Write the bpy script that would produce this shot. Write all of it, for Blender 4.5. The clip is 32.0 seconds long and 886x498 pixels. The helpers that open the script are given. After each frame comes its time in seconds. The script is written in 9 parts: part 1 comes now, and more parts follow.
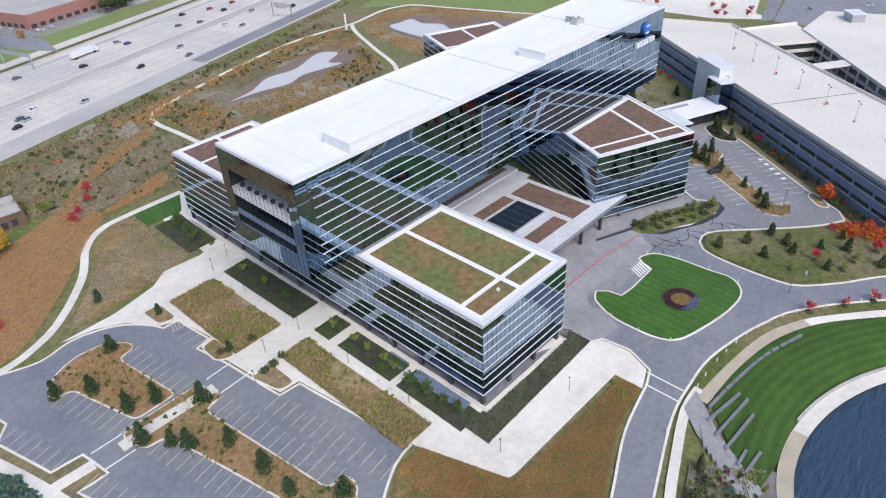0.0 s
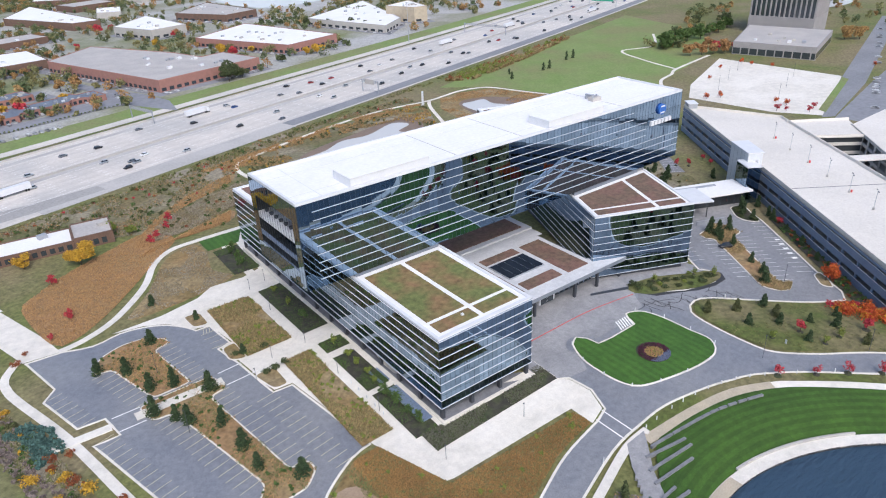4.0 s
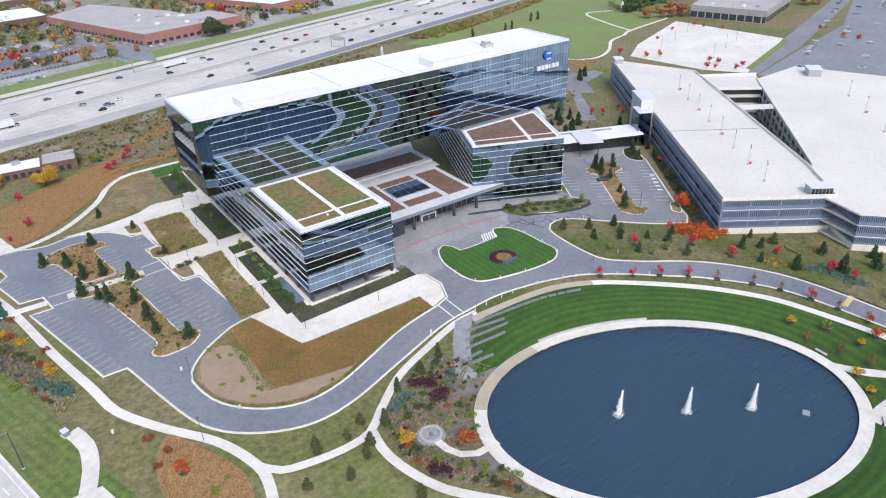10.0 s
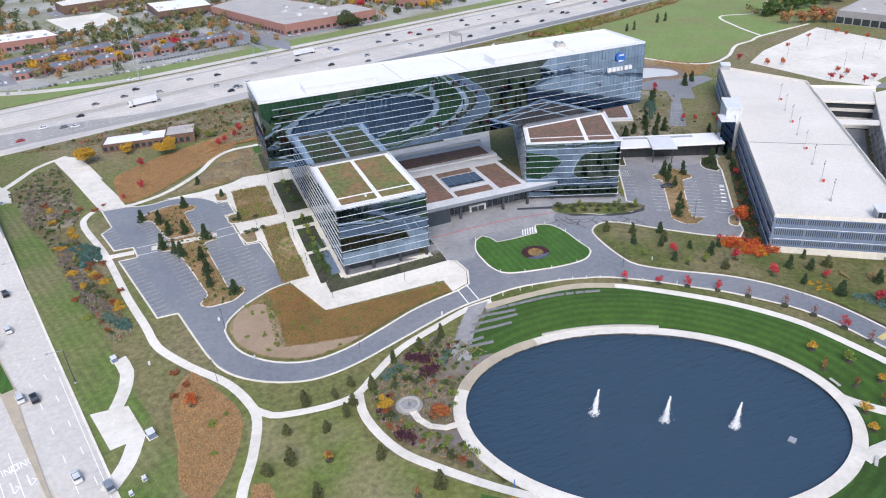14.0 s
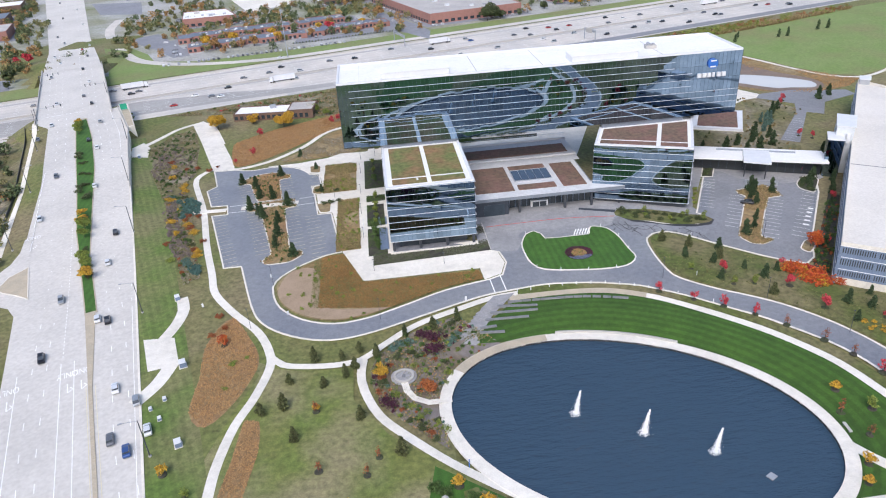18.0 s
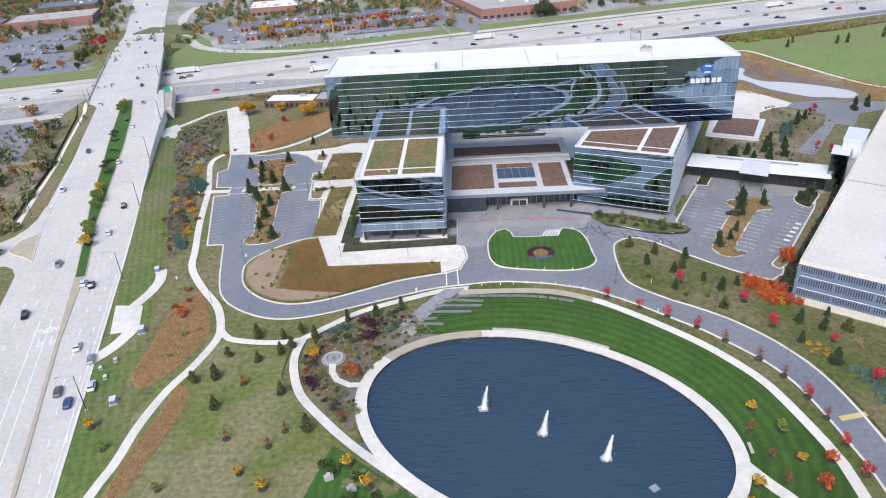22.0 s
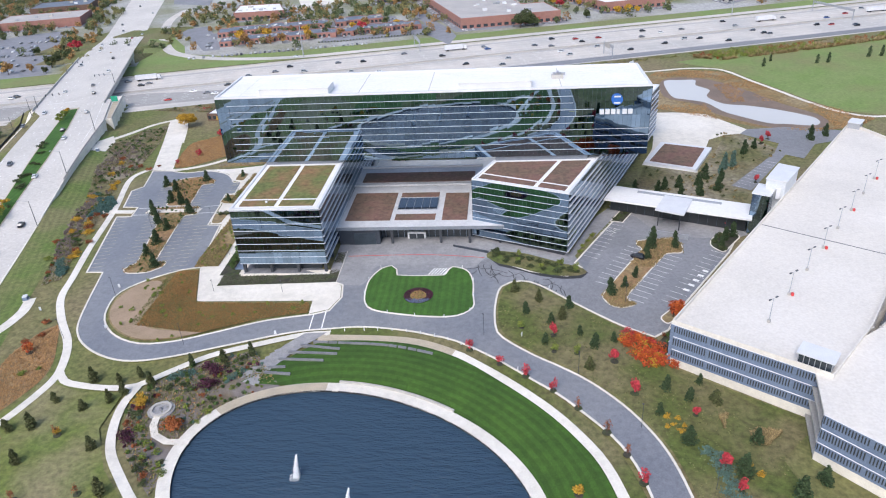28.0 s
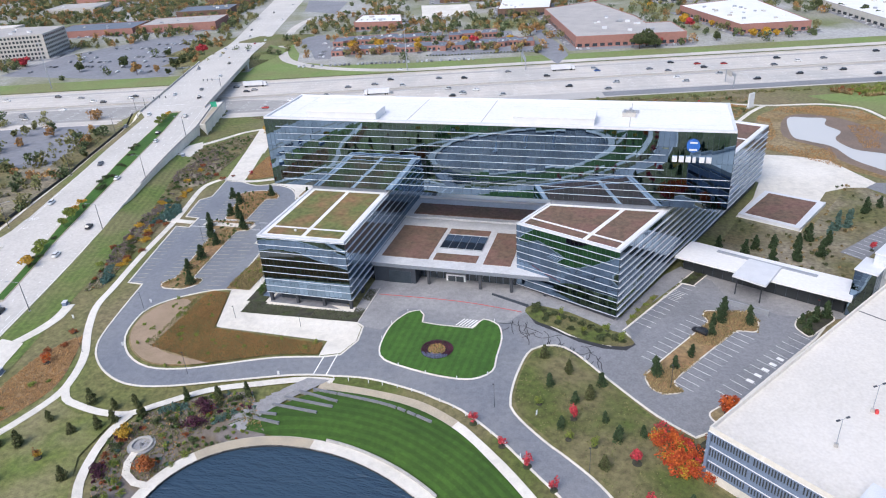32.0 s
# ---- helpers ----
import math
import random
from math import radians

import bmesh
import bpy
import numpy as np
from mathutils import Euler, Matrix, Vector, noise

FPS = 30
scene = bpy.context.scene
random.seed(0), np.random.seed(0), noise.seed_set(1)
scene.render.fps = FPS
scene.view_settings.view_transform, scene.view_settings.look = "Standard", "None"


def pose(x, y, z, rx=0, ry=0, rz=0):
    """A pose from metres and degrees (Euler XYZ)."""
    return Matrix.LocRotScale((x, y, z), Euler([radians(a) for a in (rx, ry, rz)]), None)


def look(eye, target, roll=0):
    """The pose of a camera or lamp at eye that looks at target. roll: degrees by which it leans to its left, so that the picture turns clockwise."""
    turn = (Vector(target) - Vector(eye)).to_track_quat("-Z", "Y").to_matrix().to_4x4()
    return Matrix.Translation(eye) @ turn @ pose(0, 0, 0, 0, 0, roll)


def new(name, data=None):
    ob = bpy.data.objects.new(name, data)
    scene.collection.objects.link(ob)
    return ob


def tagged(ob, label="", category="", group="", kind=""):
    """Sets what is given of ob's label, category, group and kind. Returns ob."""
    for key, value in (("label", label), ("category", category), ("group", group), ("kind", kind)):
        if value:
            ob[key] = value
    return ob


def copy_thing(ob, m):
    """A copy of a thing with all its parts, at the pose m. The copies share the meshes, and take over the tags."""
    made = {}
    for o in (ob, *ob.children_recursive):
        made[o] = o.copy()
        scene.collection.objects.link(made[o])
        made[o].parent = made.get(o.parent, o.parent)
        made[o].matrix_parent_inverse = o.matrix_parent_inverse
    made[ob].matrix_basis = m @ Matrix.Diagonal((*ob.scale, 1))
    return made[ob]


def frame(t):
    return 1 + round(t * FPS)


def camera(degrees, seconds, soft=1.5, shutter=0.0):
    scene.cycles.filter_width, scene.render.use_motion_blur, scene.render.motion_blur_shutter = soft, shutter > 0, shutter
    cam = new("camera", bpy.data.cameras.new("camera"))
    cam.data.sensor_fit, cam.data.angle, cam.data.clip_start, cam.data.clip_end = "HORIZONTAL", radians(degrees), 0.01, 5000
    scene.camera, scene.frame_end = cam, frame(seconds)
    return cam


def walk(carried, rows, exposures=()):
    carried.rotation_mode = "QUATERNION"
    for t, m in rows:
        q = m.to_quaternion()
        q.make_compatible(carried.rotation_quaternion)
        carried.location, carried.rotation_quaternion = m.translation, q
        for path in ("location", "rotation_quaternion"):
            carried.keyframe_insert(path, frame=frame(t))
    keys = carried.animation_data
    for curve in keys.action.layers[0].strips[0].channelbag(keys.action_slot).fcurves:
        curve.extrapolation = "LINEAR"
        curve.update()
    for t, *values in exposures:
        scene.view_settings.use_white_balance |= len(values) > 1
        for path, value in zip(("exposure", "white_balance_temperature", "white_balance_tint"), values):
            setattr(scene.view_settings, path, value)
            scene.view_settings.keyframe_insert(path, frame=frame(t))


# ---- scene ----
cam = camera(65.6, 32.0, soft=1.1)
METRES, EYE, TILT, LEAN, TURN = 303.5, 112.6, 0.0, 0.0, -45.1
X0, Y0 = -65.0, -105.9  # the tower's front corner is the origin
ROWS = [
    (0.0, 0.0, 0.0, 0.0, -1.83, -34.67, 2.64),
    (0.5, 0.0129, -0.0092, -0.0004, 0.64, -34.61, 2.7),
    (1.0, 0.026, -0.0184, -0.0005, 2.85, -34.62, 2.71),
    (1.5, 0.0385, -0.0286, -0.0015, 4.62, -34.59, 2.71),
    (2.0, 0.0508, -0.0384, -0.0024, 6.07, -34.62, 2.65),
    (2.5, 0.0637, -0.0487, -0.0039, 6.83, -34.79, 2.64),
    (3.0, 0.076, -0.0579, -0.004, 6.86, -34.69, 2.57),
    (3.5, 0.0881, -0.0668, -0.0037, 7.52, -30.97, 2.46),
    (5.5, 0.1393, -0.1071, -0.0084, 9.39, -23.86, 2.23),
    (6.0, 0.1529, -0.1164, -0.0085, 9.9, -24.39, 2.25),
    (6.5, 0.1663, -0.1261, -0.0084, 9.9, -24.91, 2.21),
    (7.0, 0.1795, -0.1356, -0.0083, 9.9, -25.47, 2.16),
    (7.5, 0.1931, -0.1455, -0.0086, 9.92, -26.47, 2.13),
    (8.0, 0.206, -0.1548, -0.0081, 10.33, -27.81, 2.13),
    (8.5, 0.22, -0.1633, -0.0082, 10.73, -28.86, 2.16),
    (9.0, 0.2341, -0.1701, -0.0078, 10.64, -29.2, 2.16),
    (9.5, 0.2483, -0.1759, -0.0083, 10.49, -29.3, 2.17),
    (10.0, 0.263, -0.1796, -0.0082, 10.39, -29.42, 2.18),
    (10.5, 0.2775, -0.1823, -0.0078, 10.47, -29.49, 2.22),
    (11.0, 0.2926, -0.1839, -0.0073, 12.74, -29.45, 2.41),
    (11.5, 0.308, -0.1847, -0.0068, 14.32, -29.43, 2.54),
    (12.0, 0.3234, -0.1847, -0.0067, 15.74, -29.38, 2.65),
    (12.5, 0.3388, -0.1838, -0.0063, 17.29, -29.32, 2.76),
    (13.0, 0.3543, -0.1825, -0.0062, 19.34, -29.23, 2.89),
    (13.5, 0.3701, -0.1802, -0.0059, 21.71, -29.13, 3.04),
    (15.5, 0.4312, -0.1665, -0.0059, 28.94, -28.88, 3.29),
    (16.0, 0.4461, -0.1618, -0.0055, 31.45, -28.84, 3.32),
    (16.5, 0.4613, -0.1562, -0.0061, 33.7, -28.77, 3.37),
    (17.0, 0.4761, -0.1502, -0.0067, 35.48, -28.73, 3.39),
    (17.5, 0.4909, -0.1433, -0.0067, 37.15, -28.74, 3.44),
    (18.0, 0.5052, -0.136, -0.0072, 38.56, -28.73, 3.43),
    (18.5, 0.5197, -0.128, -0.0076, 39.69, -28.73, 3.45),
    (19.0, 0.5333, -0.1199, -0.008, 40.77, -28.72, 3.41),
    (19.5, 0.5472, -0.111, -0.0086, 41.92, -28.69, 3.41),
    (20.0, 0.5607, -0.1015, -0.0092, 42.29, -28.74, 3.36),
    (20.5, 0.5737, -0.0922, -0.0095, 42.63, -28.76, 3.33),
    (21.0, 0.5866, -0.082, -0.0095, 43.9, -28.76, 3.35),
    (21.5, 0.5991, -0.071, -0.0093, 45.36, -28.75, 3.37),
    (22.0, 0.6108, -0.06, -0.0089, 46.42, -28.72, 3.35),
    (22.5, 0.6219, -0.0477, -0.0086, 47.64, -28.68, 3.36),
    (23.0, 0.6321, -0.0349, -0.0081, 47.62, -28.7, 3.31),
    (23.5, 0.641, -0.0217, -0.0073, 47.56, -28.72, 3.28),
    (24.0, 0.6489, -0.0077, -0.0065, 47.55, -28.73, 3.25),
    (24.5, 0.6554, 0.0063, -0.0056, 47.45, -28.73, 3.2),
    (25.0, 0.6608, 0.0205, -0.0047, 47.35, -28.73, 3.16),
    (25.5, 0.6649, 0.0341, -0.0041, 47.23, -28.72, 3.09),
    (27.5, 0.6718, 0.0864, -0.0036, 48.25, -28.62, 2.98),
    (28.0, 0.6728, 0.0999, -0.0036, 49.33, -28.6, 3.01),
    (28.5, 0.6731, 0.1137, -0.0038, 50.8, -28.58, 3.07),
    (29.0, 0.673, 0.1277, -0.0042, 52.6, -28.57, 3.15),
    (29.5, 0.6728, 0.1421, -0.0049, 54.17, -28.85, 3.19),
    (30.0, 0.672, 0.157, -0.0054, 55.5, -29.33, 3.21),
    (30.5, 0.6707, 0.1725, -0.0058, 56.74, -29.67, 3.19),
    (31.0, 0.6686, 0.1886, -0.0059, 58.06, -29.48, 3.18),
    (31.5, 0.6664, 0.2049, -0.0059, 59.66, -28.3, 3.18),
    (32.0, 0.6641, 0.2214, -0.0062, 61.1, -27.27, 3.18),
]
walk(cam, [(t, pose(X0, Y0, EYE, TILT, LEAN, TURN) @ pose(METRES * x, METRES * y, METRES * z, 90 + pitch, roll, yaw)) for t, x, y, z, yaw, pitch, roll in ROWS], exposures=[(0, 0.49), (3, 0.53), (6, 0.59), (11, 0.61), (32, 0.61)])

# ---- light ----
world = bpy.data.worlds.new("world")
scene.world = world
world.use_nodes = True
wn = world.node_tree
sky = wn.nodes.new("ShaderNodeTexSky")
sky.sky_type = "NISHITA"
sky.sun_disc = False
sky.sun_elevation, sky.sun_rotation = radians(42), radians(200)
sky.air_density, sky.dust_density, sky.ozone_density = 1.0, 2.0, 1.0
wn.links.new(sky.outputs[0], wn.nodes["Background"].inputs[0])
wn.nodes["Background"].inputs[1].default_value = 0.15
sun = new("sun", bpy.data.lights.new("sun", "SUN"))
sun.data.energy, sun.data.angle, sun.data.color = 1.4, radians(30), (1.0, 0.985, 0.96)
sun.matrix_world = look((-60, -160, 210), (0, 0, 0))
scene.view_settings.exposure = 0.60
scene.view_settings.use_white_balance = True
scene.view_settings.white_balance_temperature, scene.view_settings.white_balance_tint = 6400, 13


# ---- materials ----
def mat(name, a, b=None, scale=0.3, fine=6.0, rough=0.85, metal=0.0, bump=0.0, spec=0.5, vary=0.0, island=0.0, stripes=None, c=None, patch=0.03, mid=0.0):
    """Two colours mixed by coarse and fine noise; vary: brightness by object; island: by loose piece; c: a third colour in wide patches."""
    m = bpy.data.materials.new(name)
    m.use_nodes = True
    nt = m.node_tree
    N, L = nt.nodes, nt.links
    p = N["Principled BSDF"]
    p.inputs["Roughness"].default_value, p.inputs["Metallic"].default_value = rough, metal
    p.inputs["Specular IOR Level"].default_value = spec
    b = b or tuple(0.8 * v for v in a)
    pos = N.new("ShaderNodeNewGeometry")

    def noise_at(s, detail=4.0):
        n = N.new("ShaderNodeTexNoise")
        n.inputs["Scale"].default_value, n.inputs["Detail"].default_value = s, detail
        L.new(pos.outputs["Position"], n.inputs["Vector"])
        return n.outputs["Fac"]

    def ramp(sock, lo, hi):
        r = N.new("ShaderNodeMapRange")
        r.inputs["From Min"].default_value, r.inputs["From Max"].default_value = lo, hi
        L.new(sock, r.inputs["Value"])
        return r.outputs["Result"]

    def mix(f, x, y, kind="MIX"):
        n = N.new("ShaderNodeMix")
        n.data_type, n.blend_type = "RGBA", kind
        for i, v in ((0, f), (6, x), (7, y)):
            if isinstance(v, (int, float)):
                n.inputs[i].default_value = v
            elif isinstance(v, tuple):
                n.inputs[i].default_value = (*v, 1)
            else:
                L.new(v, n.inputs[i])
        return n.outputs[2]

    col = mix(ramp(noise_at(scale), 0.35, 0.65), a, b)
    if c:
        col = mix(ramp(noise_at(patch, 5.0), 0.45, 0.62), col, c)
    if mid:
        k = ramp(noise_at(0.7, 6.0), 0.25, 0.75)
        col = mix(1.0, col, mix(k, (1 - mid, 1 - mid, 1 - mid), (1 + mid * 0.7, 1 + mid * 0.7, 1 + mid * 0.6)), "MULTIPLY")
    f = ramp(noise_at(fine, 3.0), 0.2, 0.8)
    col = mix(0.35, col, mix(f, (0.25, 0.25, 0.25), (1.0, 1.0, 1.0)), "SOFT_LIGHT")
    if stripes:
        period, angle, dark = stripes
        mp = N.new("ShaderNodeMapping")
        mp.vector_type = "TEXTURE"
        w = N.new("ShaderNodeTexWave")
        if angle == "rings":
            mp.inputs["Location"].default_value, mp.inputs["Rotation"].default_value, mp.inputs["Scale"].default_value = (65.7, -125.9, 0), (0, 0, radians(-27)), (1.3, 1.0, 50)
            w.wave_type, w.rings_direction = "RINGS", "Z"
        else:
            mp.inputs["Rotation"].default_value = (0, 0, radians(angle))
        L.new(pos.outputs["Position"], mp.inputs["Vector"])
        w.inputs["Scale"].default_value, w.inputs["Distortion"].default_value = 0.314 / period, 0.6
        w.inputs["Detail Scale"].default_value = 0.3
        L.new(mp.outputs["Vector"], w.inputs["Vector"])
        col = mix(ramp(w.outputs["Fac"], 0.3, 0.7), col, mix(1.0, col, (dark, dark, dark), "MULTIPLY"))
    if vary or island:
        if vary:
            o = N.new("ShaderNodeObjectInfo").outputs["Random"]
        else:
            o = pos.outputs["Random Per Island"]
        k = vary or island
        r = N.new("ShaderNodeMapRange")
        r.inputs["To Min"].default_value, r.inputs["To Max"].default_value = 1 - k, 1 + k * 0.6
        L.new(o, r.inputs["Value"])
        h = N.new("ShaderNodeHueSaturation")
        L.new(r.outputs["Result"], h.inputs["Value"])
        L.new(col, h.inputs["Color"])
        col = h.outputs["Color"]
    L.new(col, p.inputs["Base Color"])
    if bump:
        bn = N.new("ShaderNodeBump")
        bn.inputs["Strength"].default_value, bn.inputs["Distance"].default_value = 0.5, bump
        L.new(noise_at(fine, 3.0), bn.inputs["Height"])
        L.new(bn.outputs["Normal"], p.inputs["Normal"])
    return m


M_GROUND = mat("rough_grass", (0.125, 0.15, 0.042), (0.16, 0.15, 0.058), 0.05, 1.5, 0.95, bump=0.15, c=(0.2, 0.165, 0.09), patch=0.018, mid=0.45)
M_MEADOW = mat("meadow", (0.17, 0.135, 0.065), (0.115, 0.12, 0.045), 0.07, 1.2, 0.95, bump=0.3, c=(0.27, 0.235, 0.175), patch=0.03, mid=0.5)
M_RUST = mat("rust_prairie", (0.32, 0.19, 0.095), (0.26, 0.165, 0.08), 0.12, 1.3, 0.95, bump=0.3, c=(0.28, 0.2, 0.1), patch=0.05, mid=0.42)
M_TAN = mat("tan_prairie", (0.26, 0.165, 0.07), (0.20, 0.145, 0.06), 0.12, 1.6, 0.95, bump=0.3, c=(0.28, 0.215, 0.12), patch=0.05, mid=0.45)
M_BARE = mat("bare_soil", (0.33, 0.24, 0.165), (0.27, 0.20, 0.13), 0.2, 2.5, 0.95, bump=0.05)
M_LAWN = mat("mown_lawn", (0.052, 0.135, 0.018), (0.04, 0.108, 0.015), 0.15, 4.0, 0.95, stripes=(2.2, 0, 0.85), bump=0.03, mid=0.2)
M_LAWN2 = mat("crescent_lawn", (0.046, 0.108, 0.013), (0.034, 0.084, 0.010), 0.1, 4.0, 0.95, stripes=(2.2, "rings", 0.78), bump=0.03, mid=0.22)
M_GRASS = mat("grass", (0.082, 0.112, 0.024), (0.11, 0.115, 0.034), 0.09, 3.0, 0.95, bump=0.05, c=(0.165, 0.145, 0.07), patch=0.045, mid=0.45)
M_GRASS2 = mat("south_lawn_grass", (0.115, 0.16, 0.034), (0.15, 0.165, 0.046), 0.09, 3.0, 0.95, bump=0.05, c=(0.225, 0.20, 0.105), patch=0.04, mid=0.42)
M_TABLE = mat("yellow_paint", (0.62, 0.50, 0.20), (0.54, 0.43, 0.17), 0.6, 6.0, 0.8)
M_VERGE = mat("verge_grass", (0.105, 0.168, 0.034), (0.145, 0.175, 0.05), 0.06, 2.0, 0.95, stripes=(2.4, 19.5, 0.86), c=(0.18, 0.175, 0.075), patch=0.03, mid=0.35)
M_PARK = mat("park_grass", (0.155, 0.23, 0.06), (0.185, 0.24, 0.08), 0.05, 1.5, 0.95, c=(0.19, 0.2, 0.08), patch=0.02, mid=0.22)
M_MULCH = mat("dark_mulch", (0.04, 0.038, 0.03), (0.06, 0.056, 0.04), 0.4, 4.0, 0.95, bump=0.05, c=(0.05, 0.065, 0.025), patch=0.2, mid=0.4)
M_BED = mat("planted_bed", (0.20, 0.175, 0.165), (0.16, 0.14, 0.132), 0.3, 4.0, 0.95, bump=0.1, c=(0.15, 0.12, 0.085), patch=0.12, mid=0.25)
M_ASPHALT = mat("asphalt", (0.17, 0.178, 0.202), (0.196, 0.203, 0.225), 0.08, 3.0, 0.5, bump=0.01, spec=0.75, c=(0.214, 0.218, 0.232), patch=0.035, mid=0.2)
M_ASPHALT2 = mat("worn_asphalt", (0.21, 0.216, 0.235), (0.232, 0.238, 0.256), 0.07, 2.0, 0.9, c=(0.195, 0.2, 0.215), patch=0.03, mid=0.14)
M_CONC = mat("pale_concrete", (0.70, 0.655, 0.58), (0.61, 0.575, 0.51), 0.25, 3.0, 0.85, c=(0.73, 0.69, 0.62), patch=0.06, mid=0.1)
M_TANCONC = mat("tan_concrete", (0.45, 0.38, 0.28), (0.38, 0.33, 0.25), 0.3, 3.0, 0.85)
M_PAVER = mat("grey_paving", (0.27, 0.27, 0.28), (0.235, 0.237, 0.247), 0.2, 2.5, 0.7, c=(0.31, 0.307, 0.315), patch=0.06, mid=0.18)
M_HWY = mat("highway_concrete", (0.61, 0.565, 0.515), (0.55, 0.51, 0.465), 0.06, 1.0, 0.9, stripes=(7.4, 106.2, 0.95), c=(0.47, 0.45, 0.425), patch=0.02, mid=0.08)
M_ARTERIAL = mat("arterial_concrete", (0.56, 0.53, 0.49), (0.51, 0.485, 0.45), 0.06, 1.0, 0.9, c=(0.58, 0.55, 0.51), patch=0.025, mid=0.08)
M_ROOFW = mat("white_membrane", (0.80, 0.79, 0.78), (0.74, 0.735, 0.73), 0.1, 1.0, 0.7, c=(0.77, 0.765, 0.76), patch=0.05)
M_DECK = mat("pale_deck", (0.66, 0.62, 0.56), (0.60, 0.565, 0.515), 0.06, 1.5, 0.85, c=(0.69, 0.65, 0.595), patch=0.03, mid=0.06)
M_ROOFG = mat("grey_roof", (0.43, 0.405, 0.38), (0.37, 0.35, 0.335), 0.08, 1.0, 0.9)
M_SEDUM = mat("sedum_roof", (0.165, 0.145, 0.055), (0.225, 0.13, 0.065), 0.16, 3.0, 0.95, bump=0.06, c=(0.13, 0.15, 0.048), patch=0.09, mid=0.4)
M_SEDUM2 = mat("brown_sedum", (0.165, 0.105, 0.075), (0.13, 0.09, 0.065), 0.4, 3.0, 0.95, bump=0.06, c=(0.18, 0.10, 0.08), patch=0.12, mid=0.35)
M_WHITE = mat("white_metal", (0.66, 0.67, 0.69), (0.61, 0.62, 0.64), 0.4, 5.0, 0.45)
M_GREYMET = mat("grey_metal", (0.36, 0.38, 0.41), (0.32, 0.34, 0.37), 0.3, 4.0, 0.5, metal=0.3)
M_DARKMET = mat("dark_metal", (0.055, 0.062, 0.075), (0.045, 0.05, 0.06), 0.3, 4.0, 0.5, metal=0.2)
M_LOUVRE = mat("blue_grey_panel", (0.155, 0.205, 0.295), (0.135, 0.18, 0.265), 0.2, 2.0, 0.5)
M_NAVY = mat("dark_blue_cladding", (0.05, 0.06, 0.08), (0.04, 0.05, 0.066), 0.3, 3.0, 0.45, metal=0.2)
M_FASCIA = mat("canopy_fascia", (0.21, 0.235, 0.275), (0.185, 0.21, 0.245), 0.3, 3.0, 0.5, metal=0.2)
M_NECK = mat("neck_panel", (0.20, 0.225, 0.265), (0.18, 0.205, 0.245), 0.3, 3.0, 0.45, metal=0.3)
# near-black that stands in for shade inside storeys, slots and recesses
M_UNLIT = mat("unlit_dark", (0.03, 0.036, 0.042), None, 0.3, 3.0, 0.6)
M_GLASS = mat("reflective_glass", (0.25, 0.35, 0.46), (0.21, 0.305, 0.415), 0.05, 0.4, 0.02, metal=1.0, vary=0.2)
M_ROOFLIGHT = mat("rooflight_glass", (0.018, 0.028, 0.045), (0.014, 0.022, 0.036), 0.3, 2.0, 0.04, spec=1.0)
M_TERRACE = mat("terrace_paving", (0.54, 0.55, 0.57), (0.48, 0.49, 0.51), 0.2, 2.0, 0.8, c=(0.58, 0.585, 0.60), patch=0.1, mid=0.1)
M_SAGE = mat("sage_tufts", (0.13, 0.135, 0.085), (0.10, 0.10, 0.075), 0.3, 4.0, 0.95, island=0.4)
M_PANELW = mat("pale_panels", (0.52, 0.55, 0.58), (0.57, 0.6, 0.63), 0.2, 2.0, 0.4, mid=0.06)
M_GLASSD = mat("dark_glass", (0.035, 0.045, 0.055), (0.03, 0.04, 0.05), 0.3, 2.0, 0.08, spec=0.9)
M_MULLION = mat("mullion", (0.075, 0.10, 0.125), None, 0.4, 4.0, 0.3, metal=0.7)
M_BRICK = mat("red_brick", (0.33, 0.165, 0.135), (0.285, 0.145, 0.12), 0.3, 4.0, 0.9, vary=0.12)
M_SLAB = mat("weathered_concrete", (0.31, 0.295, 0.295), (0.27, 0.258, 0.26), 0.15, 2.0, 0.85)
M_GOLDTUFT = mat("golden_tufts", (0.365, 0.205, 0.073), (0.262, 0.152, 0.056), 0.12, 4.0, 0.95, island=0.45)
M_BRICKD = mat("brown_brick", (0.15, 0.09, 0.065), (0.12, 0.075, 0.055), 0.3, 4.0, 0.9)
M_PRECAST = mat("precast_concrete", (0.44, 0.42, 0.39), (0.39, 0.375, 0.35), 0.15, 2.0, 0.85, vary=0.1)
M_STONE = mat("grey_stone", (0.20, 0.205, 0.22), (0.16, 0.165, 0.18), 0.5, 4.0, 0.85, bump=0.03)
M_STRIPE = mat("white_paint", (0.88, 0.88, 0.86), (0.76, 0.76, 0.74), 0.6, 6.0, 0.8)
M_YELLOW = mat("cream_paint", (0.70, 0.63, 0.42), (0.60, 0.54, 0.36), 0.6, 6.0, 0.8)
M_REDPAINT = mat("red_paint", (0.62, 0.10, 0.09), None, 0.6, 6.0, 0.8)
M_BLUE = mat("blue_sign", (0.02, 0.12, 0.45), None, 0.5, 4.0, 0.5)
M_GREEN = mat("green_sign", (0.02, 0.33, 0.20), None, 0.5, 4.0, 0.5)
M_RED = mat("red_enamel", (0.65, 0.06, 0.06), None, 0.5, 4.0, 0.5)
M_BARK = mat("bark", (0.09, 0.065, 0.05), (0.065, 0.05, 0.04), 2.0, 12.0, 0.95)
M_FIR = mat("fir_needles", (0.032, 0.062, 0.024), (0.048, 0.078, 0.03), 0.8, 6.0, 0.9, island=0.5)
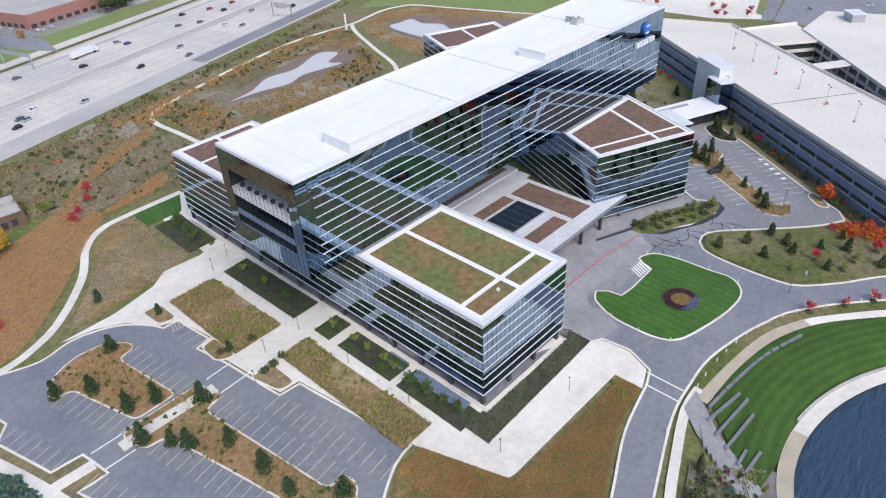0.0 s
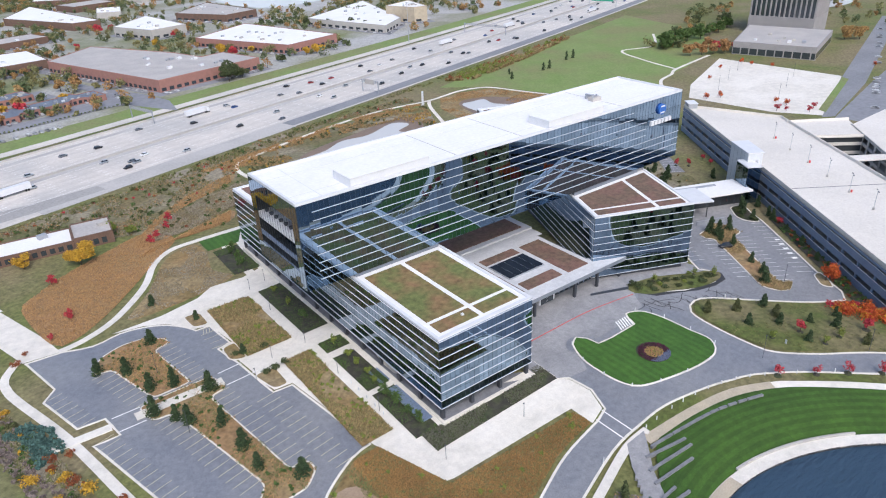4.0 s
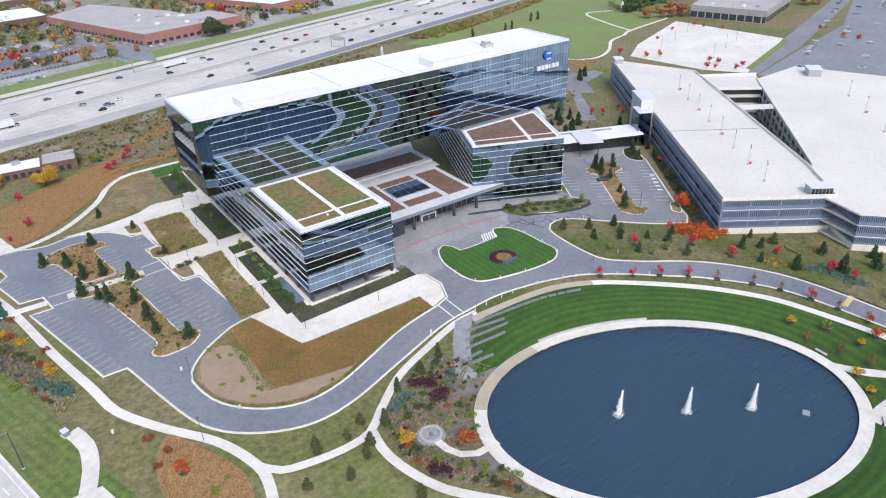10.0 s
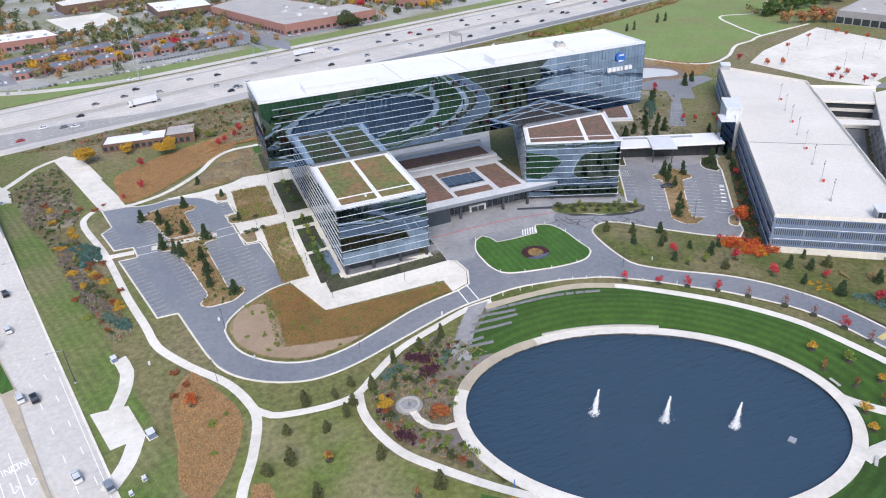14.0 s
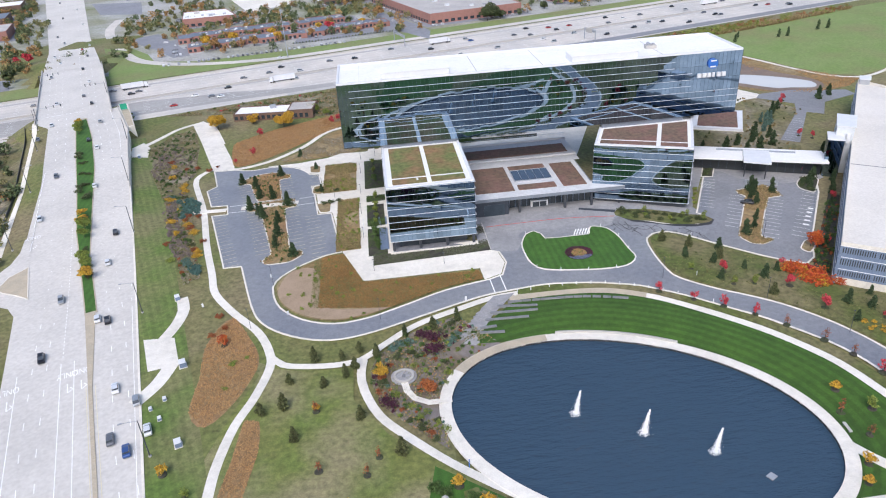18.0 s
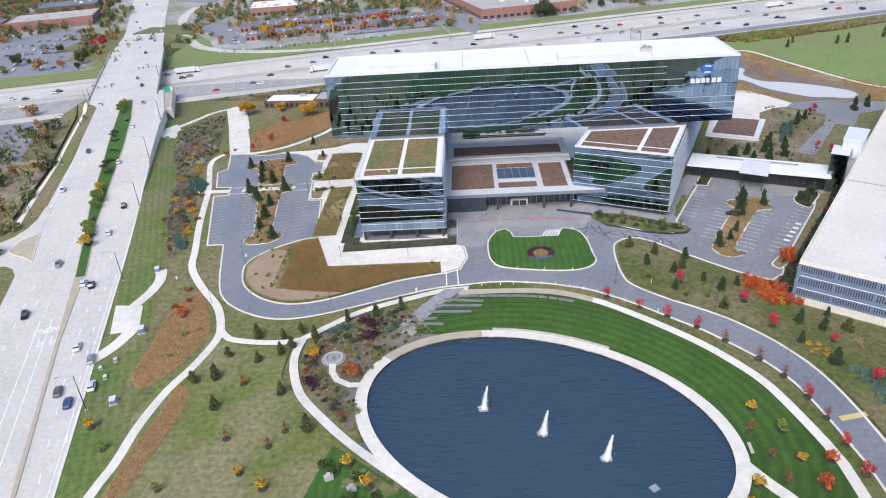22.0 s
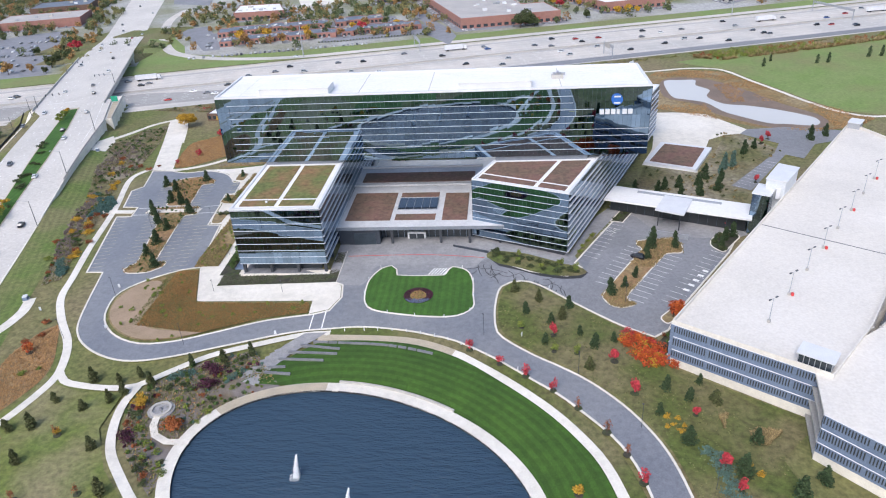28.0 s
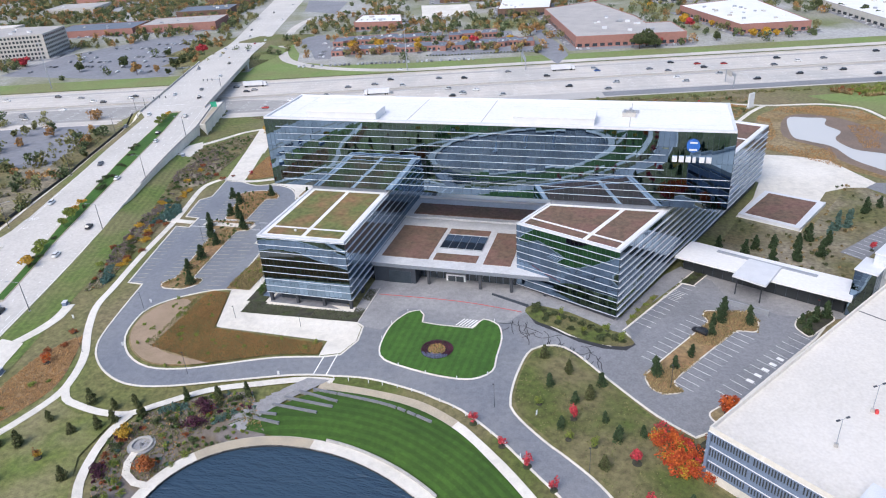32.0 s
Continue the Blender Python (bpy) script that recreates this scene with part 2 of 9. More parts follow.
M_OLIVEFIR = mat("juniper_needles", (0.075, 0.09, 0.03), (0.10, 0.105, 0.04), 0.8, 6.0, 0.9, island=0.5)
M_BLUEFIR = mat("blue_juniper", (0.11, 0.19, 0.155), (0.08, 0.145, 0.12), 0.8, 6.0, 0.9, island=0.35)
M_RED_L = mat("red_leaves", (0.55, 0.06, 0.075), (0.40, 0.03, 0.045), 0.8, 6.0, 0.85, island=0.45)
M_ORG_L = mat("orange_leaves", (0.55, 0.13, 0.022), (0.42, 0.05, 0.02), 0.5, 6.0, 0.85, island=0.4)
M_RUST_L = mat("rust_leaves", (0.30, 0.09, 0.03), (0.22, 0.07, 0.03), 0.5, 6.0, 0.85, island=0.4)
M_RUSTRED = mat("copper_leaves", (0.40, 0.13, 0.035), (0.30, 0.09, 0.03), 0.6, 6.0, 0.85, island=0.4)
M_YEL_L = mat("yellow_leaves", (0.55, 0.33, 0.03), (0.42, 0.24, 0.03), 0.6, 6.0, 0.85, island=0.4)
M_LIME_L = mat("lime_leaves", (0.20, 0.24, 0.04), (0.14, 0.19, 0.035), 0.6, 6.0, 0.85, island=0.4)
M_GRN_L = mat("green_leaves", (0.075, 0.13, 0.03), (0.05, 0.095, 0.022), 0.6, 6.0, 0.85, island=0.45)
M_DK_L = mat("dark_leaves", (0.05, 0.075, 0.025), (0.07, 0.085, 0.032), 0.6, 6.0, 0.85, island=0.5)
M_PUR_L = mat("purple_leaves", (0.085, 0.022, 0.045), (0.055, 0.016, 0.03), 0.6, 6.0, 0.85, island=0.4)
M_FAR_L = mat("olive_far_leaves", (0.18, 0.19, 0.075), (0.23, 0.205, 0.085), 0.02, 0.5, 0.9, island=0.5)
M_FAR_O = mat("amber_far_leaves", (0.38, 0.235, 0.09), (0.33, 0.18, 0.075), 0.02, 0.5, 0.9, island=0.5)
M_FAR_D = mat("dark_far_leaves", (0.085, 0.12, 0.05), (0.115, 0.14, 0.06), 0.02, 0.5, 0.9, island=0.5)
M_FIN = mat("pale_fin", (0.60, 0.63, 0.66), None, 0.4, 5.0, 0.4)
M_CRACK = mat("crack_seal", (0.035, 0.036, 0.04), None, 0.5, 4.0, 0.7)
M_STRAW = mat("straw_tufts", (0.34, 0.25, 0.12), (0.26, 0.20, 0.09), 0.25, 4.0, 0.95, island=0.5)
M_RUSTTUFT = mat("rust_tufts", (0.44, 0.25, 0.105), (0.38, 0.235, 0.11), 0.25, 4.0, 0.95, island=0.4)
M_GREENTUFT = mat("green_tufts", (0.14, 0.165, 0.055), (0.20, 0.185, 0.075), 0.2, 4.0, 0.95, island=0.5)
M_GREYTUFT = mat("grey_tufts", (0.33, 0.29, 0.22), (0.25, 0.21, 0.13), 0.2, 4.0, 0.95, island=0.45)
M_MUD = mat("mud", (0.20, 0.145, 0.11), (0.16, 0.12, 0.095), 0.1, 1.5, 0.85)
M_TYRE = mat("rubber", (0.02, 0.02, 0.02), None, 1.0, 8.0, 0.9)
M_FOAM = mat("white_spray", (0.92, 0.93, 0.94), (0.86, 0.88, 0.90), 2.0, 8.0, 0.8)


def water_mat(name, colour, bump, scale, rough=0.06, ior=1.33):
    m = bpy.data.materials.new(name)
    m.use_nodes = True
    N, L = m.node_tree.nodes, m.node_tree.links
    p = N["Principled BSDF"]
    p.inputs["Base Color"].default_value, p.inputs["Roughness"].default_value, p.inputs["IOR"].default_value = (*colour, 1), rough, ior
    geo = N.new("ShaderNodeNewGeometry")
    turn = N.new("ShaderNodeMapping")
    turn.inputs["Rotation"].default_value, turn.inputs["Scale"].default_value = (0, 0, radians(-35)), (0.45, 1.5, 1)
    L.new(geo.outputs["Position"], turn.inputs["Vector"])
    n = N.new("ShaderNodeTexNoise")
    n.inputs["Scale"].default_value, n.inputs["Detail"].default_value = scale, 5
    L.new(turn.outputs["Vector"], n.inputs["Vector"])
    b = N.new("ShaderNodeBump")
    b.inputs["Strength"].default_value, b.inputs["Distance"].default_value = 0.6, bump
    L.new(n.outputs["Fac"], b.inputs["Height"])
    L.new(b.outputs["Normal"], p.inputs["Normal"])
    return m


M_WATER = water_mat("pond_water", (0.034, 0.064, 0.1), 1.5, 0.62, 0.05, 1.36)
# whitish base colour stands in for the overcast sky mirrored in still water
M_SKYWATER = water_mat("sky_pale_water", (0.55, 0.535, 0.51), 0.01, 0.5, 0.25)


# ---- ground shape ----
PC, PA, PB, PT = (65.7, -125.9), 44.2, 30.2, radians(-27)   # pond: centre, half axes, turn
AX, AY, AD, AN = -82.4, -52.5, (-0.334, 0.943), (0.943, 0.334)  # arterial road: a point, its way, its right side


def smooth(a, b, v):
    k = min(1.0, max(0.0, (v - a) / (b - a)))
    return k * k * (3 - 2 * k)


def pond_r(x, y, grow=0.0):
    c, s = math.cos(PT), math.sin(PT)
    dx, dy = x - PC[0], y - PC[1]
    return math.hypot((dx * c + dy * s) / (PA + grow), (-dx * s + dy * c) / (PB + grow))


def road_rise(s):
    return 6.3 * (smooth(-5, 145, s) if s < 285 else 1 - smooth(352, 500, s))


def along(s, stops):
    """The value at s on a line through stops."""
    for (a, u), (b, v) in zip(stops, stops[1:]):
        if s <= b:
            return u + (v - u) * max(0.0, s - a) / (b - a)
    return stops[-1][1]


def right_edge(s):
    return along(s, ((-120, 6.3), (10, 14.1), (172, 24.4), (222, 22.2)))


def left_edge(s):
    return along(s, ((-80, -24.2), (52, -20.6), (115, -14.8), (203, -13.8), (214, -20.0)))


def plain(x, y):
    """The height of the ground without the road's bank."""
    z = -3.8 + 2.9 * math.exp(-((x - 70) / 90) ** 2 - ((y + 10) / 55) ** 2) - 1.7 * math.exp(-((x - 60) / 62) ** 2 - ((y + 120) / 36) ** 2)
    d = (pond_r(x, y) - 1) * 36
    if d < 70:
        turn = math.degrees(math.atan2(y - PC[1], x - PC[0]))
        z += 1.2 * smooth(4, 16, d) * (1 - smooth(38, 70, d)) * smooth(-60, -20, turn) * (1 - smooth(75, 110, turn))
        z = -5.35 + (z + 5.35) * smooth(3.4, 9, d)
    return z


def h(x, y):
    """The height of the ground."""
    z = plain(x, y)
    dx, dy = x - AX, y - AY
    s, p = dx * AD[0] + dy * AD[1], dx * AN[0] + dy * AN[1]
    if -5 < s < 226 and -60 < p < 60:
        k, e = smooth(55, 85, s), right_edge(s) if s < 177 else 28.2
        a, b = e + 0.3 - 4.8 * k, e + 15 - 15.2 * k
        e = left_edge(s)
        c = 0.34 + 0.3 * smooth(100, 165, s) + 0.36 * smooth(165, 180, s)
        z += road_rise(s) * (1 - c * smooth(a, b, p) - (1 - c) * smooth(a, a + 26, p)) * (1 - smooth(1.0, 17, e - p))
    elif 348 < s < 510 and -60 < p < 50:
        reach = 42 - 9.0 * (2 - 2 * smooth(365, 420, s))
        z += road_rise(s) * (1 - smooth(reach - max(1.2, 18 * (reach - 23) / 19), reach, abs(p + 3)))
    return z


def arterial(s, p, up=0.0):
    x, y = AX + AD[0] * s + AN[0] * p, AY + AD[1] * s + AN[1] * p
    if s < -5 or s > 500:
        return (x, y, h(x, y) + up)
    z = plain(x, y)
    return (x, y, z + (-3.8 - z) * smooth(-5, 90, s) + road_rise(s) + up)


# ---- helpers ----
def mesh_of(name, bm):
    bm.normal_update()
    me = bpy.data.meshes.new(name)
    bm.to_mesh(me)
    bm.free()
    return me


def put(name, me, material, parent=None, label=""):
    ob = new(name, me)
    if material and not me.materials:
        me.materials.append(material)
    if parent:
        ob.parent = parent
        ob.matrix_parent_inverse = Matrix.Translation(-Vector(parent.location))
    if label:
        ob["label"] = label
    return ob


def part(name, bm, material, parent=None, label=""):
    return put(name, mesh_of(name, bm), material, parent, label)


def raw(name, verts, faces, material, parent=None, label=""):
    me = bpy.data.meshes.new(name)
    me.from_pydata([tuple(v) for v in verts], [], faces)
    me.update()
    return put(name, me, material, parent, label)


def empty(name, x, y, z, label, category, group="", kind=""):
    ob = new(name)
    ob.location = (x, y, z)
    return tagged(ob, label, category, group, kind)


def box(bm, x0, x1, y0, y1, z0, z1, m=None):
    vs = [bm.verts.new(m @ Vector(v) if m else v) for v in
          ((x0, y0, z0), (x1, y0, z0), (x1, y1, z0), (x0, y1, z0), (x0, y0, z1), (x1, y0, z1), (x1, y1, z1), (x0, y1, z1))]
    for f in ((0, 3, 2, 1), (4, 5, 6, 7), (0, 1, 5, 4), (1, 2, 6, 5), (2, 3, 7, 6), (3, 0, 4, 7)):
        bm.faces.new([vs[i] for i in f])
    return vs


def boxes(*rows, m=None):
    bm = bmesh.new()
    for r in rows:
        box(bm, *r, m=m)
    return bm


def area(poly):
    return sum(a[0] * b[1] - b[0] * a[1] for a, b in zip(poly, poly[1:] + poly[:1])) / 2


def prism(bm, poly, z0, z1):
    if area(poly) < 0:
        poly = poly[::-1]
    lo = [bm.verts.new((x, y, z0)) for x, y in poly]
    hi = [bm.verts.new((x, y, z1)) for x, y in poly]
    top, bottom = bm.faces.new(hi), bm.faces.new(lo[::-1])
    for i in range(len(poly)):
        j = (i + 1) % len(poly)
        bm.faces.new((lo[i], lo[j], hi[j], hi[i]))
    if len(poly) > 4:
        bmesh.ops.triangulate(bm, faces=[top, bottom])
    return bm


def prisms(z0, z1, *polys):
    bm = bmesh.new()
    for p in polys:
        prism(bm, p, z0, z1)
    return bm


def tube(bm, a, b, r0, r1, n=8):
    a, b = Vector(a), Vector(b)
    q = (b - a).to_track_quat("Z", "Y")
    ring = [[bm.verts.new(c + q @ Vector((r * math.cos(k * math.tau / n), r * math.sin(k * math.tau / n), 0))) for k in range(n)] for c, r in ((a, r0), (b, r1))]
    for k in range(n):
        bm.faces.new((ring[0][k], ring[0][(k + 1) % n], ring[1][(k + 1) % n], ring[1][k]))
    bm.faces.new(ring[0][::-1])
    bm.faces.new(ring[1])


def tubes(*rows, n=8):
    bm = bmesh.new()
    for a, b, r0, r1 in rows:
        tube(bm, a, b, r0, r1, n)
    return bm


def curve(points, step=3.0, closed=False):
    """Points along a smooth line through the given ones."""
    P = [Vector(p) for p in points]
    n, out = len(P), []
    for i in range(n if closed else n - 1):
        a, b, c, d = (P[(i + k) % n] if closed else P[max(0, min(n - 1, i + k))] for k in (-1, 0, 1, 2))
        m = max(1, round((c - b).length / step))
        for j in range(m):
            t = j / m
            out.append(tuple(0.5 * (2 * b + (c - a) * t + (2 * a - 5 * b + 4 * c - d) * t * t + (3 * b - a - 3 * c + d) * t ** 3)))
    return out if closed else out + [tuple(P[-1])]


def straight(points, step=4.0, closed=False):
    out, P = [], points + points[:1] if closed else points
    for a, b in zip(P, P[1:]):
        m = max(1, round(math.dist(a, b) / step))
        out += [(a[0] + (b[0] - a[0]) * j / m, a[1] + (b[1] - a[1]) * j / m) for j in range(m)]
    return out if closed else out + [tuple(P[-1])]


def offset(line, d, closed=False):
    """The line moved d to its left."""
    out, n = [], len(line)
    for i, p in enumerate(line):
        a = line[i - 1] if i or closed else p
        b = line[(i + 1) % n] if i < n - 1 or closed else p
        t = Vector((b[0] - a[0], b[1] - a[1]))
        t = t.normalized() if t.length else Vector((1, 0))
        out.append((p[0] - t.y * d, p[1] + t.x * d))
    return out


def ribbon(name, line, left, right, material, up, parent=None, closed=False, deep=0.0, label="", kind="structure", category=""):
    """A strip along a line, on the ground; deep: the height of its sides."""
    A, B = offset(line, left, closed), offset(line, right, closed)
    n = len(line)
    vs = [(x, y, h(x, y) + up) for x, y in A] + [(x, y, h(x, y) + up) for x, y in B]
    fs = []
    m = n if closed else n - 1
    for i in range(m):
        j = (i + 1) % n
        fs.append((i, n + i, n + j, j))
    if deep:
        k = len(vs)
        vs += [(x, y, z - deep) for x, y, z in vs]
        for i in range(m):
            j = (i + 1) % n
            fs += [(i, j, k + j, k + i), (n + j, n + i, k + n + i, k + n + j)]
    ob = raw(name, vs, fs, material, parent)
    return ob if parent else tagged(ob, label, category, kind=kind)


def sheet(name, poly, material, up, label="", kind="structure", step=7.0, parent=None, category=""):
    """A piece of ground inside an outline, laid over the ground's shape."""
    bm = bmesh.new()
    vs = [bm.verts.new((x, y, 0)) for x, y in poly]
    es = [bm.edges.new((vs[i], vs[(i + 1) % len(vs)])) for i in range(len(vs))]
    bmesh.ops.triangle_fill(bm, edges=es, use_beauty=True)
    for ax in (0, 1):
        lo, hi = min(p[ax] for p in poly), max(p[ax] for p in poly)
        k = math.floor(lo / step) + 1
        while k * step < hi:
            co, no = [0, 0, 0], [0, 0, 0]
            co[ax], no[ax] = k * step, 1
            bmesh.ops.bisect_plane(bm, geom=bm.verts[:] + bm.edges[:] + bm.faces[:], plane_co=co, plane_no=no)
            k += 1
    bmesh.ops.triangulate(bm, faces=bm.faces[:])
    for v in bm.verts:
        v.co.z = h(v.co.x, v.co.y) + up
    bm.normal_update()
    for f in bm.faces:
        if f.normal.z < 0:
            f.normal_flip()
    ob = part(name, bm, material, parent)
    return ob if parent else tagged(ob, label, category, kind=kind)


def inside(poly, x, y):
    r, j = False, len(poly) - 1
    for i in range(len(poly)):
        (xi, yi), (xj, yj) = poly[i], poly[j]
        if (yi > y) != (yj > y) and x < (xj - xi) * (y - yi) / (yj - yi) + xi:
            r = not r
        j = i
    return r


def clip(poly, a, b, c):
    """The part of the outline where a x + b y <= c."""
    out = []
    for p, q in zip(poly, poly[1:] + poly[:1]):
        dp, dq = a * p[0] + b * p[1] - c, a * q[0] + b * q[1] - c
        if dp <= 0:
            out.append(p)
        if dp * dq < 0:
            k = dp / (dp - dq)
            out.append((p[0] + (q[0] - p[0]) * k, p[1] + (q[1] - p[1]) * k))
    return out


def dressed_kerb(name, poly, parent, wide=0.45, high=0.16, up=0.08):
    ribbon(name, poly, 0.0 if area(poly) < 0 else wide, -wide if area(poly) < 0 else 0.0, M_CONC, up + high, parent, closed=True, deep=high)


# ---- ground ----
def axis_lines(lo, hi, step, far):
    inner = list(np.arange(lo, hi + 0.1, step))
    out, d, v = [], step * 2, hi
    while v < far:
        v += d
        d *= 1.5
        out.append(v)
    left, d, v = [], step * 2, lo
    while v > -far:
        v -= d
        d *= 1.5
        left.append(v)
    return left[::-1] + inner + out


gx, gy = axis_lines(-220, 240, 3, 4500), axis_lines(-210, 240, 3, 4500)
gv = [(x, y, h(x, y) - (2.2 if pond_r(x, y, 1.2) < 1 else 0.35 if pond_r(x, y) < 1.9 and (x > 60 or y > -112) else 0.0)) for y in gy for x in gx]
nx = len(gx)
ground = raw("ground", gv, [(j * nx + i, j * nx + i + 1, (j + 1) * nx + i + 1, (j + 1) * nx + i) for j in range(len(gy) - 1) for i in range(nx - 1)], M_GROUND)
tagged(ground, "rough autumn grass ground reaching the horizon", "ground", kind="structure")

# driveways and car parks in one sheet of asphalt
ASPHALT = [(-64, 61), (-59.5, 42), (-63, 37.5), (-58, 20), (-51.5, 19.5), (-50, 10.8), (-56.3, 11), (-44.3, -33.8), (-38.3, -34)]
ASPHALT += curve([(-38.3, -34), (-31.7, -59.7), (-27.4, -69.6), (-20.9, -76.2), (-12.3, -80.9), (-3.9, -82.4), (6.1, -80.6), (21.2, -75.3), (38.8, -69.4), (50.4, -67.8), (60, -67.6),
                  (72.7, -70.2), (80, -72.5), (86.5, -74.8), (97, -81.8), (107.6, -91), (113, -95.7), (117.3, -100.6), (124.3, -109.8), (128.2, -118.5), (130.2, -129), (131.4, -140), (131.9, -150), (131.5, -200)])[1:]
ASPHALT += curve([(139.6, -200), (139.8, -150), (139.6, -141), (138.4, -126), (136.3, -114.8), (133, -106.5), (128.6, -99), (121.8, -90.9), (114.8, -85.1), (107.9, -80.2), (100, -73), (98, -68), (97.8, -57.2),
                  (99.6, -46.6), (105.5, -43.4), (111.2, -45.8), (121.3, -55.4), (132.7, -65.7), (141.6, -71.3)])
ASPHALT += [(146, -68), (152, -57), (174.5, -24.5), (181, -12), (148, 9), (141, 1), (122.9, -32.3), (125, -35), (120.2, -40), (108.5, -37.4), (94.4, -29), (60, -22), (46, -24), (46, -43.7), (48.7, -45.4),
            (49.7, -52), (47.3, -58.6), (43, -60.2)]
ASPHALT += curve([(43, -60.2), (28.5, -63.4), (14.3, -69.2), (4.2, -73), (-5.5, -74), (-14.7, -70.2), (-22.1, -62.4), (-25.1, -53.3), (-24.8, -46.6), (-18.9, -39.5), (-9.5, -33.7), (-3.7, -32.5)])[1:]
ASPHALT += [(-8.2, 0.2), (-13.4, 0.8), (-15.4, 19.4), (-17.4, 30.1), (-13.4, 31.1), (-14.9, 44.6), (-19, 44.8)]
ASPHALT += curve([(-19, 44.8), (-20.5, 48.2), (-25, 54.2), (-31.5, 58), (-38.1, 59.2), (-46, 57.5), (-54, 60.3)])[1:]
road = sheet("road", ASPHALT, M_ASPHALT, 0.08, "grey asphalt driveways and car parks of the campus", category="road")

# worn drive and east car park
sheet("worn_drive", curve([(91, -33), (96, -29.5), (110, -38.5), (121, -41.5), (126, -36), (144, 1), (150, 6), (178, -10), (172, -24), (150, -57), (143, -69.5), (132, -64.5), (112, -45), (104, -42.6), (99, -45.5), (95, -41)], 6, True),
      M_ASPHALT2, 0.12, "worn grey asphalt of the visitors' car park", category="road")

# paved forecourt at the entrance
FORECOURT = [(46.3, -13), (103, -13), (104, -20), (97, -26), (93, -31), (90.5, -35.5), (87, -36), (80, -38), (66, -38), (58, -40), (55, -46), (48.8, -45.2), (46.3, -43.5)]
forecourt = sheet("forecourt", FORECOURT, M_PAVER, 0.14, "light grey paved forecourt before the entrance", category="pavement")
ribbon("red_line", curve([(47.5, -27.6), (60, -27.4), (76.4, -27.4), (93.7, -29.3)]), -0.17, 0.17, M_REDPAINT, 0.17, label="thin red line painted across the forecourt", category="marking")

sheet("pavement", [(102, -19.5), (117, -27.5), (121.5, -31), (128.5, -20), (143, 6), (139.5, 9.5), (134, 2), (122, -26)], M_PAVER, 0.16, "grey paving along the foot of the east wing", category="pavement")
sheet("pavement", [(141.5, 5), (148.5, 2), (152, -6.5), (166, -14.5), (181, -13.5), (184, -12), (184.5, -6), (140, 12)], M_PAVER, 0.17, "grey paving before the link and its porch", category="pavement")
sheet("pavement", [(43, -38.2), (46.4, -38.2), (46.4, -18), (43, -18)], M_PAVER, 0.26, "grey paving between wing and entrance", category="pavement")
kerb_line, run = straight(ASPHALT, 4, True), []
NO_KERB = (FORECOURT, [(100, -19), (117, -28), (122, -32), (143, 6), (139, 12), (130, 2)], [(139, 13), (141, 3), (148, 1), (152, -8), (166, -16), (184, -15), (186, -5)])
for x, y in kerb_line + kerb_line[:1]:
    if any(inside(q, x, y) for q in NO_KERB):
        if len(run) > 1:
            ribbon("kerb", run, 0.0, 0.55, M_CONC, 0.2, deep=0.2, label="pale concrete kerb beside the asphalt", category="kerb")
        run = []
    else:
        run.append((x, y))
ribbon("kerb", run, 0.0, 0.55, M_CONC, 0.2, deep=0.2, label="pale concrete kerb beside the asphalt", category="kerb")
# pale plaza west of the wing, beds lie on it
PLAZA = [(-19.5, 46), (-15, 44.2), (-13, 31.3), (-16.8, 30), (-15, 20), (-13, 1.2), (-8, 0.7), (-3.4, -33), (3.3, -52.6), (5, -53), (41, -53.6), (41.4, -60.3), (47.1, -58.2), (49.5, -52), (48.5, -45.6), (46.2, -43.9), (46, -36), (16, -36),
         (16, 57), (22, 57), (22, 108), (17, 110), (14, 96), (12, 70), (5, 67.5), (-6, 68.5), (-12, 64), (-25, 60.8), (-40, 60.5), (-38, 59.8), (-31.5, 58.6), (-25, 54.8), (-21, 49)]
plaza = sheet("plaza", PLAZA, M_CONC, 0.13, "pale concrete plaza with planted beds", category="pavement")


def walk_path(points, wide, label="pale concrete footpath", material=None, up=0.13):
    return ribbon("footpath", curve(points, 3), wide / 2, -wide / 2, material or M_CONC, up, deep=0.1, label=label, category="footpath")


walk_path([(-64.8, 63.8), (-69, 58), (-69.5, 48), (-60.6, 18.1), (-53, -15.6), (-47.5, -36.5), (-44.2, -49.4), (-36.6, -62.1), (-27.9, -73.7), (-23.5, -83.9), (-22.5, -91.4), (-25.2, -103), (-28.8, -113), (-31, -126), (-31.4, -138), (-33, -150), (-38, -205)], 2.4)
walk_path([(-22.5, -87), (-19, -90.8), (-14.3, -92.3), (-5.3, -93.4), (2.2, -92.3), (7.8, -87.5), (18, -79.6), (30.2, -74.5), (42, -70.4), (50, -69.6)], 2.1)
walk_path([(2.8, -92.5), (2, -98), (2.8, -105), (6.4, -114.8), (13.1, -123.3), (21.9, -132.5), (33.4, -142.3), (44, -151), (60, -160)], 2.3)
walk_path([(47, -71.6), (62, -72.7), (76.2, -75.2), (86.6, -79.8)], 2.8, "tan concrete footpath along the lawn", M_TANCONC)
walk_path([(86.4, -79.7), (88.6, -80.9), (100.3, -90.4), (110.4, -100.4), (117.2, -109.5), (122, -118.5), (125.2, -130.6), (127.1, -141), (127.5, -150.5), (126, -200)], 2.4)
walk_path([(108.2, -140.5), (110.2, -144), (112.6, -149.5), (116, -157), (122, -170)], 2.4, up=0.24)
walk_path([(97, -157.8), (102, -157.4), (108, -158.2), (116, -161.5)], 3.4, up=0.24)
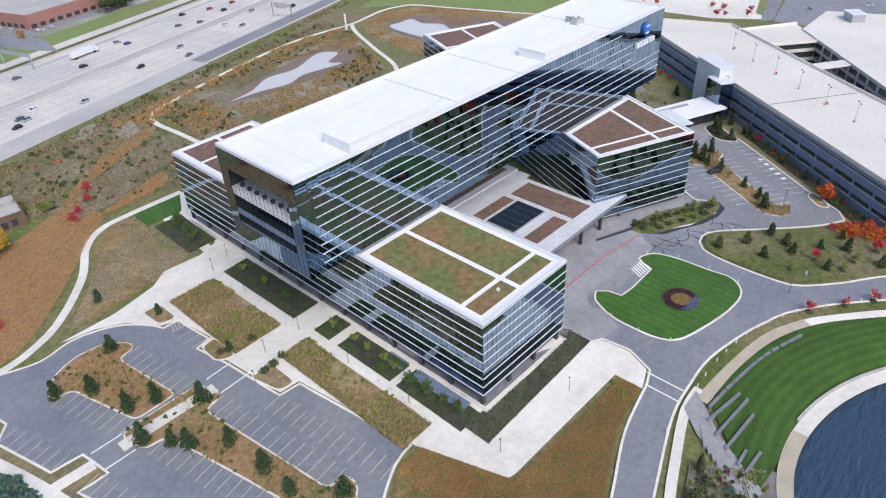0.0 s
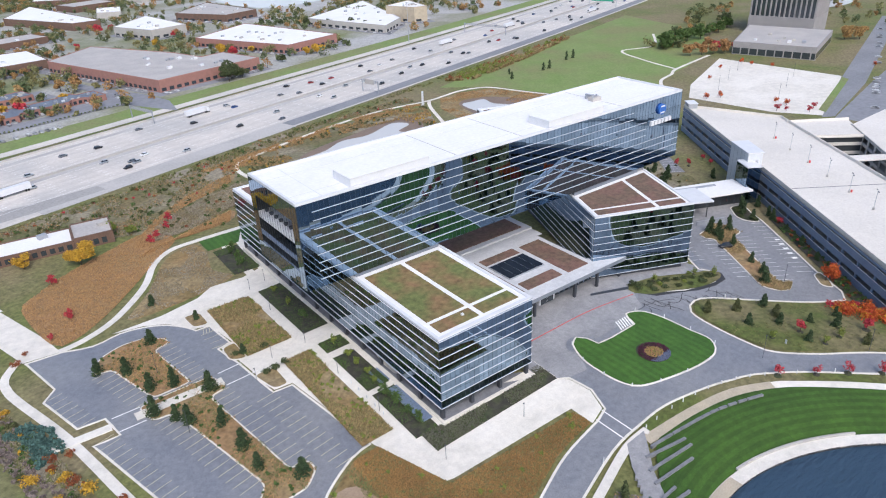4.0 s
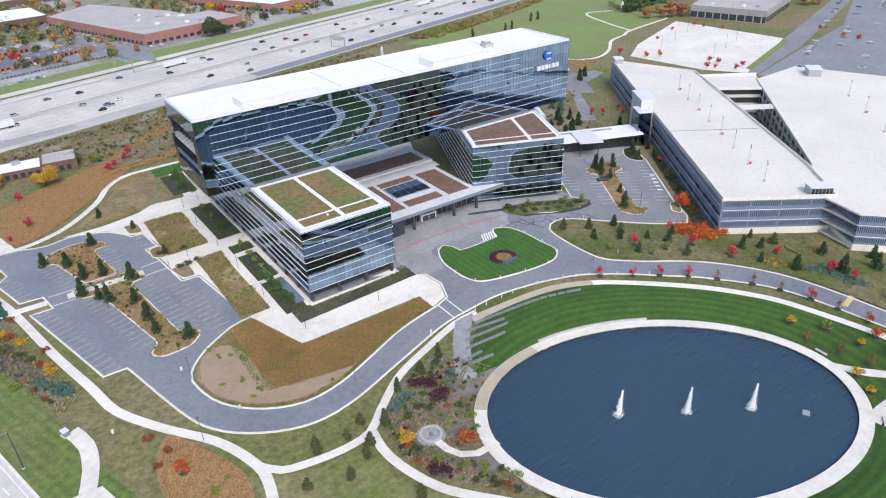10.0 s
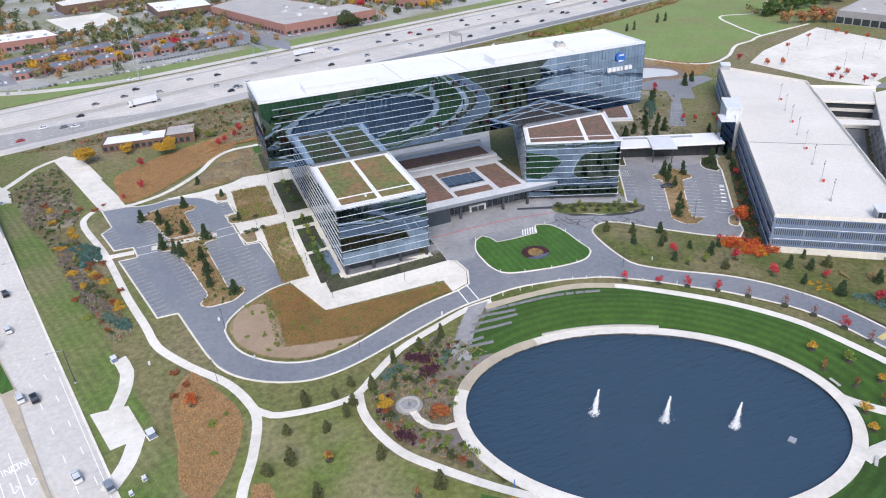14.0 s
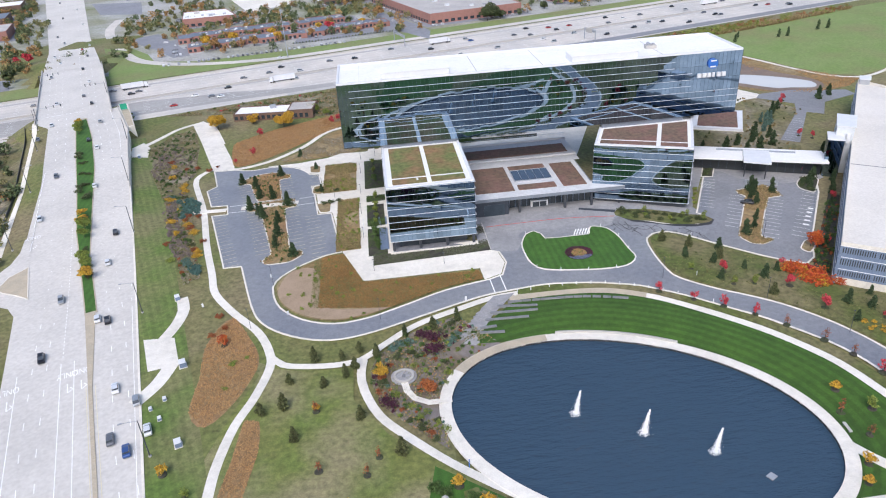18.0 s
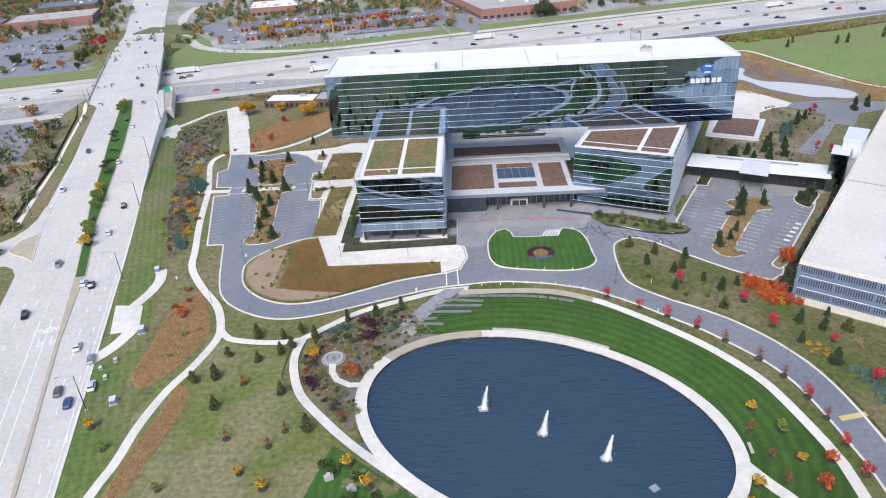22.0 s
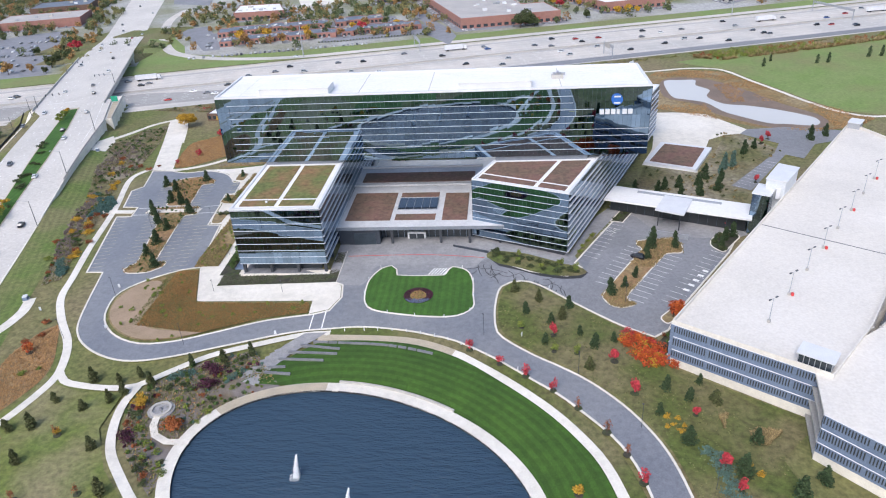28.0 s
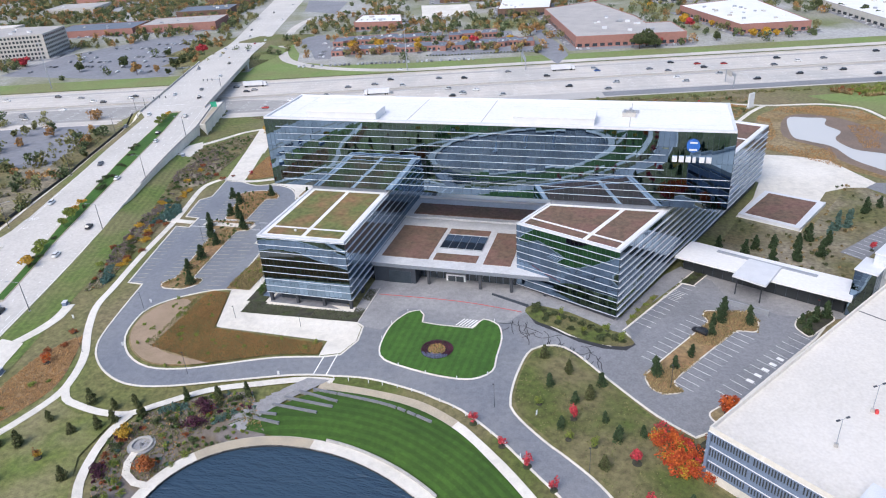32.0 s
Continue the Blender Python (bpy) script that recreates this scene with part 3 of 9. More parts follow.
walk_path([(-55, 61.2), (-48.5, 62.3), (-37.3, 68.7), (-23.9, 84.2), (-16, 99.5), (-8, 106.8), (1, 108.3), (21.7, 108.6)], 2.4)
walk_path([(24, 109), (36, 112), (46, 128), (46.9, 143), (46.4, 156), (45.5, 171), (48, 181), (55, 186), (75, 193.5), (100, 201.5), (128, 208.5), (155, 212.3), (186, 210), (200, 212), (215, 215), (228, 213), (237, 206), (245, 182), (253, 160), (260, 140), (270, 120), (284, 112), (304, 120), (326, 138), (345, 144), (360, 151), (413, 161)], 2.2)
walk_path([(187, 209), (179, 196), (166, 166), (154, 138), (140, 128), (110, 120)], 2.2)
walk_path([(360, 152), (368, 185), (383, 219), (415, 214), (456, 246)], 2.0)
walk_path([(-66, 99), (-80, 136), (-95, 131), (-104, 108), (-109, 92)], 2.5)
walk_path([(8.5, 53), (8.5, 70), (10, 97), (16, 108)], 3.2)
sheet("driveway", [(-64.4, 61.6), (-54.4, 60.6), (-57, 72), (-66, 100), (-76, 131), (-84, 142), (-89, 138), (-78, 105)], M_CONC, 0.1, "pale concrete driveway", category="road")


cres_line = curve([(50, -71.8), (62, -72.4), (76.2, -75.2), (88.6, -80.9), (100.3, -90.4), (110.4, -100.4), (117.2, -109.5), (122, -118.5), (125.2, -130.6), (127.1, -141), (127.5, -150.5), (126, -200)], 3)
ribbon("verge", cres_line, 4.6, 1.0, M_GRASS, 0.06, label="narrow grass verge between path and drive", category="lawn")
rs = random.Random(11)
for k in range(34):
    x, y, a = rs.uniform(91, 118), 0, rs.uniform(-2.6, -0.4)
    y = -33 - 0.42 * (x - 94) - rs.uniform(-1, 6)
    line = [(x, y)]
    for j in range(rs.randint(3, 6)):
        a += rs.uniform(-0.7, 0.7)
        x, y = x + 1.6 * math.cos(a), y + 1.6 * math.sin(a)
        line.append((x, y))
    ribbon("crack_seal", curve(line, 0.8), 0.11, -0.11, M_CRACK, 0.16, label="dark sealed crack winding over the drive", category="marking")
for cx, cy, r in ((62, -37, 5), (86, -38, 4.5), (58, -47, 4), (93, -46, 3.5), (55.5, -56, 4)):
    ring_ = [(cx + r * (0.7 + 0.4 * rs.random()) * math.cos(k * math.tau / 14), cy + 0.7 * r * (0.7 + 0.4 * rs.random()) * math.sin(k * math.tau / 14)) for k in range(14)]
    sheet("damp_patch", curve(ring_, 1.0, True), M_ASPHALT, 0.18, "damp dark patch on the forecourt", category="stain")


# planted beds and islands
def rounded(poly, r=2.0):
    """The outline with its corners rounded off."""
    out = []
    n = len(poly)
    for i in range(n):
        a, b, c = Vector(poly[i - 1]), Vector(poly[i]), Vector(poly[(i + 1) % n])
        k = min(r, 0.45 * (a - b).length, 0.45 * (c - b).length)
        p, q = b + (a - b).normalized() * k, b + (c - b).normalized() * k
        for j in range(5):
            t = j / 4
            v = p * (1 - t) ** 2 + b * 2 * t * (1 - t) + q * t * t
            out.append((v.x, v.y))
    return out


def bed(points, material, label, round_it=False, high=0.2, name="planted_bed", kerbed=True):
    poly = curve(points, 2.0, True) if round_it else points
    ob = sheet(name, poly, material, high + 0.02, label, category="bed")
    if kerbed:
        dressed_kerb("kerb", straight(poly, 3, True), ob, 0.4, 0.18, 0.06)
    return ob


TANBEDS = [[(-12.6, 20.6), (1.4, 20.6), (1.4, 53.6), (-12.6, 53.4)], [(-5.9, -32), (2.7, -31.8), (2.3, 11.2), (-5.9, 11.2)]]
for p in TANBEDS:
    bed(p, M_TAN, "rectangular bed of dry ornamental grass on the plaza", kerbed=False)
DARKBEDS = [[(4.9, 20), (14.2, 20), (14.2, 54.6), (4.9, 54)], [(5.4, 6), (12.8, 6), (12.8, 12.2), (5.4, 12.2)], [(5.4, -16), (12, -16), (12, 2.9), (5.4, 2.9)],
            [(5.4, -38), (12, -38), (12, -18), (5.4, -18)], [(3.5, 71), (13, 71), (13.5, 94), (4, 94)], [(7, -44.3), (7, -37.6), (12.9, -38.0), (12.9, -38.9), (43.2, -38.9), (43.4, -24), (46, -24), (46.4, -43.5)]]
for p in DARKBEDS:
    bed(p, M_MULCH, "bed of dark mulch and low planting beside the wing", kerbed=False)
bed([(3, 96), (15, 96), (20.5, 107), (3, 106.5)], M_LAWN, "small mown lawn beside the path", kerbed=False, name="lawn")
ISLANDS = [
    [(-49.5, 41), (-49.1, 45.4), (-45, 49.8), (-39.3, 52), (-32.5, 51.3), (-27.7, 46.5), (-27.7, 43.3), (-32.3, 42.4), (-28.9, 20), (-39.2, 19.7), (-44.9, 40.8)],
    [(-43.6, 18.4), (-39, 19), (-28.4, 19), (-23.7, 18.8), (-22, 11), (-27.1, 10), (-21.9, -27.4), (-17.6, -27), (-17.2, -31), (-21.5, -35), (-29.3, -35.3), (-32, -32), (-28.6, -28), (-36.8, 9.8), (-42, 10.4)],
    [(-19.4, 46.5), (-14.5, 45.5), (-14.5, 54.5), (-20, 55.4)], [(-17.2, 22.4), (-14.5, 20.5), (-12.4, 20.5), (-12.4, 30.6), (-17, 29.7)], [(-15, 11), (-8.5, 11), (-8.5, 1), (-13, 1.4)]]
for i, p in enumerate(ISLANDS):
    bed(rounded(p), (M_RUST, M_RUST, M_TAN, M_TAN, M_TAN)[i], "kerbed parking island with rust coloured grasses", name="parking_island")
ribbon("footpath", [(-45, 15), (-34, 15), (-22, 14.6)], 1.6, -1.6, M_CONC, 0.3, deep=0.2, label="concrete footpath across the parking islands", category="footpath")
ribbon("footpath", [(-66, 15.8), (-57, 15.5), (-50.8, 15.2)], 1.4, -1.4, M_CONC, 0.26, deep=0.2, label="concrete footpath to the car park", category="footpath")
EAST_ISLAND = [(129.2, -51.3), (131, -56), (134.4, -57.7), (139.4, -55.8), (136.6, -52.1), (153.9, -25.3), (159.4, -25.4), (160.5, -19), (158, -14.4), (145.5, -16.6), (144.8, -20), (146.5, -22.3), (132.4, -45.5)]
bed(rounded(EAST_ISLAND), M_RUST, "kerbed island with golden grasses in the visitors' car park", name="parking_island")
bed(rounded([(170.4, -15.5), (169.2, -20), (172.5, -25), (181.5, -13.2), (180, -9.5), (176, -9.5)]), M_MULCH, "kerbed planted island by the garage", name="parking_island")
bed(rounded([(144.2, -62.2), (146, -65.6), (150, -62), (152.5, -57.5), (149, -57)]), M_TAN, "kerbed tree island at the garage corner", name="parking_island")
EBED = [(94.4, -28.4), (98.3, -32.8), (104.8, -35.4), (111.2, -38.6), (118.1, -40.2), (124.1, -39.8), (126.6, -37.6), (125.3, -35.4), (119.9, -33.6), (113.6, -30.2), (107.2, -27.0), (100.6, -25.6), (95.8, -25.2)]
bed(EBED, M_GRASS, "green planted bed with low shrubs beside the east wing", True, kerbed=False)
sheet("asphalt_patch", EBED[:7] + [(x + 0.35, y - (1.7 if 97 < x < 125 else 0.6)) for x, y in EBED[6::-1]], M_CRACK, 0.165, "dark sealed asphalt along the planted bed", category="stain", step=4)
sheet("pavement", [(93, -24.4), (100.6, -25.0), (107.4, -26.4), (113.9, -29.6), (120.2, -33.0), (125.8, -34.6), (123.4, -27), (121, -29), (116.6, -26.6), (102, -19), (93, -19)], M_PAVER, 0.17, "grey paving between the bed and the east wing", category="pavement")
bed([(138.6, -1.9), (143.2, -2.9), (148, 6), (143.6, 7.6)], M_MULCH, "small green bed by the link roof", name="planted_bed")
bed([(124.2, -26.8), (125.8, -27), (132.8, -11.3), (131.2, -11)], M_GRASS, "narrow yellow-green bed along the east wing", kerbed=False)
EAST_LAWN = curve([(98.7, -68), (98.5, -57.3), (100.4, -47), (105.4, -44.2), (111, -46.6), (121.3, -56.4), (132.7, -66.7), (141.2, -72)], 3) + [(141, -83), (172, -104), (160, -116), (175, -205), (140.5, -205)] + \
    curve([(140.5, -150), (140.3, -141), (139.1, -126), (137, -114.6), (133.6, -106.1), (129.2, -98.5), (122.3, -90.2), (115.3, -84.4), (108.4, -79.5), (100.6, -72.6)], 3)
sheet("lawn", EAST_LAWN, M_GRASS, 0.22, "dull green lawn with young trees between drive and garage", category="lawn")

# entrance green with its round flower bed
GREEN = curve([(63.3, -34), (59.9, -35.8), (57, -42.6), (56.8, -50.2), (57.8, -55.8), (60.6, -59.3), (67.8, -61.8), (78.2, -63.8), (86.6, -63.2), (91.2, -58.6), (91, -52), (90.6, -43.3), (88.3, -37), (83.2, -35), (81.5, -38.8)], 2, False) + [(81, -40), (71, -40.4), (66, -40), (65.4, -36.4)]
green = sheet("lawn", GREEN, M_LAWN, 0.24, "bright mown entrance lawn with a round flower bed", category="lawn")
dressed_kerb("kerb", straight(GREEN, 2, True), green, 0.45, 0.2, 0.06)
circle = [(74 + 4.6 * math.cos(k * math.tau / 40), -52.4 + 4.6 * math.sin(k * math.tau / 40)) for k in range(40)]
flower_bed = sheet("flower_bed", circle, M_MULCH, 0.34, "round flower bed of dark, orange and blue planting", category="bed", step=3)

# grasses and meadows
SPRAIRIE = [(-3.2, -34.4), (3.4, -54), (40.5, -55.2), (41, -60)] + curve([(41, -60), (28.3, -62.4), (14, -68.2), (4.2, -72), (-5.4, -73), (-14.2, -69.3), (-21.3, -62), (-24.2, -53.3), (-23.9, -47), (-18.3, -40.4), (-9.5, -34.6)])[1:]
sheet("prairie", SPRAIRIE, M_TAN, 0.3, "mound of dry brown prairie grass", category="meadow")
sheet("bare_ground", curve([(-21, -42.5), (-15, -40.5), (-11.8, -44), (-10.4, -54), (-10.6, -62), (-6.5, -66.8), (1.6, -68.4), (9.6, -69.2), (11.5, -69.4), (4, -71.6), (-5.4, -72.5), (-14, -68.8), (-21, -61.6), (-23.8, -53)], 2, True), M_BARE, 0.36, "pale bare soil on the prairie mound", category="ground")
WRUST = curve([(-60, 95), (-54, 104), (-42, 114), (-26, 123), (-11, 129), (-3, 116), (-14, 103), (-24, 90), (-39, 73), (-50, 64.5), (-56, 67)], 4, True)
sheet("prairie", WRUST, M_RUST, 0.12, "sweep of rust red prairie grass", category="meadow")
sheet("prairie", curve([(-11, 66), (-28, 64), (-34, 66), (-24, 79), (-14, 97), (-7, 104), (1, 105.5), (2, 95), (-1, 80), (3, 71)], 3, True), M_TAN, 0.12, "dry grass basin inside the curved path", category="meadow")
sheet("meadow", [(-60, 150), (-8, 128), (22, 112), (44, 128), (44, 172), (50, 190), (120, 212), (180, 215), (182, 228), (90, 214), (0, 186), (-110, 158)], M_MEADOW, 0.05, "wild meadow slope beside the highway", category="meadow")
sheet("meadow", [(48, 130), (105, 128), (150, 140), (178, 200), (150, 209), (128, 205), (70, 190), (50, 178)], M_MEADOW, 0.06, "marsh meadow behind the tower", category="meadow")
sheet("meadow", [(172, 140), (190, 128), (222, 102), (245, 92), (268, 98), (282, 110), (268, 122), (258, 142), (250, 164), (242, 186), (234, 204), (215, 211), (195, 208), (182, 190)], M_TAN, 0.06, "rust meadow round the far pond", category="meadow")
sheet("lawn", [(-34, -82), (-25, -94), (-30, -108), (-35, -126), (-36, -148), (-42, -205), (-33, -205), (-22, -205), (45, -205), (52, -162), (30, -143), (8, -121), (0, -108), (0, -95), (-12, -95), (-21, -92)], M_GRASS2, 0.05, "patchy lawn with young trees south of the path", category="lawn")
sheet("lawn", [(18, -133), (36, -147), (60, -165), (66, -205), (20, -205), (14, -150)], M_LAWN, 0.09, "darker mown lawn beside the pond path", category="lawn")
sheet("prairie", curve([(-36, -65), (-31, -74), (-26.5, -84), (-26, -92), (-30, -104), (-36, -112), (-41, -106), (-41, -92), (-42, -80), (-40, -70)], 3, True), M_RUST, 0.1, "rust prairie patch beside the footpath", category="meadow")
sheet("prairie", curve([(-26.5, -111), (-28, -126), (-29.5, -138), (-29.5, -149), (-25, -147), (-23.5, -134), (-22, -122), (-23, -112)], 3, True), M_RUST, 0.1, "rust prairie strip beside the footpath", category="meadow")
sheet("meadow", [(-72, 60), (-74, 48), (-64.5, 16), (-57, -16), (-51, -38), (-56, -42), (-66, -10), (-76, 22), (-92, 62), (-102, 95), (-96, 120), (-86, 128), (-78, 100)], M_MEADOW, 0.08, "strip of shrubs and grey grasses beside the road", category="meadow")
sheet("park_lawn", [(212, 232), (250, 246), (330, 272), (440, 304), (520, 330), (500, 250), (455, 180), (412, 165), (370, 150), (326, 140), (304, 122), (286, 115), (272, 122), (262, 142), (255, 162), (247, 184), (240, 206)], M_PARK, 0.05, "wide green park lawn beside the highway", category="lawn")

# pond
M_STEP = mat("grey_step_stone", (0.30, 0.295, 0.30), (0.25, 0.25, 0.26), 0.4, 3.0, 0.85, mid=0.15)
ring = [(PC[0] + PA * math.cos(a) * math.cos(PT) - PB * math.sin(a) * math.sin(PT), PC[1] + PA * math.cos(a) * math.sin(PT) + PB * math.sin(a) * math.cos(PT)) for a in (k * math.tau / 160 for k in range(160))]
ribbon("pond_walk", ring, 0.0, -3.1, M_CONC, 0.3, closed=True, deep=0.35, label="pale concrete walk round the pond", category="pavement")
# near-black wall draws the line of shadow between rim and water
raw("pond_wall", [(x, y, z) for z in (-5.06, -8.0) for x, y in ring], [(k, (k + 1) % 160, 160 + (k + 1) % 160, 160 + k) for k in range(160)], M_UNLIT)
tagged(bpy.data.objects["pond_wall"], "pond wall below the rim, painted near-black for shade", "wall", kind="structure")
WZ = -5.7
tanrim = sorted(p for p in ring if 28.5 < p[0] < 55 and p[1] > -110)
ribbon("pond_walk", tanrim, 0.0, 3.0, M_TANCONC, 0.33, label="tan concrete stretch of the pond walk", category="pavement")
rw = empty("retaining_wall", 72, -95, h(72, -95), "low grey wall between pond walk and lawn", "wall")
wl = straight(sorted(p for p in offset(ring, -3.4, True) if 56.5 < p[0] < 88 and p[1] > -115), 2.6)
for a, b in zip(wl, wl[1:]):
    x, y = (a[0] + b[0]) / 2, (a[1] + b[1]) / 2
    part("stone_block", boxes((-1.28, 1.28, -0.25, 0.25, -0.3, 0.75), m=Matrix.Translation((x, y, h(x, y))) @ Matrix.Rotation(math.atan2(b[1] - a[1], b[0] - a[0]), 4, "Z")), M_PRECAST, rw)
water = raw("water", [(x, y, WZ) for x, y in ring], [tuple(range(160))], M_WATER)
tagged(water, "dark blue rippled water of the pond", "water", kind="structure")
outer = offset(ring, -3.1, True)
CRES_IN = [outer[k % 160] for k in range(62, -34, -2)]
CRES_OUT = [(100, -200)] + offset(cres_line, -1.25)[::-1] + curve([(47, -74.5), (44, -77), (37, -84), (30, -90)], 4)
crescent = sheet("lawn", CRES_OUT + [p for p in CRES_IN if p[0] > 31], M_LAWN2, 0.14, "bright mown crescent lawn between path and pond", category="lawn", step=3.0)
sheet("plaza", [(30.5, -90), (34, -82), (38, -75), (42.5, -69.8), (49, -69.4), (46, -73), (41, -78.5), (37, -85), (34.5, -91)], M_STEP, 0.17, "grey paved landing above the pond", category="pavement")
steps = empty("garden_stairs", 36, -82, h(36, -82), "broad grey stone steps down to the pond", "stairs")
for k in range(8):
    part("step", boxes((-2.9, 2.9, -0.68, 0.68, -0.6, 0.42 - 0.03 * k), m=Matrix.Translation((38.6 - 0.95 * k, -76.6 - 1.45 * k, h(39 - k, -77 - 1.4 * k))) @ Matrix.Rotation(radians(33), 4, "Z")), M_STEP, steps)
for (ax, ay), (bx, by) in (((42.6, -75.2), (54.4, -77.0)), ((40.0, -78.2), (54.0, -79.0)), ((38.0, -81.2), (50.8, -81.7)), ((36.0, -84.7), (40.8, -84.4)), ((35.5, -86.6), (42.7, -86.7))):
    w = empty("seat_wall", ax, ay, h(ax, ay), "low straight grey stone seat wall on the lawn", "wall", "seat walls")
    n = max(3, round(math.dist((ax, ay), (bx, by)) / 2))
    ang = math.atan2(by - ay, bx - ax)
    for k in range(n):
        x, y = ax + (bx - ax) * (k + 0.5) / n, ay + (by - ay) * (k + 0.5) / n
        part("stone_block", boxes((-math.dist((ax, ay), (bx, by)) / n / 2 + 0.02, math.dist((ax, ay), (bx, by)) / n / 2 - 0.02, -0.3, 0.3, -0.3, 0.62), m=Matrix.Translation((x, y, h(x, y))) @ Matrix.Rotation(ang, 4, "Z")), M_STONE, w)
w = empty("seat_wall", 44.2, -74.9, h(44, -75), "long curved grey stone seat wall on the lawn", "wall", "seat walls")
arc = curve([(46.5, -73.8), (56, -74.6), (68, -76.4), (80.5, -80.2)], 2.4)
for a, b in zip(arc, arc[1:]):
    x, y = (a[0] + b[0]) / 2, (a[1] + b[1]) / 2
    part("stone_block", boxes((-1.18, 1.18, -0.3, 0.3, -0.3, 0.6), m=Matrix.Translation((x, y, h(x, y))) @ Matrix.Rotation(math.atan2(b[1] - a[1], b[0] - a[0]), 4, "Z")), M_STONE, w)
# garden with the small round fountain
GARDEN = curve([(30, -77.5), (18.5, -82), (9, -89), (5, -96), (5, -104), (8.5, -113), (15, -121), (22, -128)], 3) + [p for p in (outer[k % 160] for k in range(84, 62, -2))]
garden = sheet("garden_bed", GARDEN, M_BED, 0.12, "garden bed of mixed shrubs beside the pond", category="bed", step=3.0)
walk_path([(13.1, -103.5), (13.6, -107), (15.3, -110), (18.7, -111.6), (24.5, -111.4)], 1.8, up=0.42)
basin = empty("garden_fountain", 13.1, -101.3, h(13, -101), "round grey stone basin with a small fountain", "fountain")
bm = bmesh.new()
for r0, r1, z0, z1 in ((3.4, 3.4, 0.0, 0.3),):
    tube(bm, (13.1, -101.3, h(13, -101) + z0), (13.1, -101.3, h(13, -101) + z1), r0, r1, 40)
part("paving", bm, M_PAVER, basin)
bm = bmesh.new()
n = 40
vs = [[bm.verts.new((13.1 + r * math.cos(k * math.tau / n), -101.3 + r * math.sin(k * math.tau / n), h(13, -101) + z)) for k in range(n)] for r, z in ((2.7, 0.3), (2.7, 0.75), (2.1, 0.75), (2.1, 0.4))]
for a, b in zip(vs, vs[1:]):
    for k in range(n):
        bm.faces.new((a[k], a[(k + 1) % n], b[(k + 1) % n], b[k]))
part("rim", bm, M_PRECAST, basin)
part("bubbler", tubes(((13.1, -101.3, h(13, -101) + 0.3), (13.1, -101.3, h(13, -101) + 1.0), 0.5, 0.25), n=14), M_STONE, basin)


def sea(name, poly, z, label, material=None):
    ob = raw(name, [(x, y, z) for x, y in poly], [tuple(range(len(poly)))], material or M_SKYWATER)
    return tagged(ob, label, "water", kind="structure")


sheet("mud_flat", curve([(76, 165), (90, 176), (120, 184), (150, 192), (160, 184), (146, 160), (110, 158)], 4, True), M_MUD, 0.10, "muddy edge of the marsh pond", category="ground")
sea("water", curve([(79, 166), (92, 169), (106, 177), (122, 176), (143, 185), (150, 177), (138, 170), (141, 163), (120, 166), (108, 162), (94, 165)], 3, True), -3.6, "shallow marsh pond water with painted pale sky reflection")
sheet("mud_flat", curve([(190, 156), (196, 190), (214, 193), (228, 180), (238, 160), (246, 138), (258, 116), (256, 102), (246, 96), (228, 101), (210, 122), (204, 140)], 4, True), M_MUD, 0.10, "muddy flat round the far pond", category="ground")
sea("water", curve([(196, 186), (206, 188), (214, 187), (212, 176), (217, 166), (213, 156), (213, 149), (218, 139), (228, 135), (238, 129), (248, 120), (254, 112), (253, 104), (248, 101), (238, 104), (230, 106), (221, 116), (214, 126), (209, 142), (200, 149), (194, 156)], 2, True), -3.6, "shallow far pond water with painted pale sky reflection")
sea("water", curve([(285, 850), (346, 904), (407, 890), (425, 768), (392, 722), (302, 715)], 10, True), -3.6, "lake among the trees with painted pale sky reflection")
sea("water", curve([(640, 240), (720, 300), (820, 300), (800, 240), (700, 200)], 10, True), -3.6, "pond beyond the tall tower with painted pale sky reflection")


# ---- road markings ----
def dash(vs, fs, a, b, wide, up=0.03, z=None):
    """A painted line from a to b, a little above the ground."""
    d = Vector((b[0] - a[0], b[1] - a[1])).normalized() * wide / 2
    k = len(vs)
    for (x, y), s in ((a, 1), (b, 1), (b, -1), (a, -1)):
        vs.append((x - d.y * s, y + d.x * s, (h(x, y) if z is None else z) + up))
    fs.append((k + 3, k + 2, k + 1, k))


def stalls(a, b, depth, count, material, label, up=0.13, hatch=(0,)):
    """Parking bays along the line from a to b, reaching depth to its left."""
    vs, fs = [], []
    dx, dy = (b[0] - a[0]) / count, (b[1] - a[1]) / count
    n = Vector((-(b[1] - a[1]), b[0] - a[0])).normalized() * depth
    for k in range(count + 1):
        p = (a[0] + dx * k, a[1] + dy * k)
        dash(vs, fs, p, (p[0] + n.x, p[1] + n.y), 0.13, up)
    for k in range(*hatch):
        for j in range(5):
            p = (a[0] + dx * k + n.x * j / 6, a[1] + dy * k + n.y * j / 6)
            dash(vs, fs, p, (p[0] + n.x / 6 + dx, p[1] + n.y / 6 + dy), 0.13, up)
    ob = raw("parking_lines", vs, fs, material)
    return tagged(ob, label, "marking", kind="stuff")


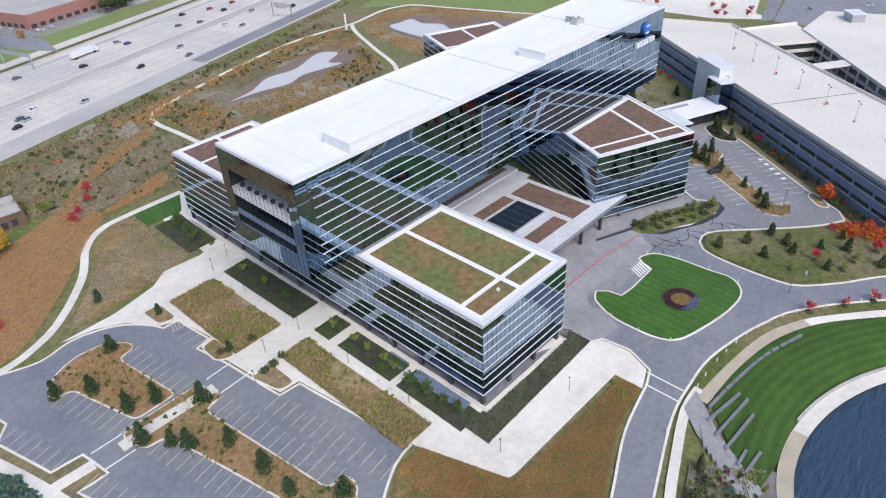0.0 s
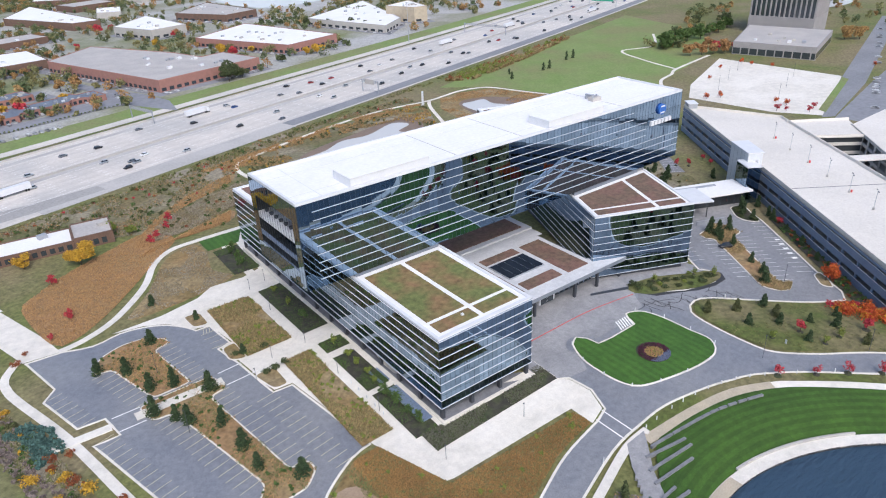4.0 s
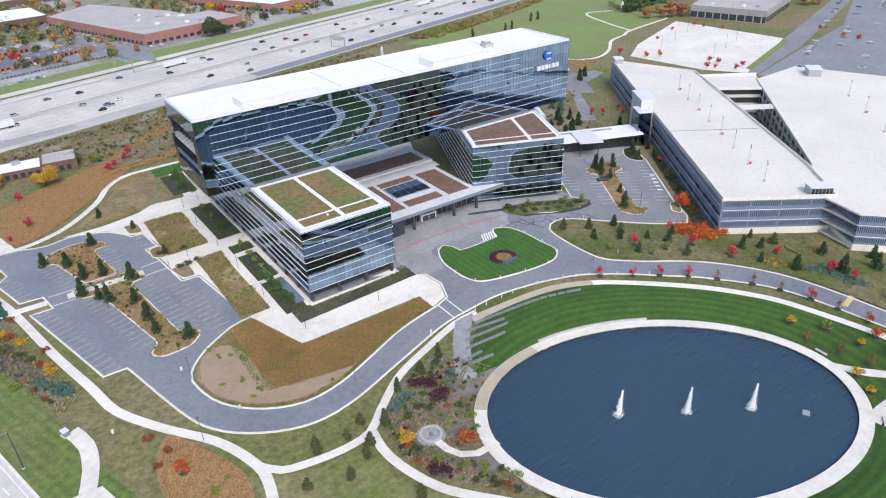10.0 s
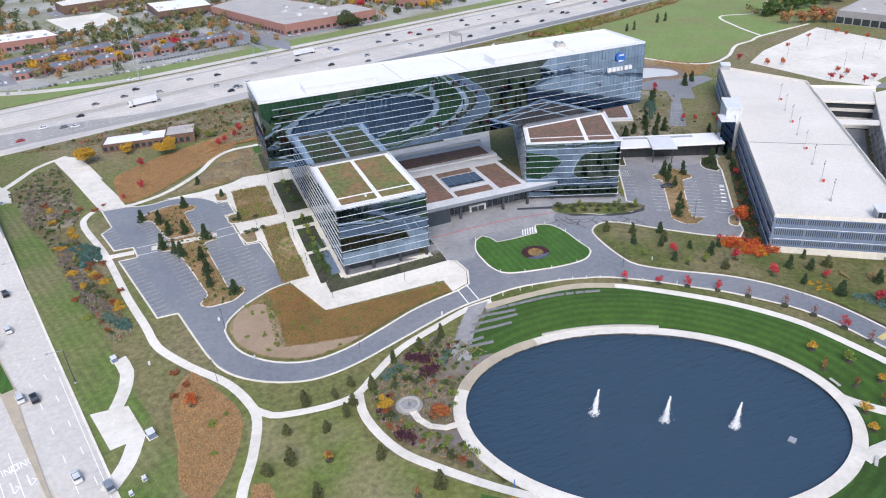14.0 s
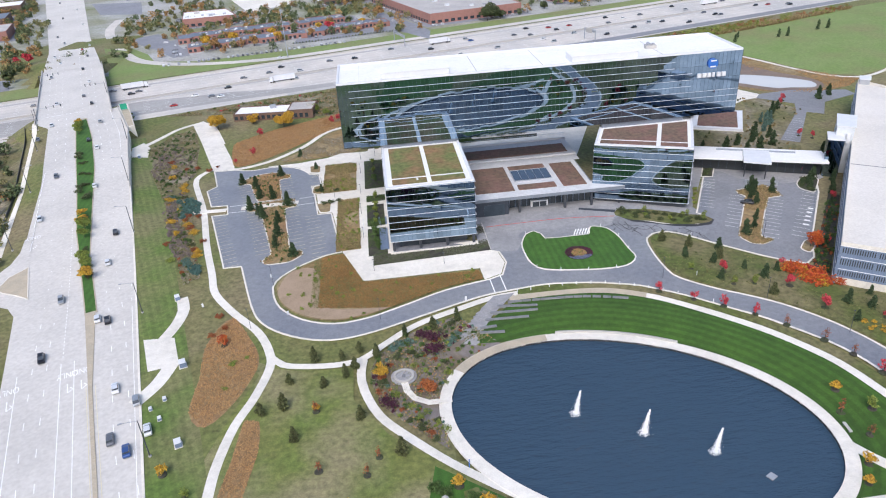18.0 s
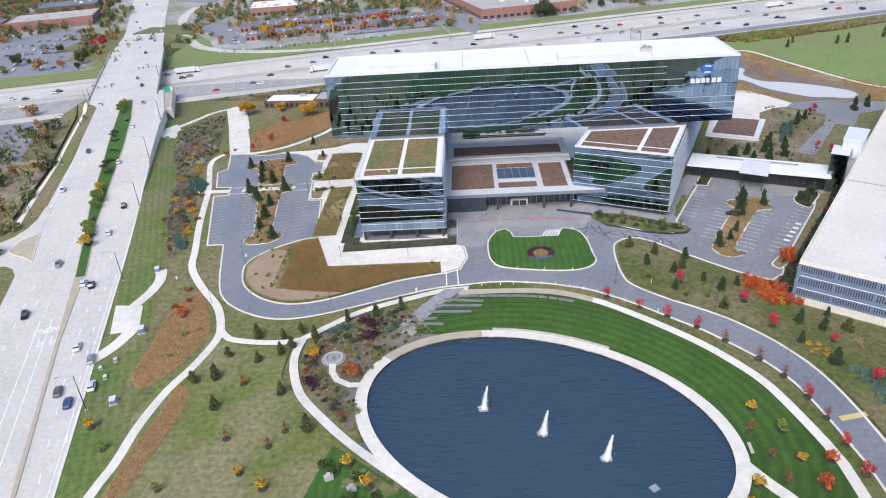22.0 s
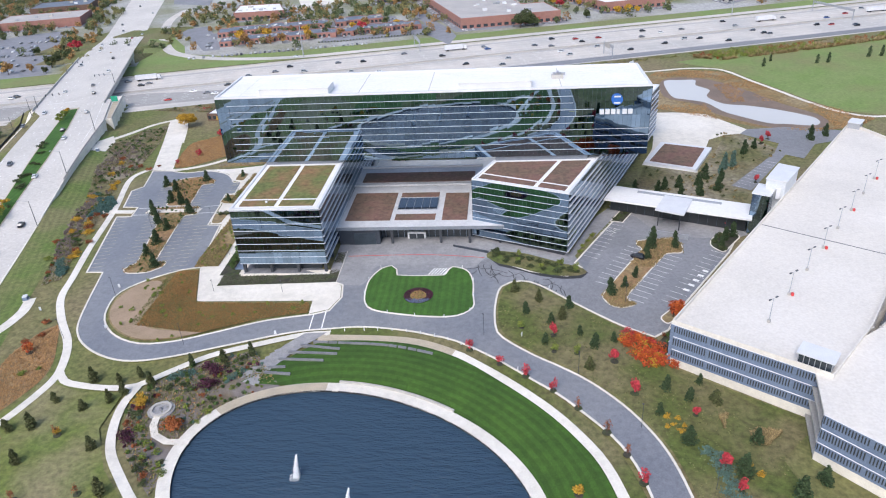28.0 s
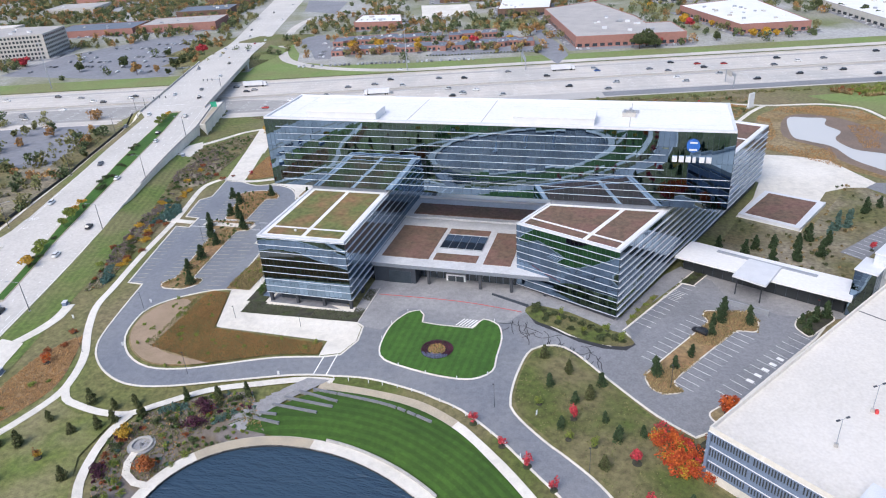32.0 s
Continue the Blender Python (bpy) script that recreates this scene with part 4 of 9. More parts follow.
YL, WL = "faded yellow parking bay lines on asphalt", "faded white parking bay lines on asphalt"
stalls((-13.2, 0.4), (-8.6, -33), -5.4, 12, M_YELLOW, YL)
stalls((-13.6, 44), (-13.6, 31.5), -5.4, 4, M_YELLOW, YL, hatch=(0, 1))
stalls((-32.2, 42), (-29, 20), 5.4, 8, M_YELLOW, YL)
stalls((-27, 10), (-21.9, -27), 5.4, 13, M_YELLOW, YL)
stalls((-44.9, 40.8), (-39.2, 20), -5.4, 8, M_YELLOW, YL)
stalls((-36.8, 9.6), (-28.8, -26), -5.4, 13, M_YELLOW, YL)
stalls((-63, 37.3), (-58.2, 20.5), 5.2, 6, M_YELLOW, YL)
stalls((-56, 10.8), (-44.4, -33.5), 5.2, 16, M_YELLOW, YL)
stalls((126, -27), (139, -1), -5.4, 10, M_STRIPE, WL, 0.17, hatch=(6, 8))
stalls((133, -45.5), (146, -23), 5.2, 9, M_STRIPE, WL, 0.17)
stalls((137, -52), (153.6, -26), -5.2, 11, M_STRIPE, WL, 0.17)
stalls((151, -56), (173, -26), 5.2, 12, M_STRIPE, WL, 0.17)
vs, fs = [], []
for a, b in (((-22, 12), (-12.8, 12.4)), ((-22, 18.6), (-15, 19)), ((-50, 12), (-43, 12)), ((-50, 18.5), (-43, 18.5)), ((43, -60), (43.4, -68.6)), ((46.5, -58.6), (47, -68))):
    dash(vs, fs, a, b, 0.35, 0.13)
for k in range(6):
    dash(vs, fs, (76 + 0.95 * k, -39.8), (77.8 + 0.95 * k, -36.0), 0.4, 0.2)
for k in range(5):
    dash(vs, fs, (154.5 + 2.1 * k, -47 + 2.75 * k), (156 + 2.1 * k, -48 + 2.75 * k), 1.2, 0.18)
tagged(raw("crossing_lines", vs, fs, M_STRIPE), "white painted crossing lines", "marking", kind="stuff")
ribbon("speed_table", [(133, -131), (140.2, -129.6)], 0.75, -0.75, M_TABLE, 0.16, label="yellow painted speed table on the drive", category="marking")


# ---- the highway ----
def hw(x, k):
    """A point on the highway: k metres from its south edge to the north."""
    e = 192 + 0.29 * x + 0.00006 * max(0, x - 250) ** 2 * (x < 4000)
    return (x - 0.28 * k, e + 0.96 * k)


HX = list(range(-1500, 2200, 50))


def hw_strip(name, k0, k1, material, z, label, deep=0.0, xs=HX, category="road"):
    vs = [(*hw(x, k0), z) for x in xs] + [(*hw(x, k1), z) for x in xs]
    n = len(xs)
    fs = [(i, i + 1, n + i + 1, n + i) for i in range(n - 1)]
    if deep:
        vs += [(x, y, zz - deep) for x, y, zz in vs]
        for i in range(n - 1):
            fs += [(2 * n + i, 2 * n + i + 1, i + 1, i), (n + i, n + i + 1, 3 * n + i + 1, 3 * n + i)]
    return tagged(raw(name, vs, fs, material), label, category, kind="structure")


M_HWYD = mat("worn_concrete", (0.42, 0.40, 0.38), (0.37, 0.355, 0.34), 0.05, 1.0, 0.9, c=(0.45, 0.43, 0.41), patch=0.02)
HZ = -3.66
highway = hw_strip("highway", 0, 92, M_HWY, HZ, "wide pale concrete highway with many lanes")
hw_strip("shoulder", 2, 12, M_ASPHALT2, HZ + 0.04, "darker asphalt ramp lane of the highway", xs=[x for x in HX if x >= 100])
hw_strip("worn_lane", -1, 13, M_HWYD, HZ + 0.03, "darker worn lane of the highway", xs=[-40, 0, 50, 100])
M_HWYG = mat("old_asphalt", (0.33, 0.318, 0.305), (0.36, 0.348, 0.333), 0.05, 1.5, 0.9, c=(0.31, 0.3, 0.288), patch=0.02, mid=0.12)
OLD = ((-700, 10, 40), (-400, 10, 40), (-120, 10, 41), (-98, 10, 35), (-69, 8.2, 29), (-40, 5, 17), (-10, 4, 12))
vs = [(*hw(x, k), HZ + 0.045) for x, k, _ in OLD] + [(*hw(x, k), HZ + 0.045) for x, _, k in OLD]
tagged(raw("old_lanes", vs, [(i, i + 1, len(OLD) + i + 1, len(OLD) + i) for i in range(len(OLD) - 1)], M_HWYG), "grey asphalt lanes of the highway near the bridge", "road", kind="structure")
hw_strip("worn_lane", 43, 47.6, M_HWYD, HZ + 0.03, "darker worn inner lane of the highway")
hw_strip("worn_lane", 82, 86, M_HWYD, HZ + 0.03, "darker worn outer lane of the highway")
hw_strip("verge", 92, 99, M_GRASS, HZ + 0.02, "grass verge beside the highway", category="lawn")
hw_strip("frontage_road", 99, 108, M_HWY, HZ + 0.03, "pale concrete frontage road", xs=[x for x in HX if x >= 0])
hw_strip("verge", 98.9, 108.1, M_PARK, HZ + 0.01, "green verge beside the ramp", xs=[x for x in HX if x <= 0], category="lawn")
hw_strip("verge", 108, 128, M_PARK, HZ + 0.02, "green verge beyond the frontage road", category="lawn")
hw_strip("median_barrier", 47.7, 48.3, M_PRECAST, HZ + 1.0, "long concrete median barrier", 1.0, category="barrier")
hw_strip("barrier", 91.6, 92.1, M_PRECAST, HZ + 0.9, "concrete barrier along the highway", 0.9, category="barrier")
vs, fs = [], []
for k in (19.5, 23.2, 26.9, 30.6, 34.3, 38.0, 57.5, 61.2, 64.9, 68.6, 72.3, 76.0):
    for x in range(-420, 900, 12):
        dash(vs, fs, hw(x, k), hw(x + 3.5, k), 0.22, 0.05, HZ)
for k in (15.8, 42.5, 53.5, 80.0, 87.0):
    for x in range(-420, 900, 24):
        dash(vs, fs, hw(x, k), hw(x + 24, k), 0.2, 0.05, HZ)
tagged(raw("lane_lines", vs, fs, M_STRIPE), "white lane lines of the highway", "marking", kind="stuff")

# ---- arterial road with its bridge ----
def art_strip(name, p0, p1, s0, s1, material, up, label, deep=0.0, category="road", step=10, kind="structure", parent=None):
    n = max(2, round((s1 - s0) / step) + 1)
    S = [s0 + (s1 - s0) * i / (n - 1) for i in range(n)]
    f0, f1 = (p0 if callable(p0) else lambda s: p0), (p1 if callable(p1) else lambda s: p1)
    vs = [arterial(s, f0(s), up) for s in S] + [arterial(s, f1(s), up) for s in S]
    fs = [(i, n + i, n + i + 1, i + 1) for i in range(n - 1)]
    if deep:
        vs += [(x, y, z - deep) for x, y, z in vs]
        for i in range(n - 1):
            fs += [(i, i + 1, 2 * n + i + 1, 2 * n + i), (n + i + 1, n + i, 3 * n + i, 3 * n + i + 1)]
        fs += [(0, 2 * n, 3 * n, n), (n - 1, 2 * n - 1, 4 * n - 1, 3 * n - 1)]
    ob = raw(name, vs, fs, material, parent)
    return ob if parent else tagged(ob, label, category, kind=kind)


def median_left(s):
    return along(s, ((0, -1.1), (60, -2.2), (100, -0.9), (207, 0.1)))


def median_right(s):
    return along(s, ((0, 1.9), (40, 1.3), (122, 6.7), (170, 7.0), (207, 5.3)))


art_strip("road", left_edge, right_edge, -460, 222, M_ARTERIAL, 0.12, "pale concrete arterial road", 1.2)
art_strip("road", lambda s: -19.5 - 0.03 * max(0, s - 450), lambda s: 18.4 - 0.03 * (min(s, 520) - 350), 350, 1500, M_ARTERIAL, 0.3, "pale concrete arterial road beyond the bridge", step=25)
art_strip("kerb", lambda s: right_edge(s), lambda s: right_edge(s) + 0.6, -460, 222, M_CONC, 0.28, "concrete kerb of the arterial road", 0.3, "kerb")
art_strip("median", lambda s: median_left(s) - 0.4, lambda s: median_right(s) + 0.4, -1, 210, M_TANCONC, 0.3, "tan concrete edging of the median", 0.3, "kerb")
art_strip("median", median_left, median_right, 0, 207, M_LAWN, 0.34, "green planted median of the arterial road", 0.3, "lawn")
art_strip("retaining_wall", lambda s: right_edge(s) + 0.05, lambda s: right_edge(s) + 0.5, 56, 177, M_CONC, 0.5, "long pale concrete retaining wall beside the arterial road", 6.6, "wall")
art_strip("parapet", lambda s: right_edge(s) - 0.02, lambda s: right_edge(s) + 0.28, 92, 222, M_PRECAST, 1.0, "low pale concrete parapet on the retaining wall", 0.9, "barrier")
walk_path([arterial(q, along(q, ((50, -29.5), (120, -23.6), (222, -20.5))))[:2] for q in range(50, 223, 8)], 2.6, "concrete footpath beside the arterial road", up=0.16)
sheet("verge", [arterial(q, right_edge(q) + 0.55)[:2] for q in range(-460, 171, 10)] + [arterial(q, along(q, ((-120, 19.8), (10, 27.6), (47, 30.2), (170, 31.8))))[:2] for q in range(170, -461, -10)], M_VERGE, 0.09, "mown grass verge beside the arterial road", category="lawn", step=6.0)
vs, fs = [], []
for p in (-1.9, 0.4):
    for s in range(-180, -40, 10):
        a, b = arterial(s, p), arterial(s + 10, p)
        dash(vs, fs, a[:2], b[:2], 0.15, 0.17, a[2])
tagged(raw("centre_lines", vs, fs, M_YELLOW), "thin yellow edge lines beside the narrow median", "marking", kind="stuff")
art_strip("median", -1.4, lambda s: 1.7 + 0.05 * max(s, -42), -450, -1, M_TANCONC, 0.3, "narrow tan concrete median strip", 0.3, "median")
vs, fs = [], []


def beside(edge, out, p, k):
    """A lane line at a steady distance from the median, where that is planted."""
    return lambda s: edge(s) + out if s > 40 else p + k * max(-60, s) + (edge(40) + out - p - 40 * k) * smooth(-20, 40, s)


for f in (beside(median_left, -4.9, -10.5, 0.045), beside(median_left, -9.0, -14.2, 0.045), beside(median_right, 4.1, 6.2, 0.04), beside(median_right, 8.2, 10.1, 0.04)):
    for s in range(-170, 216, 12):
        a, b = arterial(s, f(s)), arterial(s + 3, f(s + 3))
        dash(vs, fs, a[:2], b[:2], 0.2, 0.16, a[2])
for s0, p0, s1, p1 in ((-25, -4.6, -120, -6.5), (-25, -8.0, -120, -10.2), (-25, -19.0, -90, -20.4), (128, -13.6, 52, -18.0)):
    n = max(1, round(abs(s1 - s0) / 10))
    for k in range(n):
        a, b = (arterial(s0 + (s1 - s0) * q / n, p0 + (p1 - p0) * q / n) for q in (k, k + 1))
        dash(vs, fs, a[:2], b[:2], 0.22, 0.16, a[2])
for k in range(44):
    a, b = (arterial(65 - 88 * q / 44, -3.6 - 4 * q / 44) for q in (k, k + 0.45))
    dash(vs, fs, a[:2], b[:2], 0.2, 0.16, a[2])
for p in (-15, -5):
    a, b = arterial(226, p), arterial(226, p + 9)
    dash(vs, fs, a[:2], b[:2], 0.5, 0.2, a[2])
for s in range(-170, 216, 10):
    a, b = (arterial(q, right_edge(q) - along(q, ((20, 1.0), (60, 2.9), (130, 2.9), (180, 4.4)))) for q in (s, s + 10))
    dash(vs, fs, a[:2], b[:2], 0.16, 0.16, a[2])
for p in (-14.5, -10.8, -7, 4, 7.7, 11.4):
    for s in range(230, 1300, 12):
        a, b = arterial(s, p), arterial(s + 3, p)
        dash(vs, fs, a[:2], b[:2], 0.2, 0.36, a[2])
tagged(raw("lane_lines", vs, fs, M_STRIPE), "white lane lines of the arterial road", "marking", kind="stuff")
SIDE = [arterial(q, p)[:2] for q, p in ((64, -20.0), (54, -21.4), (47, -24.2), (43, -28), (40, -36), (38, -60), (38, -130), (20, -130), (20, -60), (20, -36), (19.5, -27), (16, -23.6), (9, -21.4), (9, -19), (64, -18))]
sheet("side_road", SIDE, M_ARTERIAL, 0.14, "pale concrete side street joining the arterial road", category="road")
SISLE = [arterial(q, p)[:2] for q, p in ((31, -28), (37.5, -24.6), (41.5, -18.2), (18.6, -17.8), (23, -21.4), (27.6, -26))]
sisle = sheet("traffic_island", SISLE, M_TANCONC, 0.3, "triangular tan concrete traffic island", category="island")
dressed_kerb("kerb", straight(SISLE, 3, True), sisle, 0.35, 0.16, 0.16)
bridge = empty("bridge", *arterial(285, 0), "pale concrete road bridge over the highway", "bridge")
BM = Matrix(((AN[0], AD[0], 0, AX), (AN[1], AD[1], 0, AY), (0, 0, 1, 0), (0, 0, 0, 1)))
part("deck", boxes((-20.4, 18.9, 218, 354, 1.2, 2.65), m=BM), M_ARTERIAL, bridge)
for p in (-20.8, 18.6):
    part("parapet", boxes((p, p + 0.5, 214, 358, 1.0, 3.7), m=BM), M_PRECAST, bridge)
for s in (222, 350):
    part("abutment", boxes((-20.4, 18.9, s - 3, s + 3, -6, 1.2), m=BM), M_PRECAST, bridge)
for p in (-18, -8, 3, 14):
    part("pier", tubes((BM @ Vector((p, 284, -5)), BM @ Vector((p, 284, 1.3)), 0.8, 0.8), n=12), M_PRECAST, bridge)
art_strip("wing_wall", lambda s: right_edge(s) + 0.55, 28.2, 177, 226, M_CONC, 0.24, "", 7.5, parent=bridge)
for p in (0.45, 0.7):
    art_strip("coping", lambda s: right_edge(s) + 0.6 + p, 28.2 - p, 178 + p, 200 + p * 20, M_TANCONC, 0.27 + 0.01 * p, "", 0.03, parent=bridge)
art_strip("parapet", 27.85, 28.25, 176.9, 226, M_PRECAST, 1.1, "", 1.0, parent=bridge)
part("road_sign", boxes((23.6, 27.2, 211.0, 211.2, 3.6, 6.8), m=BM), M_GREEN, bridge, "green road sign with plain face")
sheet("meadow", [arterial(s, left_edge(s) - 13)[:2] for s in range(50, 221, 10)] + [arterial(s, left_edge(s) - 45)[:2] for s in range(220, 49, -10)], M_MEADOW, 0.06, "brown scrub strip beside the arterial road", category="meadow")
fence = empty("fence", *arterial(100, left_edge(100) - 12.2), "low black mesh fence beside the arterial road", "fence")
for s in range(60, 216, 12):
    u, v = (Vector((*arterial(q, left_edge(min(q, 200)) - 12.2)[:2], 0)) for q in (s, s + 12))
    u.z, v.z = h(u.x, u.y), h(v.x, v.y)
    panel = raw("fence_panel", [c + Vector((dx, 0, dz)) for c in (u, v) for dx in (-0.06, 0.06) for dz in (-0.3, 1.4)], [(0, 1, 5, 4), (2, 6, 7, 3), (1, 3, 7, 5), (0, 2, 3, 1), (4, 5, 7, 6)], M_DARKMET, fence)
sheet("paved_pad", [arterial(q, p)[:2] for q, p in ((136.5, right_edge(136.5) + 0.6), (151.5, right_edge(151.5) + 0.6), (160, 30.2), (150, 32.4), (134.5, 29.8))], M_CONC, 0.2, "pale concrete landing under the retaining wall", category="pavement", step=3)
# concrete pad by the road
sheet("paved_pad", [(-61, -71.4), (-52, -72), (-47.8, -85.4), (-55.8, -87)], M_CONC, 0.2, "pale concrete service pad", category="pavement")
walk_path([(-54.6, -50), (-52.5, -57), (-53, -65), (-55, -72)], 3.6, "pale gravel service path", up=0.13)
walk_path([(-50, -85), (-52, -93), (-56, -100)], 4.0, "pale gravel service path", up=0.13)


# ---- the office building ----
def glazed(thing, p, q, z0, z1, rows, bay, fins, singly=True, fin_deep=0.26, hide=None, fin_mat=None, fin_from=-0.1, fin_to=None):
    """A curtain wall from p to q, its outer side to the right: panes, mullions and white fins."""
    P, Q = Vector((*p, 0)), Vector((*q, 0))
    d = (Q - P).normalized()
    n = Vector((d.y, -d.x, 0))
    L = (Q - P).length
    nb = max(1, round(L / bay))
    w, t = L / nb, (z1 - z0) / rows
    pane = mesh_of("pane", boxes((-w / 2 + 0.03, w / 2 - 0.03, -0.03, 0.03, -t / 2 + 0.03, t / 2 - 0.03)))
    pane.materials.append(M_GLASS)
    turn = Matrix(((d.x, -n.x, 0, 0), (d.y, -n.y, 0, 0), (0, 0, 1, 0), (0, 0, 0, 1)))
    rest = bmesh.new()
    for i in range(nb):
        for j in range(rows):
            c = P + d * w * (i + 0.5) + n * 0.06 + Vector((0, 0, z0 + t * (j + 0.5)))
            if hide and hide(c):
                continue
            m = Matrix.Translation(c) @ turn @ Euler((random.gauss(0, 0.0026), 0, random.gauss(0, 0.0026))).to_matrix().to_4x4()
            if singly:
                ob = new("pane", pane)
                ob.parent, ob.matrix_parent_inverse = thing, Matrix.Translation(-Vector(thing.location))
                ob.matrix_basis = m
            else:
                box(rest, -w / 2 + 0.03, w / 2 - 0.03, -0.03, 0.03, -t / 2 + 0.03, t / 2 - 0.03, m)
    if not singly:
        tagged(part("curtain_glass", rest, M_GLASS, thing), kind="stuff")
    else:
        rest.free()
    bm = bmesh.new()
    F = Matrix.Translation(P) @ turn
    nm = nb * max(1, round(w / 1.5))
    for i in range(nm + 1):
        x = L * i / nm
        box(bm, x - 0.025, x + 0.025, -0.12, -0.05, z0, z1, F)
    tagged(part("mullions", bm, M_MULLION, thing), kind="stuff")
    for z in fins:
        part("fin", boxes((fin_from, L + 0.1 if not fin_to else fin_to(z), -fin_deep, -0.05, z - 0.04, z + 0.04), m=F), fin_mat or M_WHITE, thing)


def roof_edge(thing, poly, z, wide=1.1, high=0.35, material=None, split=False):
    if area(poly) < 0:
        poly = poly[::-1]
    bm = bmesh.new()
    A, B = poly, []
    n = len(poly)
    for i in range(n):
        a, b, c = Vector(poly[i - 1]), Vector(poly[i]), Vector(poly[(i + 1) % n])
        u, v = (b - a).normalized(), (c - b).normalized()
        m = Vector((-(u.y + v.y), u.x + v.x))
        m = m / max(0.2, m.length_squared) * 2
        B.append((b.x + m.x * wide, b.y + m.y * wide))
    for i in range(n):
        j = (i + 1) % n
        prism(bm, [A[i], A[j], B[j], B[i]], z, z + high)
        if split and i < n - 1:
            part("parapet", bm, material or M_WHITE, thing)
            bm = bmesh.new()
    return part("parapet", bm, material or M_WHITE, thing)


# upper bar, carried on the two lower bars
TOW = [(0, 0), (149.7, 0), (149.7, 28.8), (0, 28.8)]
tower = empty("office_tower", 75, 14, 23, "long glass office bar with white fins, resting on two wings", "building")
# solid near-black core stands in for the unlit floors behind the panes
part("core", boxes((6.0, 149.6, 0.1, 28.7, 23.1, 46.4), (0.2, 6.0, 0.1, 28.7, 23.1, 27.0), (0.2, 6.0, 0.1, 28.7, 43.6, 46.4), (0.2, 6.0, 0.1, 1.6, 27, 43.6), (0.2, 6.0, 27.2, 28.7, 27, 43.6)), M_UNLIT, tower)
tower_roof = part("roof", boxes((0.2, 149.5, 0.2, 28.6, 46.4, 46.75)), M_ROOFW, tower, "white membrane roof")
roof_edge(tower, TOW, 46.4, 0.7, 0.9)
part("underside", boxes((0.3, 149.4, 0.3, 28.5, 22.9, 23.1)), M_GREYMET, tower)
part("terrace", boxes((0.4, 5.9, 1.7, 27.1, 35.0, 36.6)), M_WHITE, tower, "white loggia terrace slab")
part("terrace_beam", boxes((0.05, 0.6, 1.7, 27.1, 30.3, 31.3), (0.05, 0.5, 1.7, 27.1, 27, 27.6)), M_LOUVRE, tower)
for k in range(8):
    y = 4 + k * 3
    part("planter_tub", tubes(((2.2, y, 36.6), (2.2, y, 37.3), 0.45, 0.6), n=10), M_DARKMET, tower)
FINS = [25.3 + 2.35 * k for k in range(9)]
glazed(tower, (0, 0), (149.7, 0), 23.0, 46.6, 5, 3.0, FINS, fin_deep=0.34, fin_mat=M_FIN, fin_from=4.0, fin_to=lambda z: 149.8 if z < 34 else 131.0 if z < 40 else 124.0)
glazed(tower, (149.7, 0), (149.7, 28.8), 23.0, 46.6, 5, 3.0, FINS, False, 0.2, fin_mat=M_FIN)
glazed(tower, (149.7, 28.8), (0, 28.8), 23.0, 46.6, 5, 3.0, FINS, False, 0.2, fin_mat=M_FIN)
glazed(tower, (0, 28.8), (0, 0), 23.0, 46.6, 5, 3.2, [], False, hide=lambda c: 2 < c.y < 26.8 and 27 < c.z < 43)
glazed(tower, (5.9, 27.1), (5.9, 1.7), 27.0, 43.5, 4, 3.2, [], False)
for x0, x1 in ((16, 40.5), (85.5, 110)):
    ph = part("penthouse", boxes((x0, x1, 1.0, 10.0, 46.75, 49.2)), M_WHITE, tower, "low white roof enclosure")
    part("cap", boxes((x0 - 0.15, x1 + 0.15, 0.85, 10.15, 49.2, 49.35)), M_ROOFW, ph)
for x in (50.5, 75, 120):
    part("roof_joint", boxes((x, x + 0.22, 0.8, 28.0, 46.755, 46.80)), M_PRECAST, tower_roof)
for y in (6, 21):
    part("roof_seam", boxes((1.0, 148.6, y, y + 0.16, 46.755, 46.79)), M_WHITE, tower_roof)
part("roof_seam", boxes((8, 8.2, 1, 28, 46.755, 46.79)), M_WHITE, tower_roof)
unit = part("roof_unit", boxes((117.5, 121.5, 12.2, 14.6, 46.75, 48.0)), M_PRECAST, tower, "small grey roof plant")
part("duct", tubes(((118.2, 13, 48.0), (118.2, 13, 48.9), 0.4, 0.4), n=10), M_GREYMET, unit)
part("duct", tubes(((120.5, 13.6, 48.0), (120.5, 13.6, 48.7), 0.35, 0.35), n=10), M_GREYMET, unit)
part("hoist", boxes((118.5, 122.5, 16.5, 17.0, 46.75, 47.7), (119.5, 120.2, 15.2, 17.8, 46.75, 48.2)), M_GREYMET, tower)
# sign: a disc and a row of plain bars
SM = Matrix.Translation((138.4, -0.75, 0))
disc = part("sign_disc", tubes(((138.4, -0.1, 42.6), (138.4, -0.9, 42.6), 1.85, 1.85), n=40), M_BLUE, tower, "round blue disc of a company sign")
for z in (43.7, 41.55):
    part("emblem_bar", boxes((-1.05, 1.05, -0.25, -0.1, z - 0.25, z + 0.25), m=SM), M_WHITE, disc)
for k in range(6):
    part("letter_bar", boxes((132.9 + 1.88 * k, 134.3 + 1.88 * k - 0.5 * (k == 3), -0.95, -0.1, 37.7, 39.2)), M_WHITE, tower, "white bar of a company sign")
part("neck", boxes((14.2, 41.8, 0.6, 28.0, 21.7, 22.95)), M_NECK, tower, "blue-grey metal neck under the bar")
part("neck", prisms(21.35, 22.95, [(97.6, 0.6), (129.6, 0.6), (141.0, 27.6), (109.0, 27.6)]), M_NECK, tower, "blue-grey metal neck under the bar")

